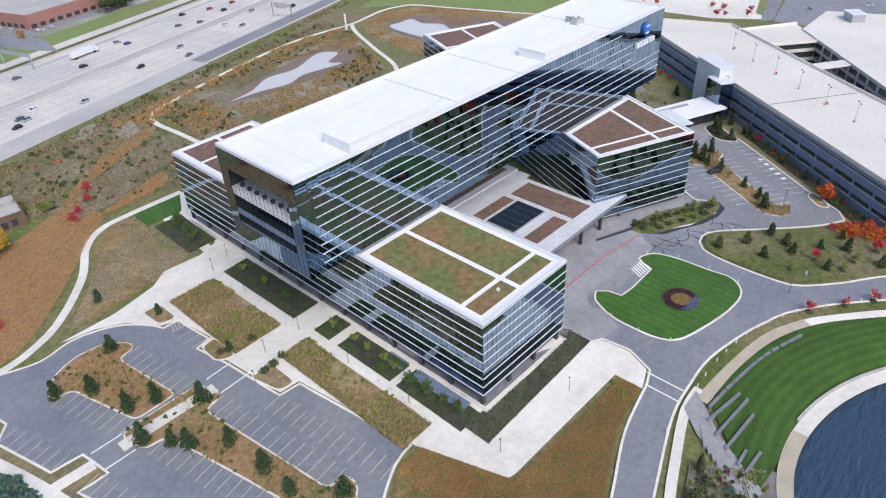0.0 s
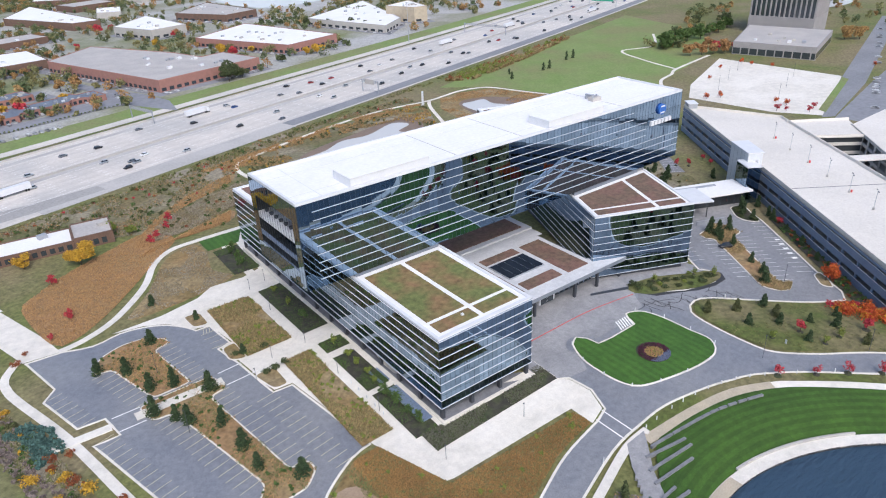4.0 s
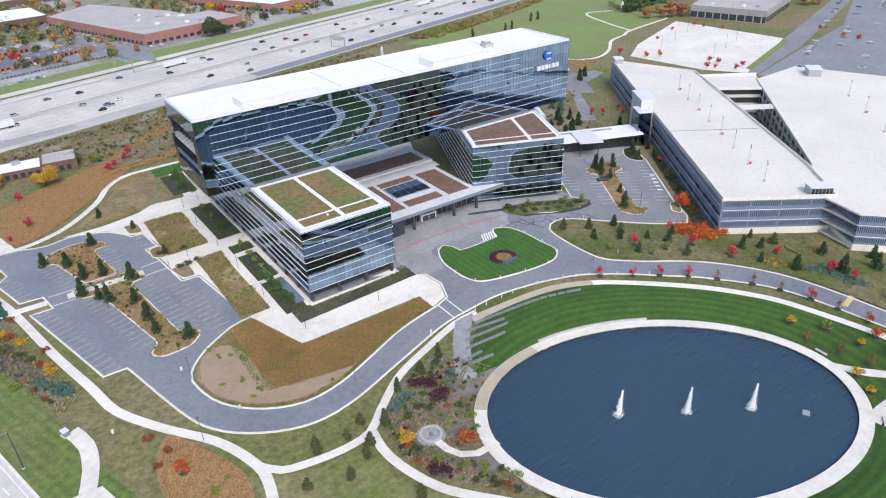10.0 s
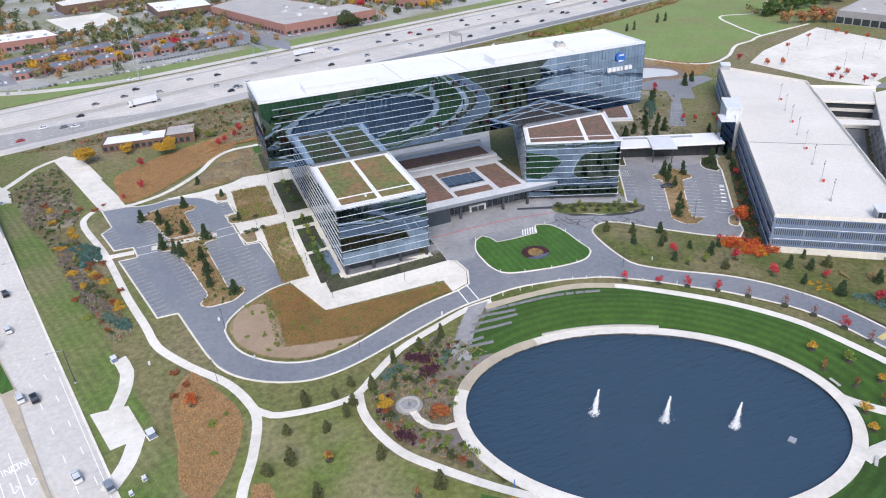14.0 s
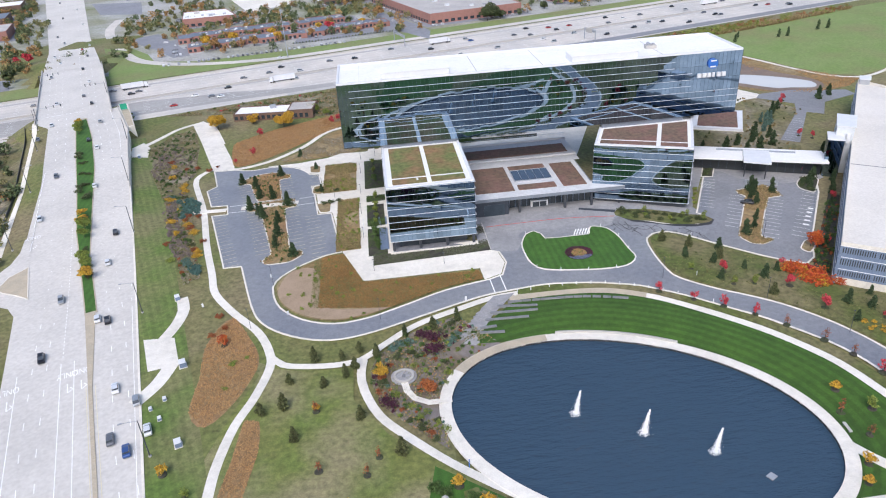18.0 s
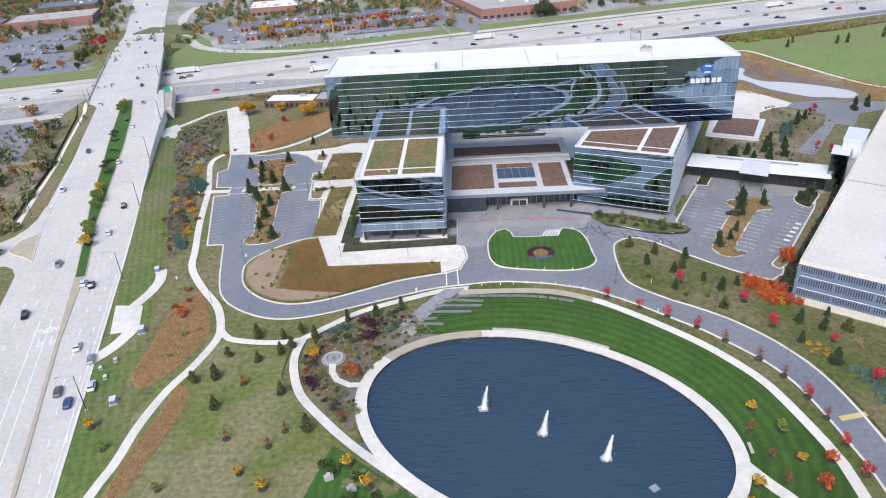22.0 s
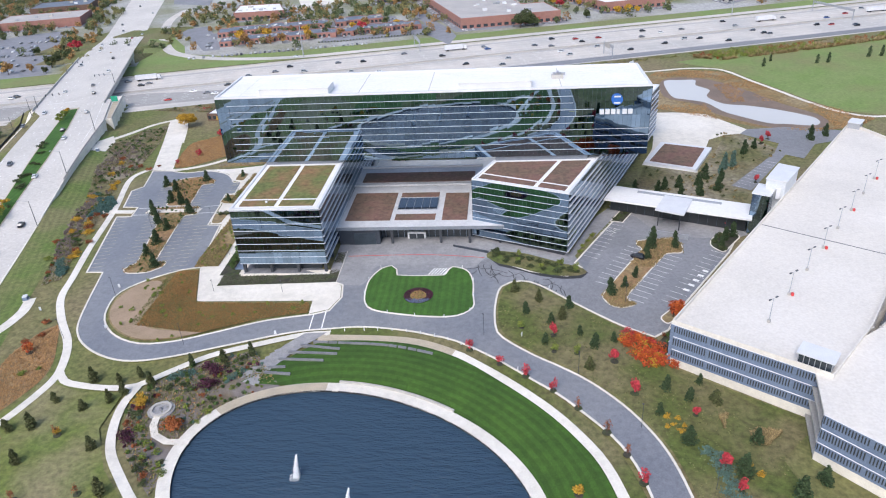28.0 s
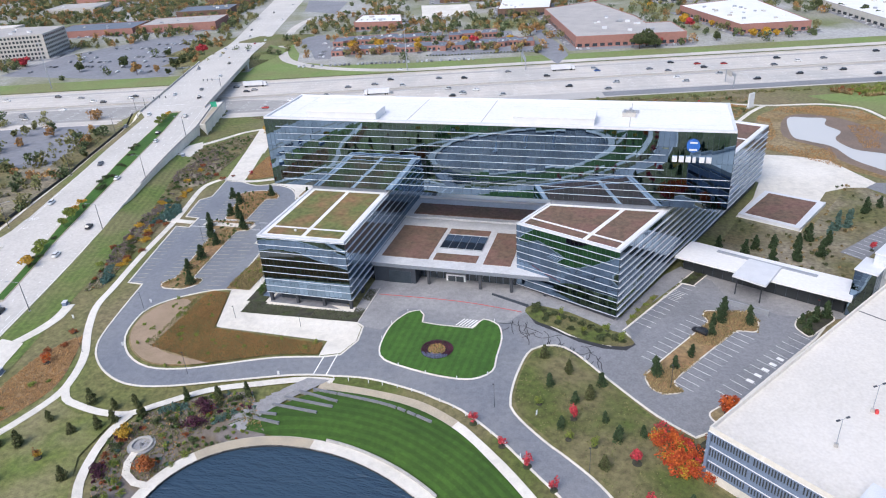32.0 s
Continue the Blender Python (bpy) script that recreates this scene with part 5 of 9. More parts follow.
# west wing
WW = [(13.5, -37.5), (42.5, -37.5), (42.5, 86), (13.5, 86)]
wing = empty("west_wing", 28, 24, -1.6, "five-storey glass wing with white fins and planted roof", "building")
# near-black filling for the unlit floors behind the wing's glass
part("core", boxes((13.7, 42.3, -37.3, 85.8, 1.9, 21.3)), M_UNLIT, wing)
wing_roof = part("roof", boxes((13.6, 42.4, -37.4, 85.9, 21.3, 21.6)), M_ROOFW, wing, "white roof with planted fields")
roof_edge(wing, WW, 21.2, 0.8, 0.75)
part("ground_floor", boxes((16.5, 39.8, -34.4, 83, -4.2, 1.9)), M_GLASSD, wing, "dark recessed ground floor")
part("plinth", boxes((13.2, 42.8, -38.4, 86.6, -4.2, -1.75)), M_CONC, wing)
part("terrace_floor", boxes((13.95, 42.05, -37.7, 85.9, -1.75, -1.69)), M_STONE, wing)
part("soffit", boxes((13.6, 42.4, -37.4, 85.9, 1.65, 1.9)), M_GREYMET, wing)
for y in [-36.6 + 9.4 * k for k in range(14)]:
    for x in (14.3, 41.7):
        part("column", boxes((x - 0.45, x + 0.45, y - 0.45, y + 0.45, -4.0, 1.7)), M_DARKMET, wing)
for x in (23.4, 32.6):
    part("column", boxes((x - 0.45, x + 0.45, -37.05, -36.15, -4.0, 1.7)), M_DARKMET, wing)
WFIN = [2.0 + 2.4 * k for k in range(9)]
glazed(wing, (13.5, -37.5), (42.5, -37.5), 1.9, 21.4, 5, 2.9, WFIN)
glazed(wing, (42.5, -37.5), (42.5, 0), 1.9, 21.4, 5, 2.9, WFIN, fin_deep=0.45)
glazed(wing, (42.5, 0), (42.5, 28), 1.9, 21.4, 5, 2.9, WFIN, False)
glazed(wing, (42.5, 28), (42.5, 86), 1.9, 21.4, 5, 2.9, WFIN, False)
glazed(wing, (42.5, 86), (13.5, 86), 1.9, 21.4, 5, 2.9, WFIN, False)
glazed(wing, (13.5, 86), (13.5, -37.5), 1.9, 21.4, 5, 2.94, WFIN)
for x0, x1, y0, y1 in ((15.9, 27.4, -35.2, -30.9), (28.9, 40.1, -35.2, -30.9), (15.9, 27.4, -29.6, -1.2), (28.9, 40.1, -29.6, -1.2)):
    part("sedum_field", boxes((x0, x1, y0, y1, 21.6, 21.78)), M_SEDUM, wing_roof, "green and brown sedum field")
for y0, y1 in ((30, 44), (45.5, 60), (61.5, 72), (73.5, 84)):
    for x0, x1 in ((16, 27.3), (28.8, 40)):
        part("sedum_field", boxes((x0, x1, y0, y1, 21.6, 21.78)), M_SEDUM2, wing_roof, "brown sedum field")
part("roof_vent", boxes((24, 24.6, -33, -32.4, 21.78, 22.3)), M_WHITE, wing)
part("pool", boxes((9.6, 12.6, -34.5, -18.5, -2.6, -1.72)), M_LOUVRE, wing, "blue-grey paving strip")
part("pool", boxes((9.6, 12.6, -15.5, -9.0, -2.6, -1.72)), M_LOUVRE, wing, "blue-grey paving strip")

# east wing, turned against the tower
EA, EB, EO = Vector((0.394, 0.919)), Vector((0.919, -0.394)), Vector((89.7, -15.7))


def ew(a, b):
    p = EO + EA * a + EB * b
    return (p.x, p.y)


EW = [ew(0, 0), ew(0, 33.9), ew(130, 33.9), ew(130, 0)]
ewing = empty("east_wing", *ew(60, 17), -1, "angled five-storey glass wing with white fins and planted roof", "building")
# near-black filling, as in the west wing: unlit floors in one colour
part("core", prisms(0.2, 21.0, [ew(0.2, 0.2), ew(0.2, 33.7), ew(129.8, 33.7), ew(129.8, 0.2)]), M_UNLIT, ewing)
ewing_roof = part("roof", prisms(21.0, 21.3, [ew(0.1, 0.1), ew(0.1, 33.8), ew(129.9, 33.8), ew(129.9, 0.1)]), M_ROOFW, ewing, "white roof with planted fields")
part("plinth", prisms(-4.2, 0.2, [ew(1.2, 1.2), ew(1.2, 32.7), ew(128, 32.7), ew(128, 1.2)]), M_DARKMET, ewing)
roof_edge(ewing, EW, 20.9, 0.8, 0.7)
EFIN = [0.4 + 2.33 * k for k in range(9)]
glazed(ewing, ew(0, 0), ew(0, 33.9), 0.3, 21.1, 5, 2.9, EFIN)
glazed(ewing, ew(0, 33.9), ew(130, 33.9), 0.3, 21.1, 5, 2.9, EFIN, fin_deep=0.5)
glazed(ewing, ew(130, 0), ew(0, 0), 0.3, 21.1, 5, 2.9, EFIN, False, 0.25)
glazed(ewing, ew(130, 33.9), ew(130, 0), 0.3, 21.1, 5, 2.9, EFIN, False)
for a0, a1, b0, b1 in ((1.7, 5.0, 1.8, 21.3), (1.7, 5.0, 22.8, 31.9), (6.3, 40, 1.8, 21.3), (6.3, 40, 22.8, 31.9)):
    f = clip([ew(a0, b0), ew(a0, b1), ew(a1, b1), ew(a1, b0)], 0, 1, -1.2)
    part("sedum_field", prisms(21.3, 21.48, f), M_SEDUM2, ewing_roof, "brown sedum field")
for a0, a1 in ((56, 70), (72, 88), (90, 108), (110, 127)):
    for b0, b1 in ((2, 16.3), (17.8, 31.8)):
        f = clip([ew(a0, b0), ew(a0, b1), ew(a1, b1), ew(a1, b0)], 0, -1, -29.6)
        if len(f) > 2:
            part("sedum_field", prisms(21.3, 21.48, f), M_SEDUM2, ewing_roof, "brown sedum field")

# podium with the entrance between the wings
podium = empty("entrance_podium", 70, -10, -1, "low entrance podium with planted roof and deep canopy", "building")
part("canopy", prisms(4.9, 6.1, [(42.7, -20.4), (107.2, -20.4), (104.5, -19.0), (92.8, -14.0), (90, -12.5), (90, 9.5), (42.7, 9.5)]), M_FASCIA, podium, "blue-grey metal canopy edge")
podium_roof = part("roof", prisms(6.1, 6.25, [(42.7, -20.3), (106.6, -20.3), (92.0, -14.7), (89.5, -13), (89.5, 9.5), (42.7, 9.5)]), M_TERRACE, podium, "pale terrace roof")
for x0, x1, y0, y1 in ((44.6, 60.6, -15.6, 7.8), (62.2, 76.4, 3.8, 7.6), (62.2, 76.4, -15.5, -10.9), (78.8, 87.6, -15.8, 6.8)):
    part("sedum_field", boxes((x0, x1, y0, y1, 6.25, 6.45)), M_SEDUM2, podium_roof, "brown sedum field")
light = part("skylight", boxes((62.0, 76.6, -7.5, 2.6, 6.25, 6.6)), M_GREYMET, podium, "flat glazed rooflight")
for k in range(5):
    part("pane", boxes((62.3 + 2.86 * k, 65.0 + 2.86 * k, -7.2, 2.3, 6.6, 6.68)), M_ROOFLIGHT, light)
part("upper_roof", boxes((42.7, 92, 14.6, 33.0, 6.25, 6.9)), M_TERRACE, podium, "raised pale roof step")
part("roof", boxes((42.7, 92, 9.5, 14.6, 6.0, 6.25)), M_TERRACE, podium)
part("sedum_field", boxes((45.2, 89.2, 16.8, 26.2, 6.9, 7.1)), M_SEDUM2, podium, "dark brown sedum field")
part("parapet", boxes((43, 92, 31.4, 31.9, 6.9, 7.8)), M_WHITE, podium)
for z in (10.2, 11.8):
    part("rail", boxes((43, 92, 32.0, 32.15, z - 0.7, z - 0.58)), M_FIN, podium)
# dark blue wall colour includes the shade cast by the canopy
part("wall", boxes((43.0, 57.3, -19.6, -10, -3.5, 4.9)), M_NAVY, podium, "metal wall beside the entrance, darkened for canopy shade")
part("shutter", boxes((48.2, 55.8, -19.75, -19.6, -3.3, 3.4)), M_MULLION, podium)
part("glass_wall", boxes((57.3, 108, -14.6, -14.3, -3.5, 4.9)), M_GLASSD, podium, "dark entrance glazing")
for k in range(22):
    part("mullion", boxes((58.5 + 2.2 * k, 58.62 + 2.2 * k, -14.75, -14.6, -3.3, 4.9)), M_LOUVRE, podium)
for x in (61.5, 78.5, 88.5, 99):
    part("column", boxes((x - 0.4, x + 0.4, -19.4, -18.6, -3.5, 4.9)), M_DARKMET, podium)
part("doorway", boxes((66.5, 72.9, -15.9, -14.7, -3.3, 1.6)), M_WHITE, podium, "pale framed entrance door")
part("door_glass", boxes((67.1, 69.6, -16.0, -15.9, -3.2, 1.1), (69.8, 72.3, -16.0, -15.9, -3.2, 1.1)), M_GLASSD, podium)
rail = empty("ramp_wall", 88, -24, -1, "low dark wall of a ramp before the entrance", "wall")
part("panel", boxes((-6.5, 6.5, -0.2, 0.2, -1.5, 0.5), m=Matrix.Translation((89, -24.0, -0.9)) @ Matrix.Rotation(radians(-21), 4, "Z")), M_NAVY, rail)

# link roof with its porch
link = empty("link_building", 162, 2, -2, "low white-roofed glazed link between wing and garage", "building")
LK = [(137, 5), (183.8, -13.8), (188, -2), (142.5, 16.8)]
part("roof", prisms(3.1, 3.8, LK), M_ROOFW, link, "white flat roof")
# glazed wall in near-black, the roof overhang's shade put into its colour
part("wall", prisms(-3.2, 3.1, [(140.2, 8.2), (183.7, -9.3), (186.5, -3), (143.5, 14.5)]), M_UNLIT, link)
for k in range(16):
    part("mullion", tubes(((140.2 + 43.5 * k / 15, 8.1 - 17.5 * k / 15, -3.1), (140.2 + 43.5 * k / 15, 8.1 - 17.5 * k / 15, 3.1), 0.08, 0.08), n=6), M_MULLION, link)
part("porch_roof", prisms(4.0, 4.6, [(153.2, -6.2), (162.0, -11.0), (167.8, 1.6), (159, 5.6)]), M_WHITE, link, "white porch roof")
for x, y in ((154.9, -5.0), (161.4, -8.9)):
    part("column", tubes(((x, y, -3), (x, y, 4.0), 0.2, 0.2), n=10), M_DARKMET, link)
part("roof_rib", prisms(3.8, 4.1, [(149.8, 9.8), (177, -1.8), (177.6, -0.6), (150.4, 11)]), M_GREYMET, link)
wallb = empty("low_wall", 158, -17, -2.2, "low grey wall before the porch", "wall")
part("panel", boxes((-6, 6, -0.25, 0.25, -1.2, 1.0), m=Matrix.Translation((157.5, -13.5, -1.9)) @ Matrix.Rotation(radians(-22), 4, "Z")), M_GREYMET, wallb)

# planted roof and court behind
court = empty("garden_roof", 176, 62, -3, "low planted roof with white rim in the garden", "building")
part("rim", prisms(-3.8, -2.3, [(160.8, 55.6), (180.5, 45.4), (193.5, 71), (173, 80)]), M_WHITE, court)
part("sedum_field", prisms(-2.3, -2.1, [(163.5, 56.4), (179.6, 48.4), (190, 70), (174, 77)]), M_SEDUM2, court, "brown sedum field")
sheet("rear_court", [(43, 33), (98, 33), (118, 80), (112, 86), (43, 86)], M_CONC, 0.15, "pale concrete court behind the podium", category="pavement")
sheet("planted_bed", [(49, 66), (88, 65.4), (89, 69.6), (49, 70.2)], M_MULCH, 0.22, "planted bed in the rear court", category="bed")
sheet("rear_drive", [(150, 128), (168, 128), (190, 127), (204, 123), (217, 98), (212, 92), (205, 91), (196, 85), (191, 72), (185, 58), (181, 45), (160, 55), (168, 74), (172, 92), (160, 104)], M_CONC, 0.1, "pale concrete rear drive", category="road")
sheet("lawn", [(150, 22), (186, 5), (196, 24), (191, 31), (212, 56), (225, 65), (212, 92), (205, 92), (196, 72), (182, 44), (161, 54)], M_MEADOW, 0.1, "garden of grasses and firs beside the link", category="lawn")
sheet("road", [(217, 98), (235, 100), (262, 92), (262, 84), (240, 76), (229, 59), (223, 64), (197, 26), (190.8, 31), (211, 56), (219, 66), (225, 78), (212, 92)], M_ASPHALT2, 0.14, "grey asphalt car park behind the garage", category="road")
stalls((192, 31), (212, 57), -5.2, 10, M_STRIPE, WL, 0.2)

# ---- garage ----
GP, GQ, GA = Vector((0.579, 0.815)), Vector((0.815, -0.579)), Vector((142.4, -82.4))


def gp(p, q):
    v = GA + GP * p + GQ * q
    return (v.x, v.y)


RS, SS, RF = Vector((0.728, 0.686)), Vector((0.686, -0.728)), Vector((166.3, -115.2))


def gr(r, s):
    v = RF + RS * r + SS * s
    return (v.x, v.y)


garage = empty("parking_garage", *gp(80, 30), -3, "long parking garage with pale roof deck and blue-grey louvred front", "building")
DK = 9.2
G1 = [gp(0, 0), gp(0, 37), gp(26, 39.5), gp(153, 37.8), gp(180, 0)]
G2 = [gr(0, 0), gr(0, 84), gr(150, 84), gr(178, 18), gr(152, -5.2), gr(40, -5.2), gr(14, -9)]
lvl = (-3.2, 0.9, 5.0)
for z in lvl:
    part("slab", prisms(z, z + 0.5, G1), M_PRECAST, garage)
    part("slab", prisms(z, z + 0.5, G2), M_PRECAST, garage)
part("deck", prisms(DK - 0.6, DK, G1), M_DECK, garage, "pale concrete roof deck")
part("deck", prisms(DK - 0.63, DK - 0.03, G2), M_DECK, garage, "pale concrete roof deck")
part("bridge_deck", prisms(DK - 0.6, DK - 0.05, [gp(145, 37), gp(123, 36.8), gp(121, 60.5), gp(145, 66)]), M_DECK, garage)
# solid near-black block, painted as the shade inside the open storeys
part("inner_block", prisms(-4, DK - 0.62, [gp(144.6, 37), gp(124.2, 37.2), gp(122.2, 60.2), gp(144.6, 65.5)]), M_UNLIT, garage, "storeys behind the court, painted near-black for shade")
for z in (-2.6, 0.9, 5.0, 8.6):
    part("spandrel", prisms(z - 0.3, z + 1.1, [gp(124.0, 37.2), gp(123.7, 37.2), gp(121.7, 60.2), gp(122.0, 60.2)]), M_DECK, garage)
part("rear_wall", prisms(-4, DK + 1.0, [gp(145, 36.8), gp(145.4, 36.8), gp(145.4, 66.2), gp(145, 66.2)]), M_DECK, garage)
part("bridge_deck", prisms(DK - 0.5, DK - 0.06, [gp(98, 36.8), gp(92, 36.8), gp(92, 56), gp(98, 58)]), M_DECK, garage)
roof_edge(garage, G1, DK - 0.6, 0.35, 1.7, M_DECK, True)
part("court_floor", prisms(-4, -3.3, [gp(26, 38), gp(153, 36), gp(153, 65)]), M_ASPHALT, garage)


def louvred(p, q):
    """A louvred garage front from p to q, its outer side to the right."""
    P, Q = Vector((*p, 0)), Vector((*q, 0))
    d, L = (Q - P).normalized(), (Q - P).length
    F = Matrix.Translation(P) @ Matrix(((d.x, -d.y, 0, 0), (d.y, d.x, 0, 0), (0, 0, 1, 0), (0, 0, 0, 1)))
    for z0, z1 in ((-1.2, 1.5), (2.2, 5.4), (6.1, 9.0)):
        part("backing", boxes((0, L, -0.05, 0.15, z0, z1), m=F), M_LOUVRE, garage)
        # slots are raised near-black bars, the shade of openings put into colour
        bm = bmesh.new()
        n = round(L / 0.62)
        for i in range(n):
            if i % 16 == 15:
                continue
            x = L * (i + 0.5) / n
            box(bm, x - 0.13, x + 0.13, -0.12, -0.04, z0 + 0.75, z1 - 0.45, F)
        tagged(part("louvre_field", bm, M_UNLIT, garage, "louvre slots with their shade painted near-black"), kind="stuff")
        part("rail", boxes((-0.1, L + 0.1, -0.22, 0.2, z1, z1 + 0.1), m=F), M_WHITE, garage)
    part("base_panel", boxes((0, L, -0.02, 0.2, -6.0, -1.2), m=F), M_CONC, garage)
    for z0, z1 in ((1.6, 2.2), (5.5, 6.1)):
        part("panel", boxes((0, L, 0.0, 0.2, z0, z1), m=F), M_LOUVRE, garage)


louvred(gp(0, 0), gp(0, 37))
louvred(gr(0, 0), gr(0, 84))
louvred(gp(3, 37.2), gr(0, 0))


def open_front(p, q, bay):
    """The open side of the garage: spandrels and columns before near-black, shade-coloured storeys."""
    P, Q = Vector((*p, 0)), Vector((*q, 0))
    d, L = (Q - P).normalized(), (Q - P).length
    F = Matrix.Translation(P) @ Matrix(((d.x, -d.y, 0, 0), (d.y, d.x, 0, 0), (0, 0, 1, 0), (0, 0, 0, 1)))
    n = round(L / bay)
    for k in range(n + 1):
        x = L * k / n
        part("column", boxes((x - 0.35, x + 0.35, 0.0, 0.7, -5, 8.6), m=F), M_LOUVRE, garage)
    for z in (-1.9, 2.2, 6.3):
        for k in range(n):
            part("spandrel", boxes((L * k / n + 0.02, L * (k + 1) / n - 0.02, -0.25, -0.02, z - 1.55, z + 1.0), m=F), M_LOUVRE, garage)
        part("rail", boxes((0, L, -0.4, -0.26, z + 1.0, z + 1.15), m=F), M_WHITE, garage)
    part("upper_band", boxes((0, L, -0.25, 0.1, 7.9, DK - 0.62), m=F), M_LOUVRE, garage)


open_front(gp(180, 0), gp(0, 0), 9.0)
# added near-black wall: the shade deep inside the open storeys
part("inner_wall", prisms(-4, 8.5, [gp(2, 16), gp(176, 16), gp(176, 16.5), gp(2, 16.5)]), M_UNLIT, garage)
for side in (((gp(153, 37.8)), gp(26, 39.5)), (gr(40, -5.2), gr(152, -5.2))):
    P, Q = Vector((*side[0], 0)), Vector((*side[1], 0))
    L = (Q - P).length
    for z in lvl + (8.6,):
        c, d = (P + Q) / 2, (Q - P).normalized()
        F = Matrix.Translation(c) @ Matrix(((d.x, -d.y, 0, 0), (d.y, d.x, 0, 0), (0, 0, 1, 0), (0, 0, 0, 1)))
        part("spandrel", boxes((-L / 2, L / 2, -0.2, 0.1, z - 0.2, z + 1.1), m=F), M_PRECAST, garage)
    for k in range(16):
        c = P + (Q - P) * k / 15
        part("column", boxes((c.x - 0.4, c.x + 0.4, c.y - 0.4, c.y + 0.4, -4, 9.2)), M_PRECAST, garage)
# stair tower and roof huts
stair = empty("stair_tower", 193, -3, -2, "glass stair tower with white roof at the garage", "building")
SX = [(184.0, -10.2), (188.6, -12.9), (193.0, -5.5), (188.4, -2.7)]
# near-black core for the unlit inside of the stair tower
part("core", prisms(-3.5, 11.7, [(184.6, -10.0), (188.4, -12.3), (192.4, -5.6), (188.5, -3.2)]), M_UNLIT, stair)
for a, b in ((SX[0], SX[1]), (SX[1], SX[2]), (SX[2], SX[3]), (SX[3], SX[0])):
    glazed(stair, a, b, -3.2, 11.8, 5, 1.6, [])
part("roof", prisms(11.7, 12.1, [(183.6, -10.2), (188.7, -13.3), (193.4, -5.4), (188.3, -2.3)]), M_WHITE, stair)
part("lift_head", prisms(-3.4, 15.4, [(189.0, -6.6), (194.3, -9.7), (202.6, 2.2), (197.4, 6.2)]), M_PANELW, stair, "pale metal clad lift head")
part("roof", prisms(15.4, 15.75, [(188.7, -6.7), (194.4, -10.1), (203.0, 2.2), (197.3, 6.6)]), M_WHITE, stair)
for k in range(5):
    x, y = 189.0 + 8.4 * k / 5, -6.6 + 12.8 * k / 5
    part("panel_joint", tubes(((x, y, -3), (x, y, 15.3), 0.06, 0.06), n=6), M_GREYMET, stair)
for k in (0.3, 0.65):
    x, y = 189.0 + 5.3 * k, -6.6 - 3.1 * k
    part("duct", boxes((x - 0.7, x + 0.7, y - 0.9, y + 0.3, 9.2, 11.6 + 2 * k)), M_WHITE, stair)
hut = empty("roof_hut", *gp(2, 33), DK, "glazed white-roofed stair hut on the garage deck", "hut")
HB = [gp(0.8, 28.6), gp(0.8, 36.6), gp(6, 36.6), gp(6, 28.6)]
part("frame", prisms(DK, DK + 2.9, [gp(1.2, 29), gp(1.2, 36.2), gp(5.6, 36.2), gp(5.6, 29)]), M_GREYMET, hut)
part("roof", prisms(DK + 2.9, DK + 3.2, HB), M_WHITE, hut)
for k in range(6):
    part("pane", prisms(DK + 0.5, DK + 2.6, [gp(1.12, 29.2 + 1.17 * k), gp(1.12, 30.2 + 1.17 * k), gp(1.18, 30.2 + 1.17 * k), gp(1.18, 29.2 + 1.17 * k)]), M_GLASSD, hut)
hut2 = empty("roof_hut", *gp(177, 3), DK, "grey stair hut at the garage's far corner", "hut")
part("body", prisms(-3, DK + 2.4, [gp(175, 0.6), gp(175, 5), gp(181, 5), gp(181, 0.6)]), M_GREYMET, hut2)
part("roof", prisms(DK + 2.4, DK + 2.7, [gp(174.7, 0.3), gp(174.7, 5.3), gp(181.3, 5.3), gp(181.3, 0.3)]), M_WHITE, hut2)
hut3 = empty("roof_hut", *gr(160, 20), DK, "grey stair hut on the far garage deck", "hut")
part("body", prisms(DK, DK + 3.5, [gr(158, 20), gr(158, 26), gr(166, 26), gr(166, 20)]), M_GREYMET, hut3)
part("roof", prisms(DK + 3.5, DK + 3.8, [gr(157.6, 19.6), gr(157.6, 26.4), gr(166.4, 26.4), gr(166.4, 19.6)]), M_WHITE, hut3)
part("joint", prisms(DK, DK + 0.02, [gp(67, 0.5), gp(66.6, 0.5), gp(66.6, 37.5), gp(67, 37.5)]), M_DARKMET, garage)


# ---- lamps ----
def deck_lamp():
    e = empty("deck_lamp", 0, 0, 0, "twin-head lamp post on the garage deck", "lamp", "garage deck lamps")
    part("base", tubes(((0, 0, 0), (0, 0, 0.8), 0.4, 0.4), n=12), M_PRECAST, e)
    part("pole", tubes(((0, 0, 0.8), (0, 0, 7.0), 0.1, 0.07)), M_GREYMET, e)
    part("arm", tubes(((-0.9, 0, 7.0), (0.9, 0, 7.0), 0.05, 0.05)), M_GREYMET, e)
    for s in (-1, 1):
        part("head", boxes((s * 1.2 - 0.4, s * 1.2 + 0.4, -0.18, 0.18, 6.95, 7.15)), M_DARKMET, e)
    return e


lamp = deck_lamp()
LAMPS = [gp(14 + 15.6 * k, 19 + 0.25 * k) for k in range(8)] + [gr(30 + 24 * k, 30) for k in range(5)] + [gr(44 + 24 * k, 62) for k in range(4)]
for i, (x, y) in enumerate(LAMPS):
    m = Matrix.Translation((x, y, DK)) @ Matrix.Rotation(0.6, 4, "Z")
    if i:
        c = copy_thing(lamp, m)
    if i % 2:
        r = empty("fire_point", x + 0.7, y - 0.4, DK, "red fire point box beside a deck lamp", "box", "fire points")
        part("cabinet", boxes((x + 0.45, x + 1.0, y - 0.7, y - 0.1, DK, DK + 0.9)), M_RED, r)
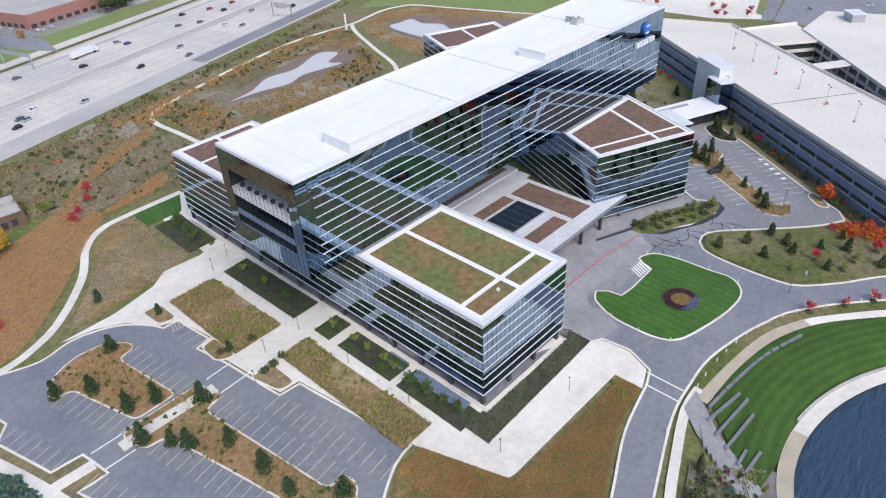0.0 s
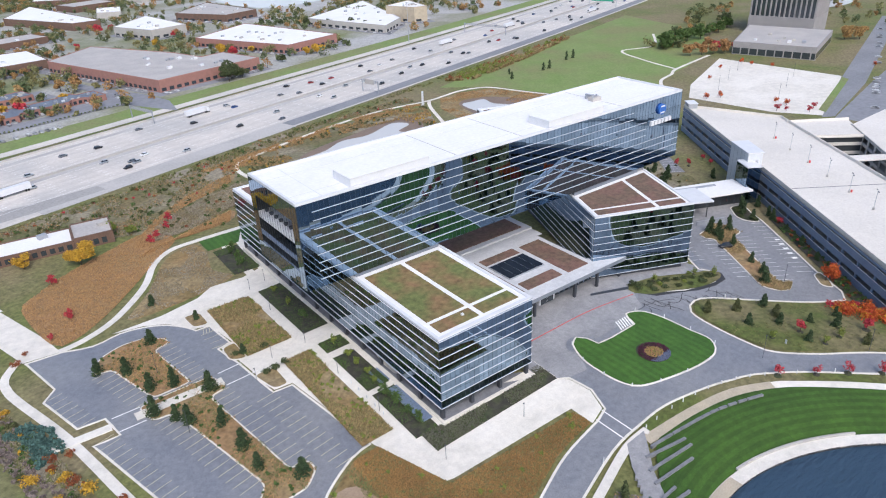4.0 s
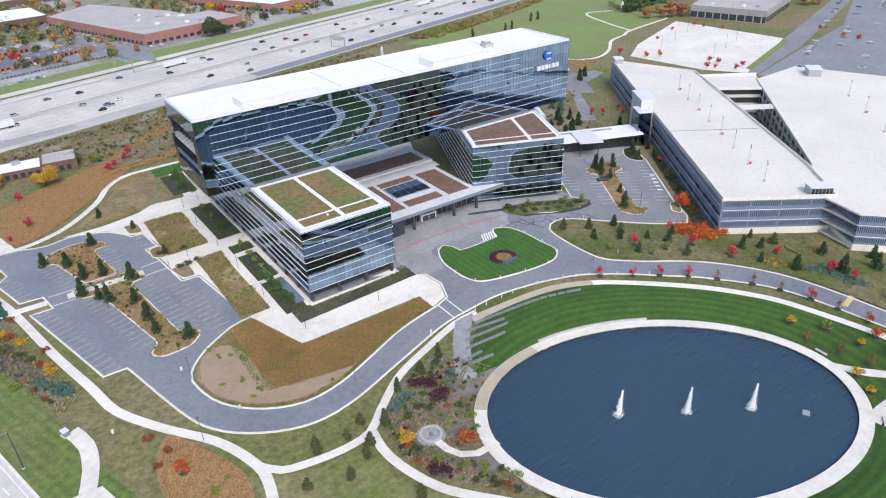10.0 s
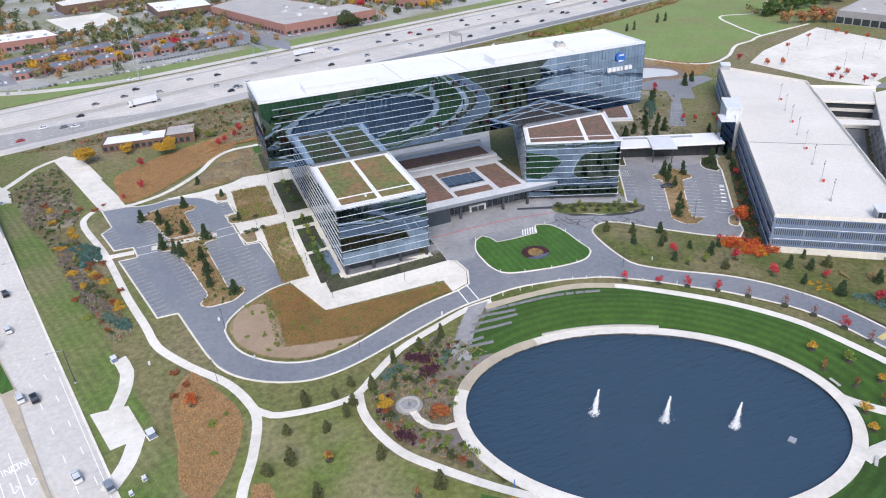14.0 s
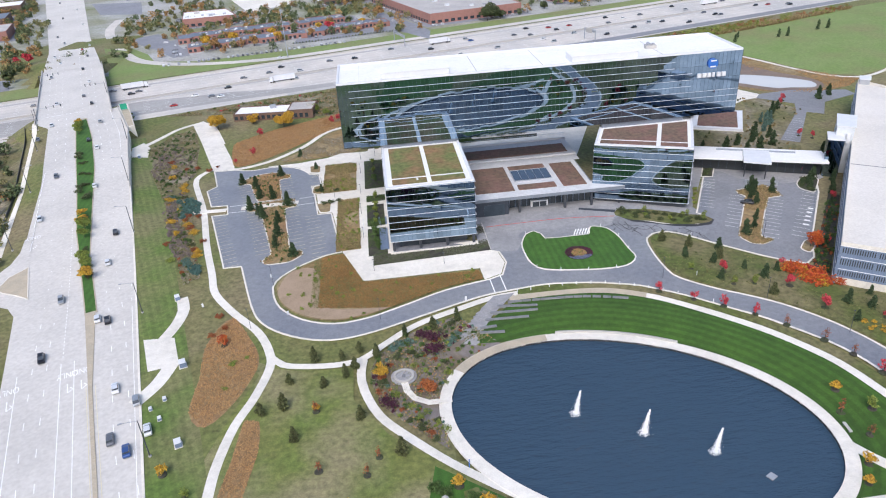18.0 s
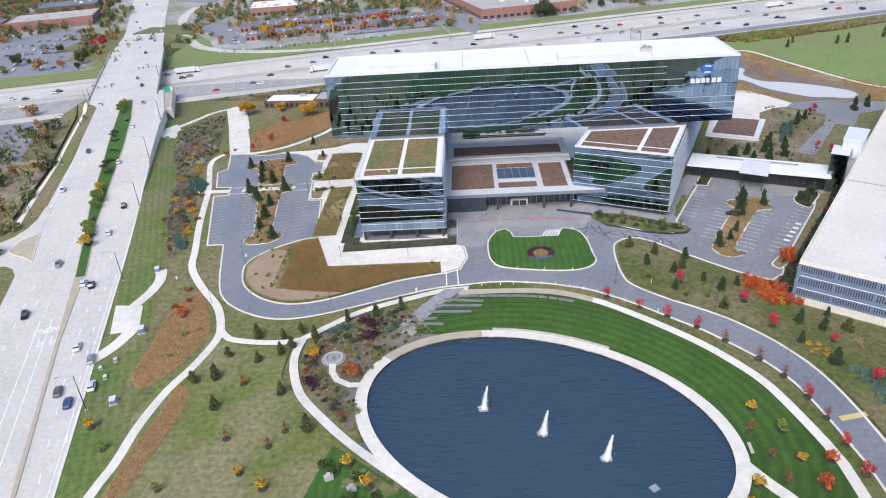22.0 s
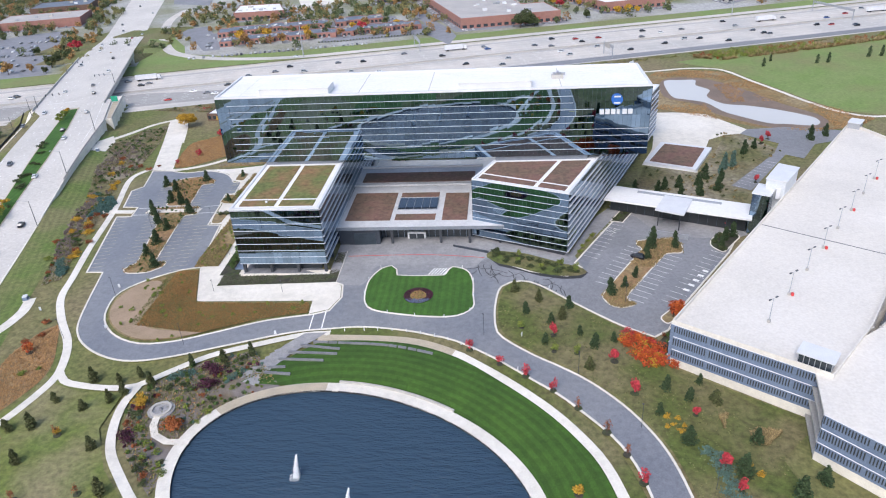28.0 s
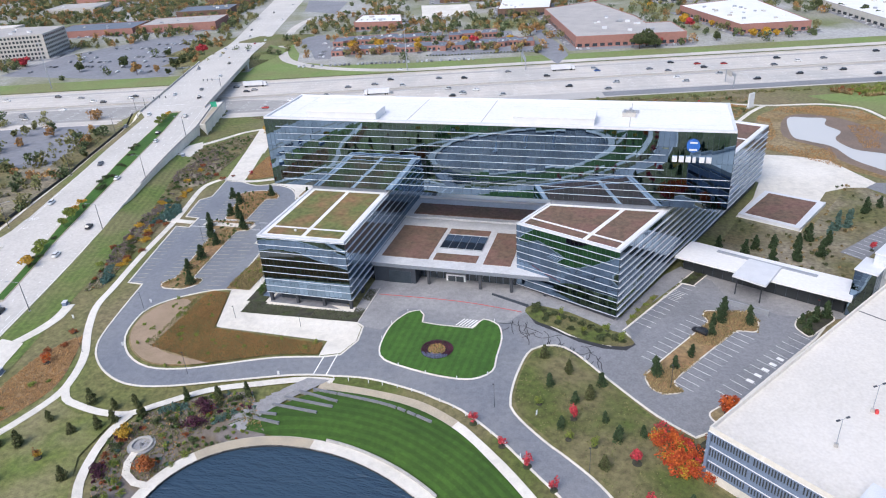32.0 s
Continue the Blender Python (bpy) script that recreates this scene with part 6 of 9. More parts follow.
lamp.matrix_basis = Matrix.Translation((*LAMPS[0], DK)) @ Matrix.Rotation(0.6, 4, "Z")


def street_lamp():
    e = empty("street_lamp", 0, 0, 0, "tall dark street lamp with one arm", "lamp", "arterial lamps")
    part("base", tubes(((0, 0, -0.3), (0, 0, 0.4), 0.4, 0.35), n=10), M_PRECAST, e)
    part("pole", tubes(((0, 0, 0.4), (0, 0, 11), 0.16, 0.09)), M_DARKMET, e)
    part("arm", tubes(((0, 0, 10.9), (-3.2, 0, 11.6), 0.06, 0.05)), M_GREYMET, e)
    part("head", boxes((-4.0, -3.1, -0.18, 0.18, 11.5, 11.7)), M_GREYMET, e)
    return e


SL = [arterial(s, right_edge(s) + p) for s, p in ((-75, 2.0), (-9, 2.0), (49.7, 0.6), (99, -0.35), (156, -0.35))]
slamp = street_lamp()
TA = Matrix.Rotation(math.atan2(AN[1], AN[0]), 4, "Z")
for s in SL[1:]:
    copy_thing(slamp, Matrix.Translation(s) @ TA)
for s in (58, 110, 167, 205):
    x, y, z = arterial(s, left_edge(s) - 4)
    copy_thing(slamp, Matrix.Translation((x, y, h(x, y))) @ TA @ Matrix.Rotation(math.pi, 4, "Z"))
slamp.matrix_basis = Matrix.Translation(SL[0]) @ TA


def signal_mast(s, p, reach, z):
    """A traffic signal pole with a long arm across the road."""
    x, y, _ = arterial(s, p)
    e = empty("traffic_signal", x, y, z, "dark traffic signal mast with a long arm at the bridge", "signal", "traffic signals")
    M = Matrix.Translation((x, y, z)) @ TA
    part("pole", tubes((M @ Vector((0, 0, -0.3)), M @ Vector((0, 0, 7.2)), 0.2, 0.13)), M_DARKMET, e)
    part("arm", tubes((M @ Vector((0, 0, 6.2)), M @ Vector((reach, 0, 6.9)), 0.12, 0.07)), M_GREYMET, e)
    for k in (0.45, 0.72, 0.98):
        part("signal_head", boxes((reach * k - 0.22, reach * k + 0.22, -0.25, 0.2, 5.9, 7.2), m=M), M_DARKMET, e)


signal_mast(222, -19.6, 14, 2.6)
signal_mast(262, 18.2, -11, 2.6)
signal_mast(310, -19.8, 12, 2.6)


def high_mast():
    e = empty("mast_lamp", 0, 0, 0, "tall grey high-mast lamp beside the highway", "lamp", "highway masts")
    part("pole", tubes(((0, 0, -0.5), (0, 0, 34), 0.4, 0.16)), M_GREYMET, e)
    part("crown", tubes(((0, 0, 33.4), (0, 0, 34.2), 1.1, 0.9), n=10), M_GREYMET, e)
    return e


mast = high_mast()
MASTS = [hw(-20, 103), hw(-280, 108), hw(320, 103), hw(-560, 100), hw(620, 103)]
for x, y in MASTS[1:]:
    copy_thing(mast, Matrix.Translation((x, y, -3.8)))
mast.matrix_basis = Matrix.Translation((*MASTS[0], -3.8))


def small_lamp(high, label, group):
    e = empty("path_lamp", 0, 0, 0, label, "lamp", group)
    part("pole", tubes(((0, 0, -0.2), (0, 0, high), 0.07, 0.05)), M_DARKMET, e)
    part("head", boxes((-0.35, 0.1, -0.13, 0.13, high, high + 0.12)), M_DARKMET, e)
    return e


pl = small_lamp(4.2, "slim dark path lamp on the plaza", "path lamps")
PATH_L = [(3.2, 40), (3.2, 15.5), (3.3, -4), (3.9, -24), (7, -47.5), (30, -48.5), (3.4, 57), (-7.4, 15), (10, 60), (-15, 8)]
for x, y in PATH_L[1:]:
    copy_thing(pl, Matrix.Translation((x, y, h(x, y) + 0.13)))
pl.matrix_basis = Matrix.Translation((*PATH_L[0], h(*PATH_L[0]) + 0.13))
dl = small_lamp(7.0, "slim dark drive lamp", "drive lamps")
DRIVE_L = [(94.5, -72), (119, -88), (131.5, -107), (136, -54.5), (8, -74.6), (-25.6, -49), (-36, 0), (-35, 30), (143.5, -125), (-30, -72)]
for x, y in DRIVE_L[1:]:
    copy_thing(dl, Matrix.Translation((x, y, h(x, y) + 0.1)))
dl.matrix_basis = Matrix.Translation((*DRIVE_L[0], h(*DRIVE_L[0]) + 0.1))


def bollard():
    e = empty("bollard", 0, 0, 0, "small white marker post beside the drive", "bollard", "white marker posts")
    part("post", tubes(((0, 0, -0.1), (0, 0, 0.9), 0.13, 0.11), n=8), M_WHITE, e)
    part("cap", tubes(((0, 0, 0.9), (0, 0, 0.96), 0.15, 0.08), n=8), M_WHITE, e)
    return e


bo = bollard()
BOL = [GREEN[k] for k in range(2, 44, 4)] + [offset(curve([(50, -68.3), (60, -68.1), (72.7, -69.6), (85, -73.6), (96, -80.2), (107, -88)], 5), -0.9)[k] for k in range(0, 14, 1)] + [(3.9, -10 - 4 * k) for k in range(5)]
for x, y in BOL[1:]:
    copy_thing(bo, Matrix.Translation((x, y, h(x, y) + 0.25)))
bo.matrix_basis = Matrix.Translation((*BOL[0], h(*BOL[0]) + 0.25))
for i, (x, y, a) in enumerate(((-26.8, -44, 0.3), (-19.5, -67, 0.6), (34, -70.2, 0.3), (-46.6, -57, 0.3), (105, -72.5, 1.2), (114, -48, 0.9))):
    s = empty("notice_sign", x, y, h(x, y), "small white notice board on a post beside the drive", "sign", "notice boards")
    part("post", tubes(((x, y, h(x, y)), (x, y, h(x, y) + 0.6), 0.08, 0.08)), M_GREYMET, s)
    part("board", boxes((-0.3, 0.3, -0.06, 0.06, 0.25, 1.5), m=Matrix.Translation((x, y, h(x, y))) @ Matrix.Rotation(a, 4, "Z")), M_WHITE, s)
mono = empty("entrance_sign", 179, 206, -3.7, "tall white sign slab beside the highway path", "sign")
part("slab", boxes((-2.2, 2.2, -0.5, 0.5, -0.3, 8.0), m=Matrix.Translation((179.5, 205, -3.7)) @ Matrix.Rotation(0.9, 4, "Z")), M_WHITE, mono)
part("foot", boxes((-2.6, 2.6, -0.9, 0.9, -0.3, 0.5), m=Matrix.Translation((179.5, 205, -3.7)) @ Matrix.Rotation(0.9, 4, "Z")), M_PRECAST, mono)
# service boxes by the road
for x, y, s in ((-55.8, -50.4, 1.5), (-46.6, -86, 1.8), (-41.1, -117, 1.6), (-48.3, -99.7, 0.9), (-47.8, -107.1, 0.9), (-51, -103, 0.8), (-103, 84, 1.5)):
    b = empty("utility_cabinet", x, y, h(x, y), "grey-green utility cabinet with pale lid on the verge", "cabinet", "utility cabinets")
    T = Matrix.Translation((x, y, h(x, y))) @ Matrix.Rotation(1.9, 4, "Z")
    part("pad", boxes((-s * 0.75, s * 0.75, -s * 0.6, s * 0.6, -0.2, 0.15), m=T), M_CONC, b)
    part("body", boxes((-s * 0.6, s * 0.6, -s * 0.45, s * 0.45, 0.15, s * 0.9), m=T), M_LOUVRE, b)
    part("lid", boxes((-s * 0.64, s * 0.64, -s * 0.5, s * 0.5, s * 0.9, s * 0.9 + 0.12), m=T), M_WHITE, b)


# ---- trees and shrubs ----
rng = np.random.default_rng(7)


def leaf_mesh(name, centres, size, flat=0.0):
    """Many small folded leaf sprays, one at each centre."""
    n = len(centres)
    a = rng.normal(size=(n, 3))
    a[:, 2] *= 1 - flat
    a /= np.linalg.norm(a, axis=1)[:, None]
    b = np.cross(a, rng.normal(size=(n, 3)))
    b /= np.linalg.norm(b, axis=1)[:, None]
    c = np.cross(a, b)
    s = (size * rng.uniform(0.6, 1.3, n))[:, None]
    v = np.stack([centres - a * s, centres + b * s * 0.7 + c * s * 0.25, centres + a * s, centres - b * s * 0.7 + c * s * 0.25], 1).reshape(-1, 3)
    me = bpy.data.meshes.new(name)
    me.from_pydata([tuple(p) for p in v.tolist()], [], [(4 * i, 4 * i + 1, 4 * i + 2, 4 * i + 3) for i in range(n)])
    me.update()
    return me


def round_crown(n, high, wide, base):
    """Places for leaves in an uneven crown of several lobes."""
    lobes = [(rng.uniform(-0.45, 0.45), rng.uniform(-0.45, 0.45), rng.uniform(0.15, 0.85), rng.uniform(0.3, 0.5)) for _ in range(9)]
    out = []
    for i in range(n):
        x, y, z, r = lobes[i % 9]
        d = rng.normal(size=3)
        d *= r * rng.uniform(0.55, 1.0) / np.linalg.norm(d)
        out.append(((x + d[0]) * wide, (y + d[1]) * wide, base + (z * 0.85 + d[2] * 0.5) * (high - base)))
    return np.array(out)


RINGED = ("red maples", "bare trees", "yellow trees", "lime trees", "orange trees", "crimson trees")


def broadleaf(material, label, category="tree", high=5.0, wide=2.2, n=300, leaf=0.28, name="young_tree", group=""):
    e = empty(name, 0, 0, 0, label, category, group)
    if group in RINGED:
        part("mulch_ring", tubes(((0, 0, -0.05), (0, 0, 0.19), 1.0, 0.9), n=14), M_MULCH, e, "dark mulch ring")
    base = 0.28 * high
    stem = part("trunk", tubes(((0, 0, -0.3), (0.05, 0.03, base), 0.03 * high, 0.02 * high), ((0.05, 0.03, base), (0, 0.05, high * 0.8), 0.02 * high, 0.006 * high), n=7), M_BARK, e)
    for k in range(3):
        a = k * 2.1 + 0.3
        part("limb", tubes(((0.03, 0.03, base * (1 + 0.18 * k)), (math.cos(a) * wide * 0.4, math.sin(a) * wide * 0.4, base * (1 + 0.18 * k) + high * 0.28), 0.012 * high, 0.004 * high), n=5), M_BARK, stem)
    put("crown", leaf_mesh("crown", round_crown(n, high, wide, base * 0.9), leaf), material, e)
    return e


def conifer(material, label, high=5.0, wide=1.5, n=420, leaf=0.34, name="fir_tree", group=""):
    e = empty(name, 0, 0, 0, label, "tree", group)
    part("trunk", tubes(((0, 0, -0.3), (0, 0, high * 0.92), 0.025 * high, 0.004 * high), n=7), M_BARK, e)
    lobes = []
    for k in range(16):
        z = 0.06 + 0.86 * k / 15
        a, o = rng.uniform(0, math.tau), rng.uniform(0.1, 0.5) * wide * (1 - z) ** 0.8
        lobes.append((o * math.cos(a), o * math.sin(a), z * high, wide * (0.5 * (1 - z) ** 0.75 + 0.13) * rng.uniform(0.8, 1.25)))
    out = []
    for i in range(int(n * 2.4)):
        x, y, z, r = lobes[int(16 * rng.uniform(0, 1) ** 1.35)]
        d = rng.normal(size=3)
        d *= r * rng.uniform(0.5, 1.05) / np.linalg.norm(d)
        out.append((x + d[0], y + d[1], max(0.1, z + d[2])))
    put("crown", leaf_mesh("crown", np.array(out), leaf * 0.75, 0.3), material, e)
    return e


def shrub(material, label, high=1.0, wide=1.2, n=150, leaf=0.2, group=""):
    e = empty("shrub", 0, 0, 0, label, "shrub", group)
    part("stem", tubes(((0, 0, -0.2), (0, 0, high * 0.6), 0.06, 0.03), n=5), M_BARK, e)
    put("foliage", leaf_mesh("foliage", round_crown(n, high, wide, 0.05), leaf), material, e)
    return e


def plant(proto, spots, lo=0.85, hi=1.2, up=0.1):
    """Copies of a plant at the given spots, each with its own size and turn."""
    for i, (x, y) in enumerate(spots):
        k = random.uniform(lo, hi)
        m = Matrix.Translation((x, y, h(x, y) + up)) @ Matrix.Rotation(random.uniform(0, 6.3), 4, "Z") @ Matrix.Diagonal((k * random.uniform(0.9, 1.1), k, k * random.uniform(0.9, 1.15), 1))
        if i:
            copy_thing(proto, m)
    x, y = spots[0]
    proto.matrix_basis = Matrix.Translation((x, y, h(x, y) + up))


plant(conifer(M_FIR, "dark green fir on a parking island", 5.0, 2.0, group="car park firs"), [(-48.1, 41.8), (-41.6, 36.5), (-38.5, 24.5), (-33, 21.5), (-31.9, 47), (-26, 13), (-40.9, 12.5), (-34.9, 3.5), (-28.5, -2.2), (-27.6, -13.4), (-20.5, -30.8), (-37, 7), (-27.5, -22)], 0.9, 1.35, 0.2)
plant(conifer(M_FIR, "small dark fir on the plaza edge", 3.0, 1.3, 260, group="plaza firs"), [(-16.7, 51.5), (-25, 70.3), (-12.9, 22.5)], up=0.2)
plant(shrub(M_DK_L, "rounded dark green shrub beside the plaza", 1.3, 1.8, 200, 0.22, "plaza shrubs"), [(-7, 22), (-5.5, 10.3), (-11.2, 9.6), (-14.5, 24), (-8.5, 9.8), (97.3, -25.8), (121.5, -36.5), (174, -14), (171.5, -17), (176.5, -12.5), (172.6, -22.5)], 0.9, 1.3, 0.2)
plant(broadleaf(M_LIME_L, "slender young tree with lime leaves in the dark bed", high=3.6, wide=1.7, n=240, leaf=0.24, group="bed trees"), [(8.6, 49.1), (8.9, 38.5), (9, 8.5), (8.9, 0), (8.6, -5), (8.9, -10.4), (8.5, -14.2)], 0.85, 1.15, 0.2)
plant(broadleaf(M_GRN_L, "young tree with fresh green leaves beside the wing", high=3.9, wide=2.0, n=300, leaf=0.26, group="bed trees"), [(8.0, -20.5), (8.7, -25), (8.6, -29.5), (8.9, -34.2), (9, 28), (8, 76), (9, 82), (9, 88)], 0.85, 1.2, 0.2)
plant(broadleaf(M_RED_L, "young maple with bright red leaves along the drive", high=4.2, wide=1.7, n=190, leaf=0.24, group="red maples"), [(90.7, -78.5), (98.9, -84.3), (105.6, -89), (112.2, -94.4), (129.2, -123.4), (130.3, -139), (130.5, -147.5)], 0.85, 1.1)
plant(broadleaf(M_RUST_L, "thin young tree with sparse rust leaves along the drive", high=4.2, wide=1.3, n=60, leaf=0.2, group="bare trees"), [(117.8, -100.6), (123.5, -108.6), (127, -115.4), (130.2, -130.6), (113, -132.4), (114.6, -140.4), (115, -147.6), (-7.7, -130.7), (3, -133.4), (5.8, -128.4), (-9.2, -110.8)], 0.85, 1.1)
plant(broadleaf(M_YEL_L, "young tree with golden yellow leaves on the lawn", high=3.3, wide=1.9, n=230, leaf=0.24, group="yellow trees"), [(115.5, -126), (119.6, -142.5), (109.5, -147.7), (106, -152.5), (-9.0, -110.8), (-1.4, -141.5), (4.9, -146), (-42.6, -126), (22.5, -139.5), (28, -146)], 0.8, 1.25)
plant(broadleaf(M_LIME_L, "young tree with yellow-green leaves on the lawn", high=3.8, wide=2.0, n=220, leaf=0.24, group="lime trees"), [(119.3, -133.9), (105, -68.6), (119.4, -79.9), (113.4, -79.2), (145.4, -136.8), (-18.1, -146), (-36.2, -133.7), (118.8, -33.4), (105, -28.2), (123, -37.6), (16, -118)], 0.7, 1.0)
plant(broadleaf(M_ORG_L, "young tree with orange leaves", high=3.8, wide=2.0, n=240, leaf=0.26, group="orange trees"), [(125.4, -143.3), (121, -150.5), (117, -158), (-36.6, -78.8)], 0.85, 1.15)
plant(broadleaf(M_RED_L, "crimson leaved tree on the lawn by the garage", high=4.8, wide=1.7, n=300, leaf=0.26, group="crimson trees"), [(113.7, -71.9), (128.8, -82.9), (131.9, -95.5), (144.7, -102.7), (148.4, -125.3), (147, -119), (178.5, -6), (205, 30), (201, 34), (217, 78), (222, 84)], 0.7, 1.2)
plant(broadleaf(M_ORG_L, "tall maple with orange red leaves at the garage corner", high=7.0, wide=3.6, n=650, leaf=0.32, name="maple_tree", group="garage maples"), [(148.3, -61.6), (149.4, -63)], 0.7, 0.85)
plant(conifer(M_FIR, "young dark fir on the lawn by the garage", 4.0, 1.6, 300, group="lawn firs"), [(106.4, -60.5), (113.5, -65.9), (111.3, -75.6), (121, -70.7), (124.5, -76.7), (119.2, -57.6), (139.8, -93.7), (144.6, -97.3), (136.5, -102.7), (148.5, -90.8), (129.9, -73.7)], 0.7, 1.1)
plant(conifer(M_FIR, "broad dark spruce by the garage", 4.8, 2.2, 480, group="garage spruces"), [(141.3, -111.5), (155.8, -111.4), (166, -122), (150, -121), (160, -126)], 0.8, 1.2)
plant(conifer(M_OLIVEFIR, "olive green juniper on the lawn", 4.0, 1.7, 300, group="junipers"), [(103.4, -49.1), (110.5, -54.1), (122, -86.1), (116.8, -63), (150.5, -98), (-22.8, -109.6), (-17.3, -108.3), (-13.8, -120.1), (-10.5, -90.6), (-3, -91), (1.8, -88.6), (-7.6, -101.5), (-2, -98.4), (0.5, -95.6), (6.4, -92.3), (1.8, -114.8), (22.8, -82), (-16.5, -99), (11, -128)], 0.75, 1.15)
plant(conifer(M_DK_L, "slim dark conifer in the pond garden", 4.4, 1.2, 300, group="garden conifers"), [(14.6, -84.2), (22.8, -82.4), (6.4, -92), (30, -79.5)], 0.8, 1.1)
plant(conifer(M_FIR, "tall dark fir in the visitors' car park", 6.4, 2.1, 460, group="visitor firs"), [(150.2, -21.5), (150.6, -18), (146.8, -29.5), (141.4, -40), (137, -46.5), (132.2, -50), (157.3, -21), (147.5, -24.5)], 0.6, 1.1, 0.2)
GARW = [gp(12 + 11 * k, -3.2) for k in range(6)]
plant(conifer(M_FIR, "dark fir against the garage wall", 4.6, 1.6, 360, group="wall firs"), GARW[1:] + [gp(105, -5), gp(112, -9)], 0.7, 1.1)
plant(broadleaf(M_RED_L, "crimson shrub against the garage wall", high=3.4, wide=1.8, n=220, leaf=0.25, group="wall shrubs"), [gp(24, -3), gp(46, -3.4), gp(62, -3), gp(128, -4), gp(135, -5)], 0.7, 1.1)
plant(conifer(M_BLUEFIR, "blue spruce in the garden behind the link", 5.2, 1.6, 420, group="blue spruces"), [(190, 44), (193, 49), (197, 52), (195, 56), (200, 60)], 0.9, 1.3)
plant(conifer(M_FIR, "dark fir in the garden behind the link", 5.0, 1.8, 380, group="garden firs"), [(152, 26), (160, 22), (168, 18), (176, 22), (184, 26), (182, 38), (170, 30), (164, 28), (178, 32), (188, 36), (206, 66), (212, 72), (240, 82), (248, 86)], 0.95, 1.4)
plant(broadleaf(M_RUSTRED, "round rust red tree in the pond garden", high=4.0, wide=3.7, n=800, leaf=0.28, group="garden trees"), [(18.8, -107.4)])
plant(broadleaf(M_YEL_L, "round golden tree in the pond garden", high=3.8, wide=3.0, n=520, leaf=0.28, group="garden trees"), [(7.5, -99.6)])
plant(shrub(M_PUR_L, "dark purple shrub in the pond garden", 1.5, 2.3, 260, 0.22, "purple shrubs"), [(19.1, -84.8), (21.0, -85.8), (22.6, -87), (21.2, -92.5), (23.2, -91.6), (8, -110.5), (9.6, -112)], 0.95, 1.35)
plant(shrub(M_BLUEFIR, "spreading low blue juniper shrub", 0.8, 2.8, 260, 0.24, "blue junipers"), [(11.3, -88.9), (13.4, -87.8), (15.2, -86.8), (26.8, -89), (28.5, -87.2), (29.8, -85.4), (144.5, -114.2), (146.8, -115.4), (145.6, -117.6), (147.8, -119), (146, -121), (147.4, -123.4), (145.8, -125.6), (147.6, -128), (-59, -25), (-57.5, -28), (-72, 27), (-69.5, 21), (-68, 15), (-76, 33)], 0.75, 1.2)
plant(shrub(M_DK_L, "dark green shrub in the pond garden", 1.7, 2.1, 240, 0.22, "garden shrubs"), [(15.7, -92.2), (17.4, -94), (24.8, -84.4), (27.6, -81.4), (13.2, -118), (16.6, -121), (11.6, -93.6), (24.8, -97), (20, -118), (19, -125), (7.6, -104)], 0.6, 1.1)
plant(shrub(M_LIME_L, "yellow-green shrub in the pond garden", 1.3, 1.9, 160, 0.2, "lime shrubs"), [(24.8, -100.9), (18, -115.1), (16.3, -97.4), (10.4, -108), (23.6, -104.6), (28.6, -92.2), (21.8, -121.4), (14.6, -113)], 0.6, 1.1)
plant(shrub(M_RUST_L, "rust red shrub in the pond garden", 1.2, 1.9, 160, 0.2, "red shrubs"), [(7.4, -101), (6.6, -106.5), (9.8, -96.2), (12, -113.6), (22.6, -88), (21.6, -95.8), (30, -84.8), (18, -122.5)], 0.6, 1.1)
plant(shrub(M_GRN_L, "green shrub beside the lawn wall", 1.6, 2.6, 300, 0.25, "lawn shrubs"), [(19.8, -141.5), (25.5, -143.5), (30, -149), (17.6, -140), (24, -150)], 0.8, 1.2)
plant(shrub(M_YEL_L, "golden shrub on the road verge", 1.8, 2.2, 240, 0.24, "verge shrubs"), [(-77.1, 29.9), (-70.9, 7.4), (-60.2, -2.9), (-66, -4), (-55.6, -20), (-74, 42), (-81, 55), (-84, 70), (-63.5, 3)], 0.7, 1.2)
plant(shrub(M_RUST_L, "russet shrub beside the footpath", 1.5, 1.8, 200, 0.22, "russet shrubs"), [(-40.3, -63.8), (-37.8, -70.5), (-61, 11), (-68, -12), (-58, -34), (-41, -74), (-66, 62), (-63, 66), (-72, 66), (-55, -12)], 0.7, 1.2)
plant(shrub(M_LIME_L, "yellow-green shrub in the rust prairie", 1.3, 1.7, 180, 0.22, "prairie shrubs"), [(-32.6, -88), (-33.4, -98.6), (-29, -86), (7, -60), (12, -62), (-14, -46), (0, -58), (36, -58), (-17, -44), (-20, -56)], 0.6, 1.0)
plant(broadleaf(M_YEL_L, "large round tree with deep yellow leaves", high=8.5, wide=7.4, n=2200, leaf=0.4, name="tree", group="yellow shade trees"), [(-37, 117.8), (-72.6, 125)], 1.0, 1.05)
plant(broadleaf(M_YEL_L, "small bright yellow tree before the brick building", high=6.0, wide=4.6, n=900, leaf=0.36, name="tree", group="yellow shade trees"), [(-54.5, 128.5)], 1.0, 1.0)
plant(broadleaf(M_LIME_L, "round tree with yellow-green leaves beside the brick building", high=5.5, wide=4.4, n=500, leaf=0.4, name="tree", group="shade trees"), [(-20.9, 140), (-15, 133)], 0.7, 1.0)
plant(broadleaf(M_RED_L, "small crimson tree in the meadow", high=3.8, wide=2.2, n=260, leaf=0.28, group="meadow trees"), [(-48.6, 79.2), (-48.7, 108), (-55.5, 69.8), (-8, 122), (-3, 128), (0, 135), (-12, 118)], 0.6, 1.1)
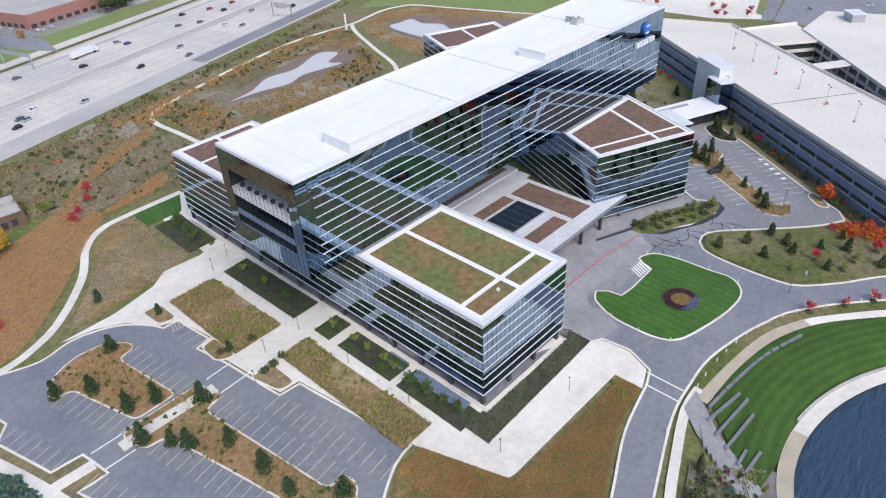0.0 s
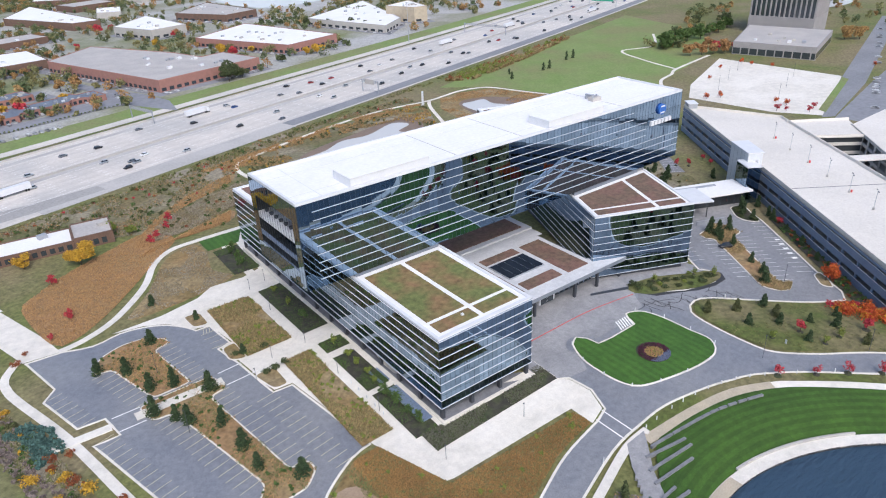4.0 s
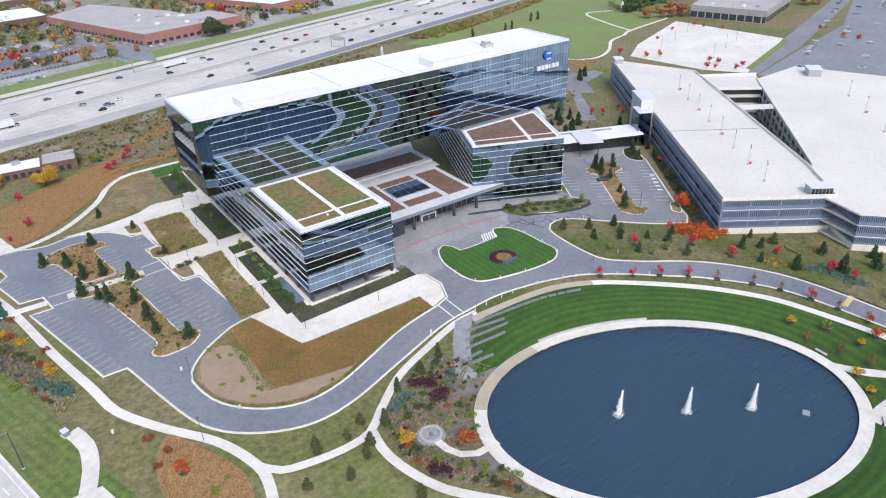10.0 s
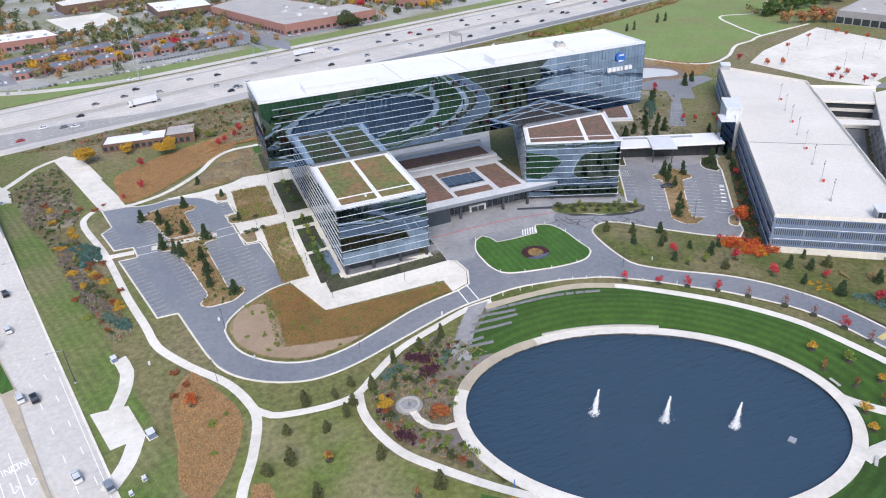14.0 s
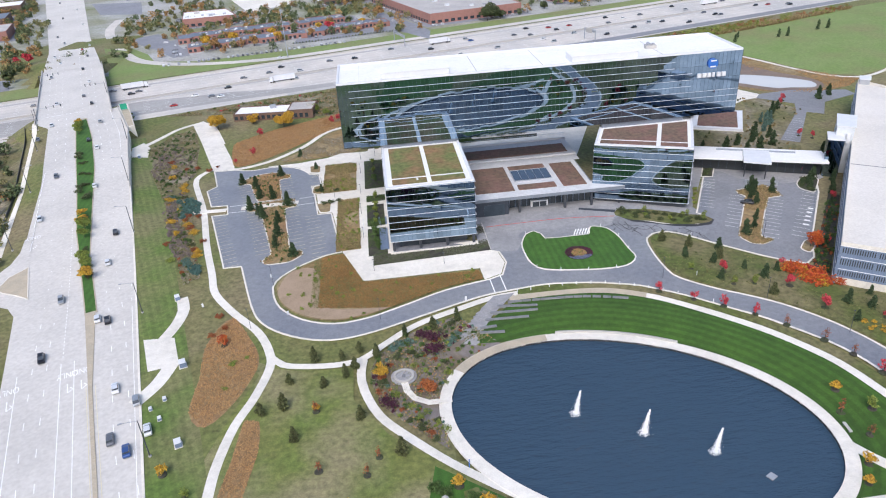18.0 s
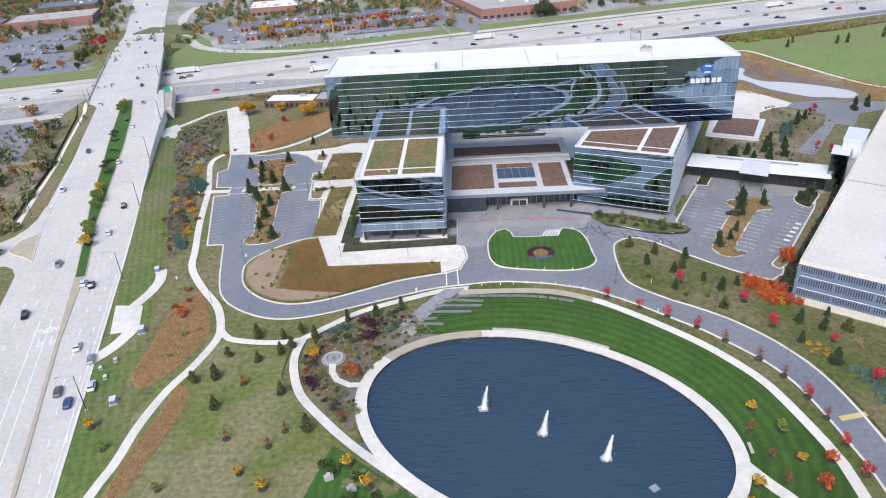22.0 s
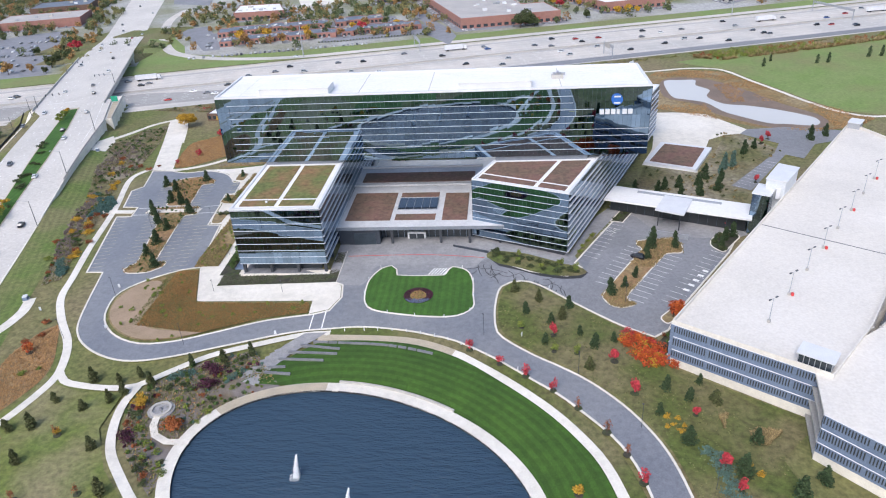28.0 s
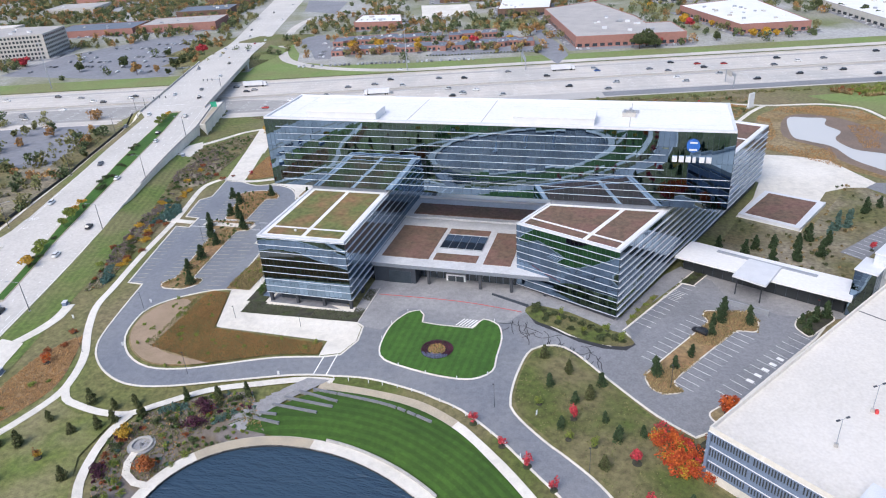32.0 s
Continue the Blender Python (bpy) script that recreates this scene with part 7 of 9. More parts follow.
plant(broadleaf(M_LIME_L, "small yellow-green tree in the road median", high=4.2, wide=3.0, n=420, leaf=0.3, group="median trees"), [arterial(q, p)[:2] for q, p in ((31, 0.2), (36, -0.6), (54, 0.2), (60, 0.8), (186, 0.9), (192, 1.6), (180, 1.2))], 0.9, 1.3, 0.3)
plant(broadleaf(M_YEL_L, "small golden tree in the road median", high=3.8, wide=2.4, n=320, leaf=0.3, group="median trees"), [arterial(q, p)[:2] for q, p in ((73, 0.3), (199, 1.4), (22, 0.3), (65, 0.2))], 0.9, 1.2, 0.3)
plant(shrub(M_DK_L, "dark rounded shrub in the road median", 2.0, 2.6, 260, 0.26, "median shrubs"), [arterial(q, p)[:2] for q, p in ((143, 0.8), (138, 0.4), (101, 0.6), (96, 0.2), (27, -0.2), (88, 2.2), (91, 3.4))], 0.8, 1.1, 0.3)
plant(shrub(M_DK_L, "dark low shrub in the road median", 0.9, 2.0, 170, 0.22, "median shrubs"), [arterial(q, p)[:2] for q, p in ((130, 1.6), (131, 3.2), (117, 1.2), (116, 2.8), (115, 4.4), (103, 1.6), (103, 3.2), (71, 1.8), (24, 0.6), (30, 1.0), (44, 0.2))], 0.8, 1.2, 0.3)

plant(shrub(M_DK_L, "dark green shrub in the bed before the east wing", 1.2, 2.0, 220, 0.22, "east bed shrubs"), [(97.5, -28.5), (99.6, -27.4), (101, -29.6), (103.5, -28.6), (106, -30.2), (109, -30.4), (111.5, -31.8), (114, -32.8), (116.6, -34.2), (119, -35.8), (121.4, -37.4), (100.6, -31.8), (104.4, -33), (108.6, -34.8), (123.6, -38), (112.6, -36.4), (117, -38.2), (140.6, -0.6), (143, 1.6), (144.8, 4.4)], 0.7, 1.15, 0.2)
plant(shrub(M_LIME_L, "yellow-green shrub in the bed before the east wing", 1.0, 1.5, 160, 0.2, "east bed shrubs"), [(105, -31), (112.6, -34.6), (117.8, -32.4), (125.2, -25.4), (127, -21.6), (128.8, -17.8), (130.6, -13.8)], 0.7, 1.1, 0.2)
plant(conifer(M_FIR, "dark fir on the kerbed island by the garage", 4.4, 1.7, 300, group="island firs"), [(172.4, -21.5), (175.2, -16), (178.6, -12.8), (171.6, -17.4), *[gp(70 + 9 * k, -3.6) for k in range(4)]], 0.6, 1.15, 0.2)
plant(shrub(M_YEL_L, "golden clump on the lawn by the drive", 1.0, 1.5, 160, 0.2, "golden clumps"), [(138, -103.6), (140.2, -104.2), (139, -106.2), (141.2, -106.6), (137.4, -106.8), (140, -108.4), (152, -118.5), (153.5, -121)], 0.7, 1.1)


# ---- grasses ----
M_BLUEFLOWER = mat("blue_flowers", (0.16, 0.19, 0.30), (0.12, 0.15, 0.24), 0.8, 6.0, 0.9, island=0.4)


def tufts(name, poly, count, material, high, label, wide=0.5, up=0.05, skip=None, even=False):
    """Loose clumps of blades inside an outline, one joined field."""
    xs, ys = [p[0] for p in poly], [p[1] for p in poly]
    c, tries = [], 0
    while len(c) < count and tries < count * 8:
        tries += 1
        x, y = rng.uniform(min(xs), max(xs)), rng.uniform(min(ys), max(ys))
        if inside(poly, x, y) and (even or noise.noise((x * 0.11, y * 0.11, high)) > -0.25 + 0.2 * rng.random()) and not (skip and skip(x, y)):
            c.append((x, y, h(x, y) + up))
    vs, fs = [], []
    for x, y, z in c:
        k = high * rng.uniform(0.5, 1.3)
        a0 = rng.uniform(0, math.tau)
        for j in range(4):
            a = a0 + j * 1.57 + rng.uniform(-0.4, 0.4)
            r = k * rng.uniform(0.5, 0.9)
            ca, sa, w = math.cos(a), math.sin(a), wide * 0.42
            n = len(vs)
            vs += [(x - sa * w, y + ca * w, z), (x + sa * w, y - ca * w, z), (x + ca * r + sa * w * 0.5, y + sa * r - ca * w * 0.5, z + k * rng.uniform(0.5, 1.0))]
            fs.append((n, n + 1, n + 2))
    return tagged(raw(name, vs, fs, material), label, "grass", kind="stuff")


tufts("prairie_grass", SPRAIRIE, 13500, M_GOLDTUFT, 0.4, "tufts of russet prairie grass on the mound", 0.28, 0.3, even=True, skip=lambda x, y: y < -67.6 - 0.18 * x or x < -10.5)
tufts("prairie_grass", SPRAIRIE, 4200, M_GREENTUFT, 0.42, "tufts of greenish prairie grass on the mound", 0.28, 0.3, skip=lambda x, y: y < -67.6 - 0.18 * x or x < -13)
tufts("prairie_grass", WRUST, 11500, M_RUSTTUFT, 0.42, "tufts of rust red prairie grass", 0.32, 0.1, even=True)
for i, p in enumerate(ISLANDS[:2]):
    tufts("island_grass", p, 900, (M_RUSTTUFT, M_GREENTUFT)[i], 0.5, "tufts of russet grass on a parking island", 0.3, 0.2)
    tufts("island_grass", p, 500, (M_GREENTUFT, M_RUSTTUFT)[i], 0.5, "tufts of green grass on a parking island", 0.3, 0.2)
tufts("island_grass", EAST_ISLAND, 1620, M_STRAW, 0.6, "golden grasses on the visitors' island", 0.35, 0.2)
for p in TANBEDS:
    tufts("ornamental_grass", p, 1980, M_STRAW, 0.7, "clumps of straw coloured ornamental grass", 0.45, 0.2)
    tufts("ornamental_grass", p, 900, M_GREENTUFT, 0.6, "clumps of green ornamental grass", 0.4, 0.2)
for p in DARKBEDS:
    tufts("ground_cover", p, 560, M_GRN_L, 0.3, "low ground cover plants in dark mulch", 0.25, 0.2)
tufts("ground_cover", DARKBEDS[5], 2700, M_SAGE, 0.4, "low grey-green planting before the wing", 0.3, 0.2)
MEADOW_W = [(-72, 60), (-74, 48), (-64.5, 16), (-57, -16), (-51, -38), (-56, -42), (-66, -10), (-76, 22), (-92, 62), (-102, 95), (-96, 120), (-86, 128), (-78, 100)]
tufts("meadow_grass", MEADOW_W, 4680, M_GREYTUFT, 0.6, "grey and straw meadow tufts beside the road", 0.5)
tufts("meadow_grass", MEADOW_W, 2340, M_GREENTUFT, 0.7, "green meadow tufts beside the road", 0.5)
MEADOW_N = [(-60, 150), (-8, 128), (22, 112), (44, 128), (44, 172), (50, 190), (120, 212), (180, 215), (182, 228), (90, 214), (0, 186), (-110, 158)]
tufts("meadow_grass", MEADOW_N, 9000, M_GREYTUFT, 0.6, "pale seed heads and tufts on the meadow slope", 0.45)
tufts("meadow_grass", MEADOW_N, 4200, M_GREENTUFT, 0.7, "green and brown scrub on the meadow slope", 0.5)
tufts("meadow_grass", MEADOW_N, 2600, M_RUSTTUFT, 0.6, "rust red tufts on the meadow slope", 0.45)
MARSH = [(48, 130), (105, 128), (150, 140), (178, 200), (150, 209), (128, 205), (70, 190), (50, 178)]
wet = lambda x, y: 74 < x < 152 and 160 < y < 188
tufts("marsh_grass", MARSH, 4320, M_STRAW, 0.8, "straw coloured marsh grasses", 0.6, skip=wet)
tufts("marsh_grass", MARSH, 2160, M_RUSTTUFT, 0.8, "rust coloured marsh grasses", 0.6, skip=wet)
tufts("marsh_grass", [(172, 140), (190, 128), (222, 102), (245, 92), (268, 98), (282, 110), (258, 142), (242, 186), (234, 204), (215, 211), (195, 208), (182, 190)], 3600, M_RUSTTUFT, 0.6, "rust coloured grasses round the far pond", 0.45, skip=lambda x, y: (187 < x < 222 and 140 < y < 192) or (208 < x < 258 and 98 < y < 142))
for P, c, hh in (([(-36, -65), (-31, -74), (-26.5, -84), (-26, -92), (-30, -104), (-36, -112), (-41, -106), (-41, -92), (-42, -80), (-40, -70)], 3200, 0.6), ([(-26.5, -111), (-28, -126), (-29.5, -138), (-29.5, -149), (-25, -147), (-23.5, -134), (-22, -122), (-23, -112)], 1500, 0.5)):
    tufts("prairie_grass", P, c, M_RUSTTUFT, hh * 0.8, "rust red tufts beside the footpath", 0.32, even=True)
tufts("prairie_grass", [(-11, 66), (-28, 64), (-34, 66), (-24, 79), (-14, 97), (-7, 104), (1, 105.5), (2, 95), (-1, 80), (3, 71)], 2340, M_GREYTUFT, 0.5, "dry tufts in the basin", 0.45)
tufts("garden_plants", GARDEN, 1620, M_GREENTUFT, 0.5, "mixed low plants in the pond garden", 0.4, 0.1)
tufts("garden_plants", GARDEN, 420, M_RUSTTUFT, 0.45, "russet low plants in the pond garden", 0.4, 0.1)
tufts("garden_plants", GARDEN, 500, M_GREYTUFT, 0.5, "grey low plants in the pond garden", 0.4, 0.1)
tufts("dry_grass", [(150, -103), (158, -98), (164, -106), (158, -112), (150, -110)], 900, M_STRAW, 0.7, "patch of straw coloured grass by the garage", 0.4, 0.2)
tufts("lawn_shrubs", EAST_LAWN, 1620, M_GREENTUFT, 0.3, "low uneven grass on the east lawn", 0.5, 0.2)
FB = [(74 + 4.5 * math.cos(k), -52.4 + 4.5 * math.sin(k)) for k in np.arange(0, 6.28, 0.3)]
for m, lab, n, keep in ((M_PUR_L, "dark purple flowers round the bed's rim", 700, lambda x, y: 2.6 < math.hypot(x - 74, y + 52.8) < 4.5 and y > -55), (M_RUSTTUFT, "bronze and orange flowers in the middle of the round bed", 420, lambda x, y: math.hypot(x - 74, y + 52.6) < 2.5),
                        (M_LIME_L, "yellow-green flowers in the middle of the round bed", 120, lambda x, y: math.hypot(x - 74, y + 52.6) < 2.4), (M_BLUEFLOWER, "blue-grey flowers on the front rim of the bed", 380, lambda x, y: y < -54.6 and math.hypot(x - 74, y + 52.4) > 2.4)):
    tufts("bed_flowers", FB, n, m, 0.35, lab, 0.24, 0.32, skip=lambda x, y, k=keep: not k(x, y), even=True)
VERGE = [(-30, 172), (60, 196), (150, 224), (200, 240), (320, 276), (330, 282), (196, 246), (60, 204), (-60, 172)]
tufts("verge_scrub", VERGE, 2160, M_GREENTUFT, 1.2, "scrub along the highway fence", 0.9)
tufts("verge_scrub", [(225, 244), (300, 262), (400, 292), (392, 286), (300, 250), (240, 232)], 2160, M_STRAW, 2.2, "olive and golden hedge scrub beside the highway", 1.3)


def scrub(poly, count, material, size, label, up=0.0, skip=None, leaf=0, n=36):
    """Scattered bushes of many leaves, joined."""
    xs, ys, out = [p[0] for p in poly], [p[1] for p in poly], []
    for _ in range(count * 6):
        x, y = rng.uniform(min(xs), max(xs)), rng.uniform(min(ys), max(ys))
        if len(out) < count and inside(poly, x, y) and (count < 60 or noise.noise((x * 0.05, y * 0.05, size * 3)) > -0.15) and not (skip and skip(x, y)):
            s = size * rng.uniform(0.5, 1.4)
            out.append(np.array([x, y, h(x, y) + up]) + round_crown(n, s, s * 0.75, 0.0))
    return tagged(put("scrub", leaf_mesh("scrub", np.concatenate(out), leaf or 0.2 + 0.09 * size), material), label, "shrubs", kind="stuff")


scrub(MEADOW_N, 90, M_GRN_L, 1.6, "green bushes scattered over the meadow slope")
scrub(MEADOW_N, 150, M_OLIVEFIR, 1.8, "olive bushes scattered over the meadow slope")
scrub(MEADOW_N, 60, M_RUST_L, 1.3, "rust coloured bushes scattered over the meadow slope")
scrub(MEADOW_N, 14, M_RED_L, 1.2, "crimson bushes in the meadow slope")
scrub(MARSH, 160, M_OLIVEFIR, 1.5, "olive bushes round the marsh", skip=wet)
scrub(MARSH, 90, M_YEL_L, 1.2, "golden bushes round the marsh", skip=wet)
scrub(MEADOW_W, 150, M_GRN_L, 1.3, "green shrubs in the roadside strip")
scrub(MEADOW_W, 22, M_RUST_L, 1.1, "russet shrubs in the roadside strip", skip=lambda x, y: y > 34)
scrub(MEADOW_W, 18, M_YEL_L, 1.1, "golden shrubs in the roadside strip", skip=lambda x, y: y > 34)
scrub(SPRAIRIE, 30, M_LIME_L, 1.15, "yellow-green shrubs on the prairie mound", 0.3)
scrub(ISLANDS[0], 30, M_GRN_L, 0.7, "green shrubs on the parking island", 0.2)
scrub(ISLANDS[1], 40, M_GRN_L, 0.7, "green shrubs on the parking island", 0.2)
for p in TANBEDS:
    scrub(p, 60, M_LIME_L, 0.8, "yellow-green grasses in the plaza bed", 0.2)
def on_path(x, y):
    """On the basin or the small path of the pond garden."""
    return math.hypot(x - 13.1, y + 101.3) < 4.3 or any(math.hypot(x - a, y - b) < 2.2 for a, b in ((13.3, -106), (14.4, -109), (17, -111), (20, -111.8), (23, -111.6)))


scrub(GARDEN, 64, M_GRN_L, 1.1, "green plants in the pond garden", 0.1, skip=on_path)
scrub(GARDEN, 8, M_PUR_L, 1.1, "dark purple plants in the pond garden", 0.1, skip=on_path)
scrub(GARDEN, 26, M_LIME_L, 1.0, "yellow-green plants in the pond garden", 0.1, skip=on_path)
scrub(GARDEN, 14, M_RUST_L, 0.8, "russet plants in the pond garden", 0.1, skip=on_path)
scrub(GARDEN, 16, M_BLUEFIR, 0.8, "blue-grey plants in the pond garden", 0.1, skip=on_path)
scrub([(225, 246), (300, 266), (400, 296), (392, 288), (300, 252), (240, 234)], 200, M_LIME_L, 3.0, "tall olive hedge beside the highway")
scrub([(225, 246), (300, 266), (400, 296), (392, 288), (300, 252), (240, 234)], 120, M_RUST_L, 2.6, "tall russet hedge beside the highway")
scrub([(150, 22), (186, 5), (196, 24), (191, 31), (212, 56), (225, 65), (212, 92), (203, 95.5), (194, 72), (180, 45), (161, 54)], 45, M_OLIVEFIR, 1.1, "olive shrubs in the garden behind the link", 0.1)
scrub([(150, 22), (186, 5), (196, 24), (191, 31), (212, 56), (225, 65), (212, 92), (203, 95.5), (194, 72), (180, 45), (161, 54)], 60, M_STRAW, 0.9, "straw coloured shrubs in the garden behind the link", 0.1)
scrub([(49, 66), (88, 65.4), (89, 69.6), (49, 70.2)], 70, M_GRN_L, 1.6, "green shrubs in the rear court", 0.2)
scrub([(49, 71.6), (86, 71.2), (86, 76.5), (49, 77)], 110, M_DK_L, 2.0, "dark green clipped hedge in the rear court", 0.2)
GSTRIP = [gp(4, -0.6), gp(4, -5.5), gp(66, -4.5), gp(66, -0.6)]
sheet("planted_bed", GSTRIP, M_MULCH, 0.2, "planted strip along the garage wall", category="bed")
scrub(GSTRIP, 70, M_GRN_L, 1.2, "green shrubs along the garage wall", 0.2)
scrub(GSTRIP, 40, M_RUST_L, 1.0, "russet shrubs along the garage wall", 0.2)

RUST1 = [(-18.9, 119.2), (-4.2, 139.5), (13, 155.2), (40.7, 170.9), (37, 160.2), (15.7, 148.9), (2.5, 141), (-13.3, 114.6)]
RUST2 = [(-19.5, 108.1), (-10.3, 115.1), (1.3, 114.6), (19.8, 117.3), (24.5, 127.7), (2.4, 118.5)]
PALE = [(-11.6, 125.6), (0.8, 138.8), (14.7, 145.7), (32.1, 153.3), (40, 158), (42, 135), (23.7, 130.3), (2.8, 119.9), (-9.7, 117.6)]
for p in (RUST1, RUST2):
    sheet("prairie", curve(p, 3, True), M_RUST, 0.12, "band of rust coloured prairie grass on the slope", category="meadow")
    tufts("prairie_grass", p, 1500, M_RUSTTUFT, 0.7, "rust coloured tufts in a band on the slope", 0.5, 0.1, even=True)
tufts("meadow_grass", PALE, 3600, M_GREYTUFT, 0.8, "pale grey seed heads in a band on the slope", 0.5, 0.1, even=True)
tufts("meadow_grass", [(30, 185), (120, 208), (175, 214), (178, 205), (128, 203), (70, 188), (44, 172)], 2600, M_RUSTTUFT, 0.8, "rust tufts beside the highway path", 0.6)

# roadside thicket: teal junipers, golden and orange shrubs, bare mauve stems
M_MAUVE = mat("mauve_stems", (0.23, 0.185, 0.17), (0.17, 0.14, 0.125), 0.4, 5.0, 0.95, island=0.4)
M_TEAL = mat("teal_juniper", (0.085, 0.17, 0.145), (0.06, 0.125, 0.11), 0.5, 5.0, 0.9, island=0.45)
TEAL = [[(-72.9, 29.3), (-67.7, 29.6), (-62.5, 23.7), (-61, 10.0), (-61.2, 3.8), (-64.8, 3.3), (-68.5, 9.6), (-68.4, 20.6)], [(-57.4, -29.4), (-53.0, -30.1), (-51.6, -34.1), (-53, -37.5)]]
scrub(TEAL[0], 230, M_TEAL, 1.3, "mass of low teal juniper beside the footpath")
scrub(TEAL[1], 40, M_TEAL, 1.3, "clump of low teal juniper beside the footpath")
scrub([(-75.8, 30), (-76, 16), (-70, -2), (-65, -18), (-58, -38), (-54, -36), (-60, -12), (-66, 2), (-71, 16), (-73, 28)], 190, M_MAUVE, 1.0, "bare mauve thicket beside the road")
scrub([(-92, 62), (-76, 30), (-70, 30), (-72, 48), (-72, 60), (-78, 90), (-96, 108)], 180, M_MAUVE, 1.1, "bare mauve thicket beside the road")
for x, y, r, m, lab in ((-70.1, 6.3, 2.3, M_YEL_L, "golden"), (-59.8, -3.8, 2.4, M_YEL_L, "golden"), (-75.2, 29.5, 1.6, M_YEL_L, "golden"), (-63.9, -24.2, 1.6, M_LIME_L, "yellow-green"), (-72.1, 38.6, 1.6, M_YEL_L, "golden"), (-71, 31.7, 1.5, M_OLIVEFIR, "olive"),
                        (-65, 12, 1.7, M_RUST_L, "russet"), (-65.4, 8, 1.5, M_RUST_L, "russet"), (-71.9, 9.5, 1.4, M_OLIVEFIR, "olive"), (-62.1, 0.5, 1.8, M_RUST_L, "russet"), (-56.6, -18.4, 1.8, M_RUST_L, "russet"), (-55, -23.4, 1.8, M_YEL_L, "golden"), (-61, -10, 2.0, M_GRN_L, "green"), (-64, -6, 1.8, M_OLIVEFIR, "olive"),
                        (-58.6, -14, 1.6, M_OLIVEFIR, "olive"), (-74, 46, 1.8, M_YEL_L, "golden"), (-80, 58, 1.6, M_OLIVEFIR, "olive"), (-77, 66, 1.4, M_RUST_L, "russet"), (-86, 76, 1.8, M_RUST_L, "russet")):
    plant(shrub(m, lab + " leaved shrub in the roadside thicket", r * 0.85, r * 1.35, 260, 0.24, "thicket shrubs"), [(x, y)])
MAPLES = [(131.8, -70.2), (133.2, -78.1), (137.4, -85.7), (144.4, -84.9), (141.9, -76.4), (136.2, -68.9)]
scrub(MAPLES, 44, M_ORG_L, 2.8, "thicket of orange and red sumac at the garage corner", leaf=0.27, n=110)
scrub(MAPLES, 12, M_RED_L, 2.4, "red sumac in the thicket at the garage corner", leaf=0.27, n=90)
scrub(MAPLES, 8, M_YEL_L, 2.2, "yellow sumac in the thicket at the garage corner", leaf=0.27, n=90)


# ---- fountains and small things on the pond ----
for i, (x, y) in enumerate(((53.4, -121.2), (66.9, -130.2), (80.0, -138.5))):
    f = empty("pond_fountain", x, y, WZ, "white plume of a pond fountain", "fountain", "pond fountains")
    n = 3600
    t = rng.uniform(0, 1, n) ** 1.15
    r = 0.12 + 0.75 * (1 - t) ** 1.2
    a = rng.uniform(0, math.tau, n)
    q = r * np.abs(rng.normal(0, 0.55, n))
    put("plume", leaf_mesh("plume", np.stack([x + q * np.cos(a) + 0.9 * t ** 1.5, y + q * np.sin(a) + 0.3 * t, WZ + 0.1 + 6.6 * t], 1), 0.11), M_FOAM, f)["kind"] = "stuff"
    n = 260
    a, q = rng.uniform(0, math.tau, n), 1.3 * rng.uniform(0, 1, n)
    put("splash", leaf_mesh("splash", np.stack([x - 0.4 + q * np.cos(a), y + q * np.sin(a), WZ + 0.05 + rng.uniform(0, 0.1, n)], 1), 0.1, 0.9), M_FOAM, f)["kind"] = "stuff"
raft = empty("raft", 88.2, -147.1, WZ, "small grey square raft floating on the pond", "raft")
RT = Matrix.Translation((88.2, -147.1, WZ)) @ Matrix.Rotation(0.5, 4, "Z")
part("float", boxes((-0.9, 0.9, -0.8, 0.8, -0.1, 0.2), m=RT), M_STONE, raft)
part("deck", boxes((-0.85, 0.85, -0.75, 0.75, 0.2, 0.3), m=RT), M_GREYMET, raft)
for x, y in ((18.9, -143.5), (24.4, -146.8)):
    st = empty("stone_block", x, y, h(x, y), "pale stone block among shrubs", "stone", "stone blocks")
    part("block", boxes((-1.0, 1.0, -0.6, 0.6, -0.2, 1.1), (-0.4, 0.5, -0.5, 0.4, 1.1, 1.7), m=Matrix.Translation((x, y, h(x, y))) @ Matrix.Rotation(0.4, 4, "Z")), M_PRECAST, st)
bsign = empty("post_sign", 25.5, -134, h(25.5, -134), "slim blue sign post beside the pond walk", "sign")
part("post", tubes(((25.5, -134, h(25.5, -134)), (25.5, -134, h(25.5, -134) + 2.4), 0.12, 0.12)), M_BLUE, bsign)
for (x, y), a in (((111.4, -137.2), 1.5), ((98.5, -159.6), 0.6)):
    b = empty("bench", x, y, h(x, y), "grey stone bench beside the pond walk", "bench", "pond benches")
    T = Matrix.Translation((x, y, h(x, y) + 0.2)) @ Matrix.Rotation(a, 4, "Z")
    part("seat", boxes((-1.6, 1.6, -0.35, 0.35, 0.35, 0.5), m=T), M_PRECAST, b)
    for s in (-1.1, 1.1):
        part("leg", boxes((s - 0.2, s + 0.2, -0.3, 0.3, -0.3, 0.35), m=T), M_STONE, b)


# ---- vehicles ----
def loft(bm, sections):
    """Joins cross sections, each a list of points."""
    R = [[bm.verts.new(p) for p in s] for s in sections]
    n = len(R[0])
    for a, b in zip(R, R[1:]):
        for k in range(n):
            bm.faces.new((a[k], a[(k + 1) % n], b[(k + 1) % n], b[k]))
    bm.faces.new(R[0][::-1])
    bm.faces.new(R[-1])
    return bm


def paint(name, c, metal=0.3):
    return mat(name, c, tuple(0.9 * v for v in c), 1.0, 8.0, 0.3, metal)


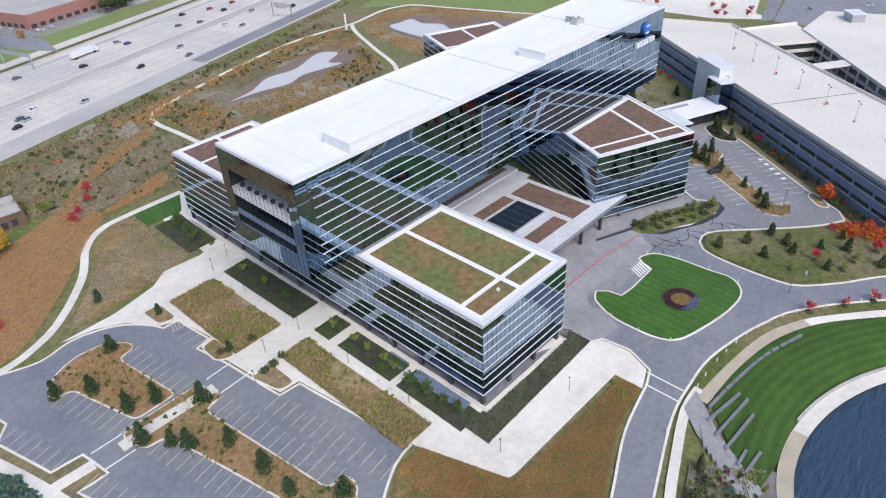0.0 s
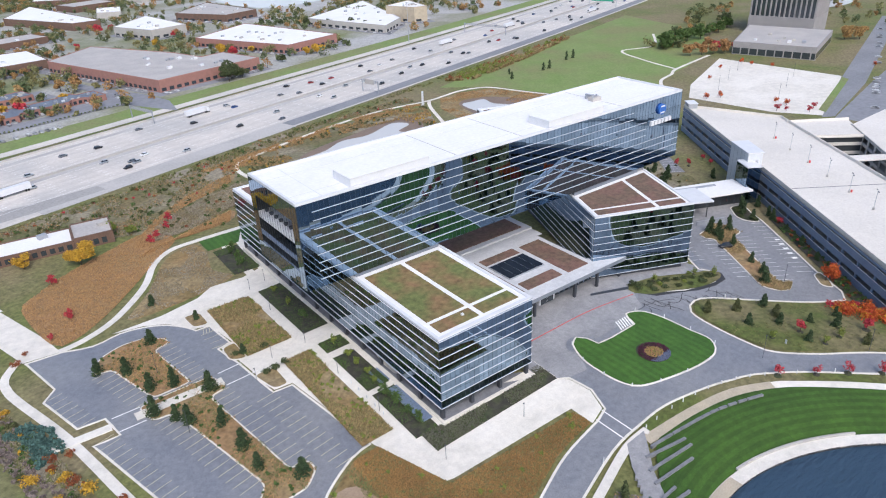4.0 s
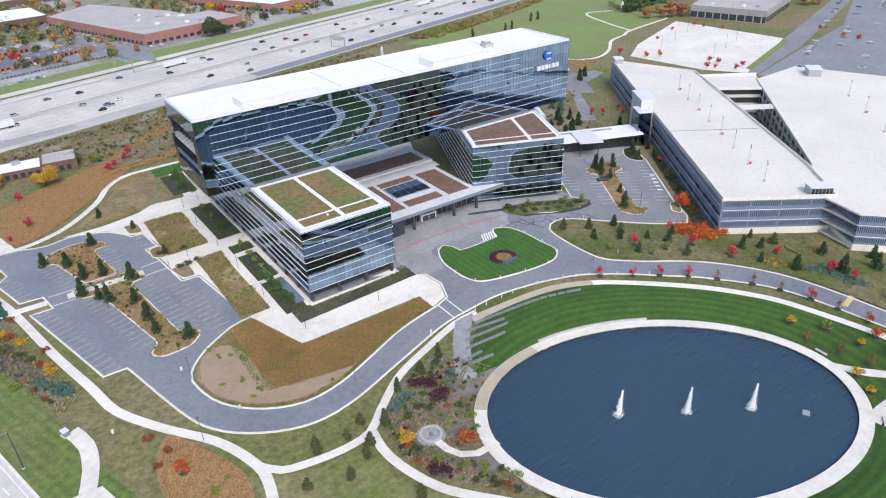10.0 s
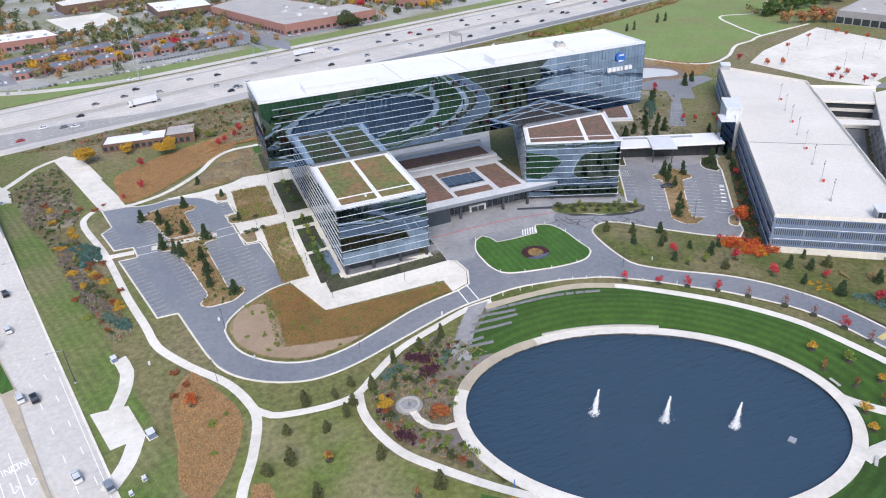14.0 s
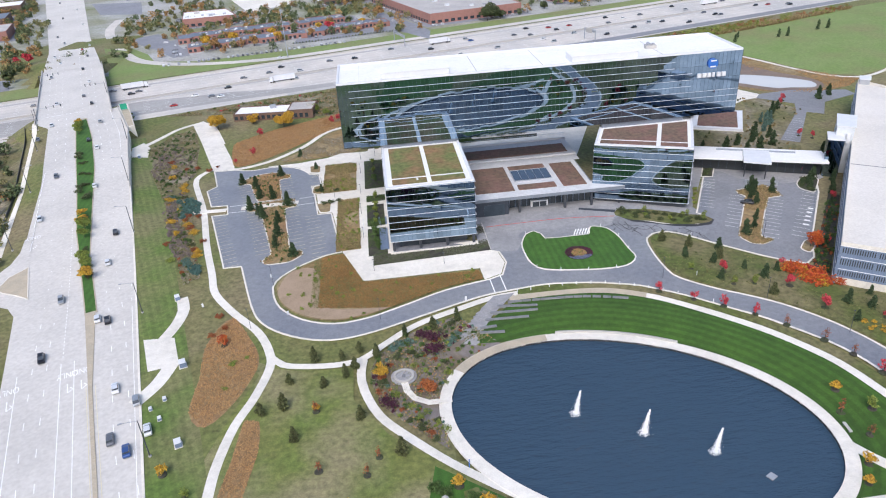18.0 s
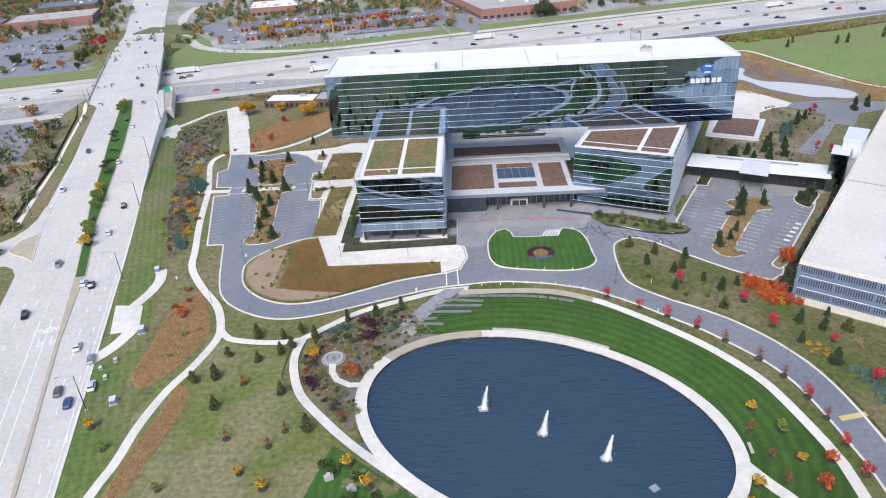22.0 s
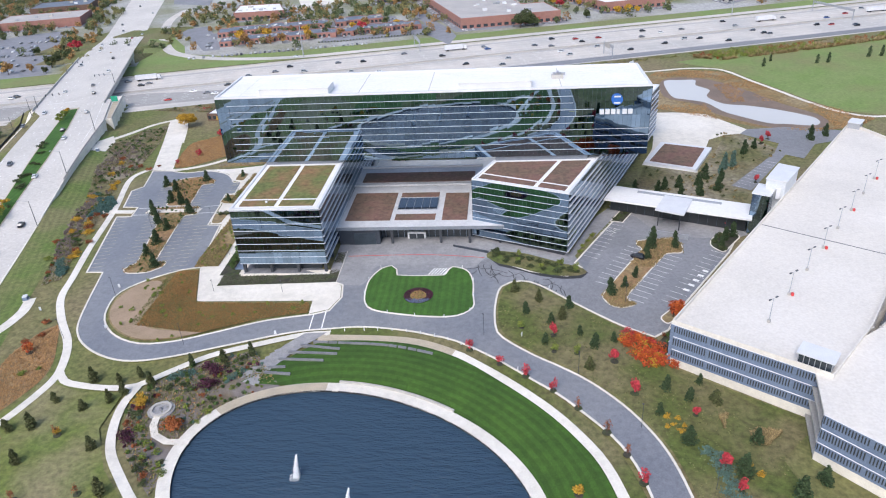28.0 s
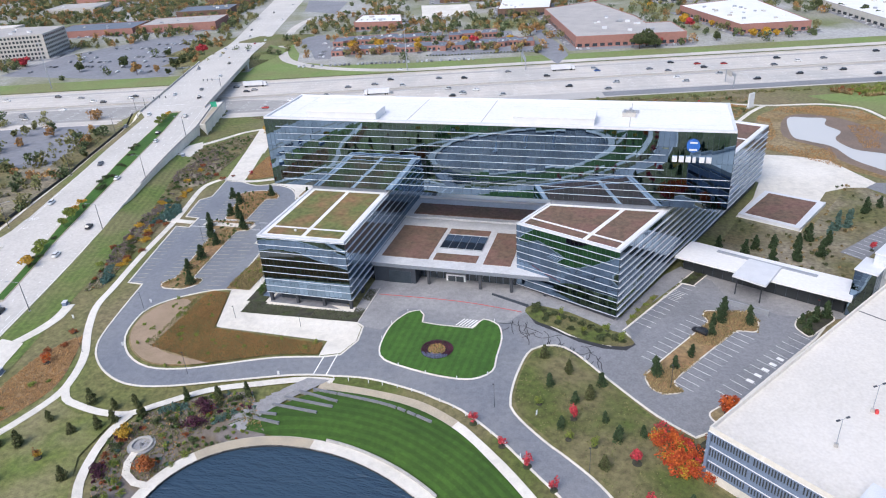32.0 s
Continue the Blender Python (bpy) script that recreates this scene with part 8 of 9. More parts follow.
def car(material, label, tall=0.0):
    e = empty("car", 0, 0, 0, label, "car", "cars on the roads")

    def sec(x, w, z0, z1):
        return [(x, -w, z0), (x, w, z0), (x, w, z1 * 0.8), (x, w * 0.86, z1), (x, -w * 0.86, z1), (x, -w, z1 * 0.8)]
    part("body", loft(bmesh.new(), [sec(-2.3, 0.75, 0.35, 0.85), sec(-2.1, 0.9, 0.25, 1.0), sec(-0.8, 0.92, 0.22, 1.02), sec(0.9, 0.92, 0.22, 1.0), sec(2.0, 0.88, 0.25, 0.82), sec(2.3, 0.7, 0.35, 0.7)]), material, e)
    part("cabin_glass", loft(bmesh.new(), [[(-2.0 + 0.4 * (1 - (tall > 0)), -0.8, 0.98), (-2.0 + 0.4 * (1 - (tall > 0)), 0.8, 0.98), (-1.5, 0.68, 1.42 + tall), (-1.5, -0.68, 1.42 + tall)], [(1.2, -0.8, 0.98), (1.2, 0.8, 0.98), (0.35, 0.66, 1.42 + tall), (0.35, -0.66, 1.42 + tall)]]), M_GLASSD, e)
    part("roof", boxes((-1.5, 0.35, -0.68, 0.68, 1.42 + tall, 1.48 + tall)), material, e)
    for x in (-1.4, 1.4):
        for y in (-0.9, 0.7):
            part("wheel", tubes(((x, y, 0.33), (x, y + 0.2, 0.33), 0.33, 0.33), n=12), M_TYRE, e)
    return e


def lorry():
    e = empty("lorry", 0, 0, 0, "white articulated lorry on the highway", "lorry", "lorries")
    part("trailer", boxes((-12, 2.0, -1.25, 1.25, 1.1, 4.0)), M_WHITE, e)
    part("cab", loft(bmesh.new(), [[(2.6, -1.2, 0.6), (2.6, 1.2, 0.6), (2.6, 1.1, 3.6), (2.6, -1.1, 3.6)], [(5.0, -1.2, 0.6), (5.0, 1.2, 0.6), (4.4, 1.0, 3.2), (4.4, -1.0, 3.2)]]), M_WHITE, e)
    part("windscreen", boxes((4.55, 4.75, -0.9, 0.9, 2.1, 2.9)), M_GLASSD, e)
    part("chassis", boxes((-11.5, 4.6, -0.5, 0.5, 0.6, 1.1)), M_DARKMET, e)
    for x in (-10.5, -9.3, 1.6, 2.6, 4.0):
        for y in (-1.2, 0.95):
            part("wheel", tubes(((x, y, 0.5), (x, y + 0.25, 0.5), 0.5, 0.5), n=12), M_TYRE, e)
    return e


CARS = [car(paint("white_car_paint", (0.75, 0.76, 0.77)), "white car on the road"), car(paint("black_car_paint", (0.02, 0.02, 0.025)), "black sport utility car on the road", 0.2), car(paint("grey_car_paint", (0.14, 0.15, 0.17)), "dark grey car on the road"),
        car(paint("silver_car_paint", (0.42, 0.44, 0.46), 0.6), "silver sport utility car on the road", 0.2), car(paint("blue_car_paint", (0.04, 0.09, 0.25)), "dark blue car on the road"), car(paint("red_car_paint", (0.35, 0.03, 0.03)), "red car on the road")]
PLACES = [[] for _ in CARS]
r2 = random.Random(5)
HA = math.atan2(0.29, 1)
for k in (17.6, 21.3, 25.0, 28.7, 32.4, 36.1, 40.0, 55.5, 59.3, 63.0, 66.7, 70.4, 74.1, 78, 104):
    x = -430 + r2.uniform(0, 60)
    while x < 900:
        p = hw(x, k)
        s = (p[0] - AX) * AD[0] + (p[1] - AY) * AD[1]
        q = (p[0] - AX) * AN[0] + (p[1] - AY) * AN[1]
        PLACES[r2.choice((0, 0, 1, 1, 1, 2, 2, 2, 3, 3, 4, 5))].append(Matrix.Translation((*p, HZ + 0.05)) @ Matrix.Rotation(HA + (math.pi if k < 50 else 0), 4, "Z"))
        x += r2.uniform(60, 190) * (4 if k > 100 else 1)
AA = math.atan2(AD[1], AD[0])
for c, s, p in ((1, -8.5, 5.0), (0, -6, 2.2), (0, -45, 5.2), (3, -53, 9.8), (2, -65, 3.0), (0, -66, 11.4), (4, -71, 6.2), (1, -20, -13), (0, 78, -15), (2, 120, -9), (0, 150, 9), (1, 165, 5.5), (2, 182, -18), (3, 196, 12), (0, 205, -12), (1, 240, 9), (0, 252, -10),
                (2, 262, 5), (0, 300, 9), (3, 330, -14), (1, 344, 6), (0, 380, -9), (2, 400, 10), (0, 420, -14), (5, 450, 6), (0, 470, 12), (3, 500, -8), (2, 540, -14), (0, 600, 9), (1, 660, -10), (0, 720, 5), (2, 800, -14), (0, 30, 7), (1, 52, 11), (3, 12, -8), (0, 100, 6)):
    PLACES[c].append(Matrix.Translation(arterial(s, p, 0.2 if not 218 < s < 354 else 0.16)) @ Matrix.Rotation(AA + (math.pi if p < 0 else 0), 4, "Z"))
PLACES[1].append(Matrix.Translation((144.0, -28.5, h(144, -28.5) + 0.14)) @ Matrix.Rotation(2.6, 4, "Z"))
for proto, ms in zip(CARS, PLACES):
    for m in ms[1:]:
        copy_thing(proto, m)
    proto.matrix_basis = ms[0]
lo = lorry()
LP = [Matrix.Translation((*hw(x, k), HZ + 0.05)) @ Matrix.Rotation(HA + (math.pi if k < 50 else 0), 4, "Z") for x, k in ((90, 74.3), (-120, 78), (330, 66.9), (520, 25.2), (-40, 36.3), (640, 74.3), (420, 59.5))]
for m in LP[1:]:
    copy_thing(lo, m)
lo.matrix_basis = LP[0]


def gantry(x, k0, k1, face):
    e = empty("sign_gantry", *hw(x, k0), HZ, "grey steel sign gantry over the highway", "gantry", "gantries")
    G = Matrix.Translation((*hw(x, k0), HZ)) @ Matrix.Rotation(HA, 4, "Z")
    w = k1 - k0
    for y in (0, w):
        part("post", boxes((-0.25, 0.25, y - 0.25, y + 0.25, 0, 8.2), m=G), M_GREYMET, e)
    for z in (6.6, 8.0):
        for xx in (-0.6, 0.6):
            part("chord", boxes((xx - 0.08, xx + 0.08, 0, w, z - 0.08, z + 0.08), m=G), M_GREYMET, e)
    for i in range(int(w / 2)):
        part("strut", boxes((-0.6, 0.6, i * 2, i * 2 + 0.1, 6.6, 8.0), m=G), M_GREYMET, e)
    if face:
        part("sign_face", boxes((-0.8, -0.7, 3, w - 3, 5.6, 8.8), m=G), face, e)


gantry(62, 82, 106, None)
gantry(176, 6, 20, M_PRECAST)
gantry(560, 14, 46, M_GREEN)
gantry(380, 40, 86, None)


# ---- the town beyond the highway ----
M_SLATE = mat("slate_roof", (0.15, 0.175, 0.215), (0.125, 0.15, 0.19), 0.1, 1.0, 0.7, mid=0.2)
M_TOWN = mat("town_ground", (0.17, 0.19, 0.085), (0.29, 0.28, 0.235), 0.012, 0.3, 0.95, c=(0.40, 0.395, 0.39), patch=0.011, mid=0.3)
M_LOTFAR = mat("far_car_park", (0.23, 0.235, 0.255), (0.20, 0.205, 0.225), 0.03, 0.4, 0.9)
M_CARSFAR = mat("parked_car_paint", (0.55, 0.56, 0.58), (0.10, 0.11, 0.13), 0.25, 0.5, 0.4, island=0.6)
TU, TV = Vector((0.96, 0.28)), Vector((-0.28, 0.96))


def tv(u, v):
    p = Vector((0, 192)) + TU * u + TV * v
    return (p.x, p.y)


tagged(raw("town_ground", [(*tv(u, v), HZ - 0.1) for u, v in ((-1600, 128), (2200, 128), (2600, 3000), (-1600, 3000))], [(0, 1, 2, 3)], M_TOWN), "mixed grass and paving of the town", "ground", kind="structure")


BUILT = []


def low_building(poly, high, wall, roof, label, windows=0, units=3, name="commercial_building", z0=-3.9, category="building", rows=1):
    """A flat-roofed building on an outline, with parapet, window strips and roof units."""
    if area(poly) < 0:
        poly = poly[::-1]
    cx, cy = sum(p[0] for p in poly) / len(poly), sum(p[1] for p in poly) / len(poly)
    e = empty(name, cx, cy, z0, label, category)
    BUILT.append((cx, cy, max(math.dist((cx, cy), p) for p in poly), poly))
    part("wall", prisms(z0, z0 + high, poly), wall, e)
    inner = [(cx + (x - cx) * 0.995, cy + (y - cy) * 0.995) for x, y in poly]
    top = part("roof", prisms(z0 + high, z0 + high + 0.12, inner), roof, e)
    roof_edge(e, poly, z0 + high, 0.5, 0.5, wall if wall is not M_WHITE else None)
    for k in range(units):
        a, b = r2.uniform(0.15, 0.85), r2.uniform(0.15, 0.85)
        p = Vector(poly[0]).lerp(Vector(poly[1]), a).lerp(Vector(poly[-1]).lerp(Vector(poly[2]), a), b)
        if inside(inner, p.x, p.y):
            s = r2.uniform(0.9, 1.8)
            part("roof_unit", boxes((-s, s, -s * 0.7, s * 0.7, 0, s), m=Matrix.Translation((p.x, p.y, z0 + high + 0.1)) @ Matrix.Rotation(HA, 4, "Z")), r2.choice((M_PRECAST, M_WHITE, M_GREYMET)), top)
    if windows:
        for i in range(len(poly)):
            a, b = Vector(poly[i]), Vector(poly[(i + 1) % len(poly)])
            L = (b - a).length
            d = (b - a) / L
            F = Matrix.Translation((a.x, a.y, z0)) @ Matrix(((d.x, -d.y, 0, 0), (d.y, d.x, 0, 0), (0, 0, 1, 0), (0, 0, 0, 1)))
            n = int(L / windows)
            for r in range(rows):
                zz = 0.8 + r * high / rows
                for k in range(n):
                    part("window", boxes((windows * (k + 0.2), windows * (k + 0.8), -0.06, 0.05, zz, zz + min(2.3, high / rows * 0.55)), m=F), M_GLASSD, e)
    return e


def quad(u, v, w, d):
    return [tv(u, v), tv(u + w, v), tv(u + w, v + d), tv(u, v + d)]


low_building([(66, 366), (150, 386), (138, 432), (118, 427), (108, 462), (62, 556), (19, 512)], 8.5, M_BRICK, M_ROOFG, "large red brick commercial building with grey roof", 6.0, 14)
low_building([(147, 526), (192, 421), (247, 436), (214, 570)], 7.5, M_BRICK, M_ROOFW, "brick warehouse with a bright white roof", 6.0, 16)
low_building([(-160, 450), (-111, 455), (-127, 497), (-168, 494)], 7.4, M_BRICK, M_ROOFW, "brick hall with a bright white roof behind the pavilions", 6.0, 10)
low_building([(-34, 552), (-30, 520), (22, 528), (15, 590), (-40, 590)], 7.5, M_BRICKD, M_ROOFW, "brick warehouse with white roof", 6.0, 8)
def pavilion_row(a, b, d, sag):
    """A long low brick building with a stepped front and many small roof units."""
    a, b = Vector(a), Vector(b)
    L = (b - a).length
    u = (b - a) / L
    n = Vector((-u.y, u.x))
    front, back, k = [], [], 0
    x = 0.0
    while x < L - 6:
        w = min(11.0 + 4 * (k % 3), L - x)
        off = (0, 3.4, 1.2, 5.0)[k % 4] + sag * math.sin(math.pi * x / L)
        front += [a + u * (x + 1.8 * (k > 0)) + n * off, a + u * (x + w - 1.8) + n * off]
        back += [a + u * x + n * (d + off), a + u * (x + w - 0.8) + n * (d + off)]
        x, k = x + w, k + 1
    e = low_building([tuple(p) for p in front + back[::-1]], 3.9, M_BRICK, M_SLATE, "long low red brick office pavilion with slate grey roof", 3.6, 0, name="office_pavilion")
    for j in range(int(L / 3.4)):
        p = a + u * r2.uniform(3, L - 4) + n * (r2.uniform(7, d - 2) + sag * 0.6)
        s = r2.uniform(0.5, 1.1)
        part("roof_unit", boxes((-s, s, -s * 0.7, s * 0.7, 0, s), m=Matrix.Translation((p.x, p.y, 0.1)) @ Matrix.Rotation(HA, 4, "Z")), r2.choice((M_PRECAST, M_WHITE, M_GREYMET)), e)


pavilion_row((-131, 331), (-36, 351), 20, 3)
pavilion_row((-33, 354), (34, 372), 19, 4)
pavilion_row((-147, 370), (-52, 394), 21, 3)
pavilion_row((-48, 398), (0, 412), 20, 2)
low_building([(-66, 136), (-36, 132.5), (-34.5, 147), (-64, 150)], 3.6, M_BRICKD, M_ROOFW, "low brown brick building with white roof among yellow trees", 3.0, 1, name="service_building", z0=-3.8)
low_building([(-36, 131.5), (-22, 130), (-20, 146), (-34.5, 147.5)], 4.6, M_BRICKD, M_ROOFG, "brown brick annex with grey roof", 3.0, 1, name="service_building", z0=-3.8)
low_building([(-455, 296), (-409, 317), (-424, 361), (-500, 345)], 22, M_PRECAST, M_ROOFG, "six-storey pale concrete office block with window bands", 3.2, 4, name="office_block", rows=6)
# slab tower on its podium to the east
PODIUM2 = [(428, 152), (444, 97), (514, 121), (498, 182)]
pod2 = low_building(PODIUM2, 8.8, M_SLAB, M_ROOFG, "low concrete podium of an office tower with a dark window band", 0, 7, name="office_podium")
for i in range(4):
    (ax, ay), (bx, by) = PODIUM2[i], PODIUM2[(i + 1) % 4]
    L = math.dist((ax, ay), (bx, by))
    F = Matrix.Translation((ax, ay, -3.9)) @ Matrix.Rotation(math.atan2(by - ay, bx - ax), 4, "Z")
    for k in range(round(L / 6)):
        part("window", boxes((6 * k + 0.5, min(L - 0.3, 6 * k + 5.6), -0.12, 0.12, 0.6, 4.9), m=F), M_GLASSD, pod2)
TW = [(514, 192), (526, 143), (566, 153), (554, 202)]
tall = empty("office_slab", 540, 172, 4.8, "concrete office slab with dark vertical windows", "building")
part("core", prisms(4.7, 44.5, TW), M_GLASSD, tall)
TWO = [(513.2, 192.8), (525.4, 142.2), (566.8, 152.4), (554.6, 202.8)]
part("band", prisms(-4.0, 10, TWO), M_SLAB, tall)
part("band", prisms(45.0, 47, TWO), M_SLAB, tall)
part("band", prisms(41.2, 42.4, TWO), M_SLAB, tall)
for i in range(4):
    a, b = Vector(TW[i]), Vector(TW[(i + 1) % 4])
    for k in range(13):
        c = a.lerp(b, k / 13)
        part("pier", boxes((c.x - 0.55, c.x + 0.55, c.y - 0.55, c.y + 0.55, 10, 45)), M_SLAB, tall)
for p, hh, w, r, lab in (([(28, 856), (81, 735), (110, 735), (72, 961)], 8, M_BRICKD, M_ROOFW, "long brick warehouse with white roof"), ([(106, 658), (128, 600), (166, 610), (155, 715)], 9, M_PRECAST, M_ROOFW, "grey warehouse with bright white roof"),
                         ([(187, 711), (222, 644), (264, 658), (247, 777)], 8, M_BRICKD, M_ROOFG, "brown brick warehouse with grey roof"), ([(176, 1114), (330, 981), (363, 1085), (214, 1239)], 9, M_LOUVRE, M_LOUVRE, "long slate blue roofed warehouse"),
                         ([(274, 549), (303, 440), (340, 470), (385, 620)], 7, M_PRECAST, M_ROOFW, "pale industrial works with white roofs"), ([(345, 505), (357, 470), (372, 468), (384, 520)], 15, M_TANCONC, M_ROOFW, "cream coloured works tower"),
                         ([(687, 789), (680, 699), (726, 730), (730, 800)], 8, M_PRECAST, M_ROOFW, "white-roofed hall near the substation"), ([(84, 1024), (158, 971), (180, 1040), (100, 1090)], 8, M_BRICKD, M_ROOFW, "brick warehouse with a broad white roof"),
                         ([(453, 889), (553, 895), (540, 960), (450, 950)], 8, M_PRECAST, M_ROOFW, "pale warehouse beyond the lake"), ([(123, 813), (148, 799), (160, 850), (134, 862)], 7, M_PRECAST, M_ROOFW, "white hall among trees")):
    low_building(p, hh, w, r, lab, 10.0 if p[0][1] < 750 else 0, 8)
sheet("car_park", [(303, 100), (330, 118), (408, 149), (413, 63), (322, 27), (309, 50)], M_CONC, 0.08, "pale concrete car park with small tree islands", category="road", step=60)
sheet("car_park", [(322, 22), (402, 41), (480, 58), (640, 132), (720, 60), (420, -90), (330, -40)], M_LOTFAR, 0.06, "dark grey asphalt car park", category="road", step=60)
sheet("lawn", [(410, 61), (330, 35), (328, 30), (408, 56)], M_PARK, 0.16, "narrow grass strip beside the pale car park", category="lawn", step=60)
sheet("road", [(318, 27), (324, 23), (404, 44), (560, 98), (660, 138), (655, 145), (400, 58)], M_ASPHALT2, 0.1, "grey road between the car parks", category="road", step=60)
sheet("car_park", [(-399, 250), (-232, 244), (-255, 300), (-322, 436), (-360, 420), (-400, 330)], M_LOTFAR, 0.1, "wide grey car park beyond the bridge", category="road", step=60)
sheet("car_park", [(-190, 60), (-172, 66), (-200, 140), (-330, 120), (-330, 60)], M_LOTFAR, 0.1, "grey car park west of the road", category="road", step=60)
sheet("lawn", [(-172, 262), (-110, 276), (-40, 292), (30, 318), (34, 326), (-60, 306), (-120, 300), (-152, 310), (-165, 340), (-205, 400), (-215, 390), (-190, 320)], M_PARK, 0.12, "green lawn inside the ramp", category="lawn", step=60)
walk_path([(-24, 292.6), (-50, 286.5), (-80, 284.5), (-114, 289), (-147, 303), (-174, 329), (-208, 397), (-234, 470), (-242, 530)], 8.5, "pale concrete ramp road", M_HWY, 0.24)
sheet("car_park", [(-202, 410), (-178, 428), (-150, 372), (-134, 340), (-128, 322), (-140, 318), (-160, 352)], M_LOTFAR, 0.2, "grey car park at the end of the pavilions", category="road", step=60)
sheet("car_park", [(-140, 607), (-83, 612), (-62, 546), (-108, 510)], M_CONC, 0.2, "pale concrete yard behind the pavilions", category="road", step=60)
sheet("car_park", [(-315, 668), (-252, 650), (-226, 556), (-276, 575)], M_LOTFAR, 0.2, "grey car park in the town", category="road", step=60)
CLEAR = [[(-206, 412), (-178, 432), (-124, 318), (-142, 312), (-162, 350)], [(-146, 612), (-80, 616), (-58, 542), (-112, 506)], [(-320, 672), (-248, 654), (-222, 550), (-280, 572)]]
sheet("car_park", [(-48.5, 332.4), (-21.8, 336.8), (24.5, 349.0), (37.8, 349.7), (42.6, 364.8), (23.2, 377.8), (-8.3, 357.1), (-46.9, 352.3)], M_LOTFAR, 0.3, "asphalt car park before the brick pavilions", category="road", step=60)
sheet("road", [(24.5, 349.0), (37.8, 349.7), (59.5, 307.9), (63.5, 338.8), (54.6, 372.5), (36.2, 417.7), (11.6, 492.7), (6.4, 475.4), (22.5, 428.0), (33.7, 392.9)], M_LOTFAR, 0.28, "asphalt street between the brick buildings", category="road", step=60)
hedge_row = []
for x, y in straight([(-48.4, 333.4), (-28.1, 336.0), (-6.0, 342.8), (24.8, 350.1), (35.9, 351.6)], 2.6):
    hedge_row.append(np.array([x, y, -3.7]) + round_crown(26, 1.3, 1.0, 0.0))
tagged(put("hedge_row", leaf_mesh("hedge_row", np.concatenate(hedge_row), 0.4), M_FAR_D), "row of clipped dark bushes beside the car park", "shrubs", kind="stuff")
cv, cf = [], []


def parked(x, y, a):
    c, s = math.cos(a), math.sin(a)
    for L, W, z0, z1 in ((2.2, 0.9, 0.25, 0.95), (1.2, 0.75, 0.95, 1.45)):
        k = len(cv)
        for px, py in ((-L, -W), (L, -W), (L, W), (-L, W)):
            for z in (z0, z1):
                cv.append((x + px * c - py * s, y + px * s + py * c, -3.75 + z))
        cf.extend([(k, k + 2, k + 3, k + 1), (k + 2, k + 4, k + 5, k + 3), (k + 4, k + 6, k + 7, k + 5), (k + 6, k, k + 1, k + 7), (k + 1, k + 3, k + 5, k + 7)])


def parking_field(u, v, w, d, fill):
    for j in range(max(1, int(d / 17))):
        for s in (0, 5.2):
            for i in range(int(w / 2.8)):
                if r2.random() < fill:
                    x, y = tv(u + i * 2.8, v + j * 17 + s)
                    parked(x, y, HA + math.pi / 2)


wood = []


def grove(poly, n):
    xs, ys = [p[0] for p in poly], [p[1] for p in poly]
    while n > 0:
        x, y = r2.uniform(min(xs), max(xs)), r2.uniform(min(ys), max(ys))
        n -= 1
        if inside(poly, x, y):
            wood.append((x, y, r2.uniform(4.5, 10.0)))


TAKEN = [(-140, 475, 30), (-110, 565, 45), (-275, 615, 45), (80, 460, 110), (195, 495, 75), (-10, 560, 60), (-60, 370, 90), (350, 810, 110), (-440, 320, 80), (-310, 320, 110), (-180, 330, 80), (70, 840, 70), (135, 655, 50), (225, 700, 60), (270, 1110, 110), (330, 520, 70), (705, 755, 50), (130, 1030, 60), (500, 920, 70), (520, 620, 110), (140, 830, 35), (120, 1400, 150), (640, 520, 60)]
lots = bmesh.new()
for iv in range(13):
    v = 150 + iv * 100
    for iu in range(-9, 15):
        u = iu * 105 + r2.uniform(-15, 15)
        w, d = r2.uniform(45, 88), r2.uniform(34, 66)
        cx, cy = tv(u + w / 2, v + d / 2)
        s, q = (cx - AX) * AD[0] + (cy - AY) * AD[1], (cx - AX) * AN[0] + (cy - AY) * AN[1]
        if any(math.hypot(cx - a, cy - b) < c + 35 for a, b, c in TAKEN) or abs(q) < 75:
            continue
        if r2.random() < 0.28:
            grove(quad(u, v, 95, 85), 130)
            continue
        low_building(quad(u, v, w, d), r2.uniform(5.5, 9), r2.choice((M_BRICK, M_BRICKD, M_PRECAST, M_PRECAST, M_WHITE)), r2.choice((M_ROOFW, M_ROOFG, M_ROOFG, M_SLATE, M_DECK)), r2.choice(("low commercial building with a flat pale roof", "flat-roofed warehouse in the town", "low office building with grey flat roof")), 14.0 if iv < 2 else 0, 4 if iv < 4 else 1)
        prism(lots, quad(u - 3, v + d + 4, w + 6, 26), HZ - 0.3, HZ + 0.02)
        parking_field(u, v + d + 8, w, 22, r2.uniform(0.2, 0.7))
        grove(quad(u - 8, v - 10, w + 25, 9), 34)
        grove(quad(u + w + 3, v - 5, 14, d + 10), 30)
        grove(quad(u - 10, v + d + 26, w + 20, 12), 40)
        grove(quad(u, v + d + 10, w, 14), 7)
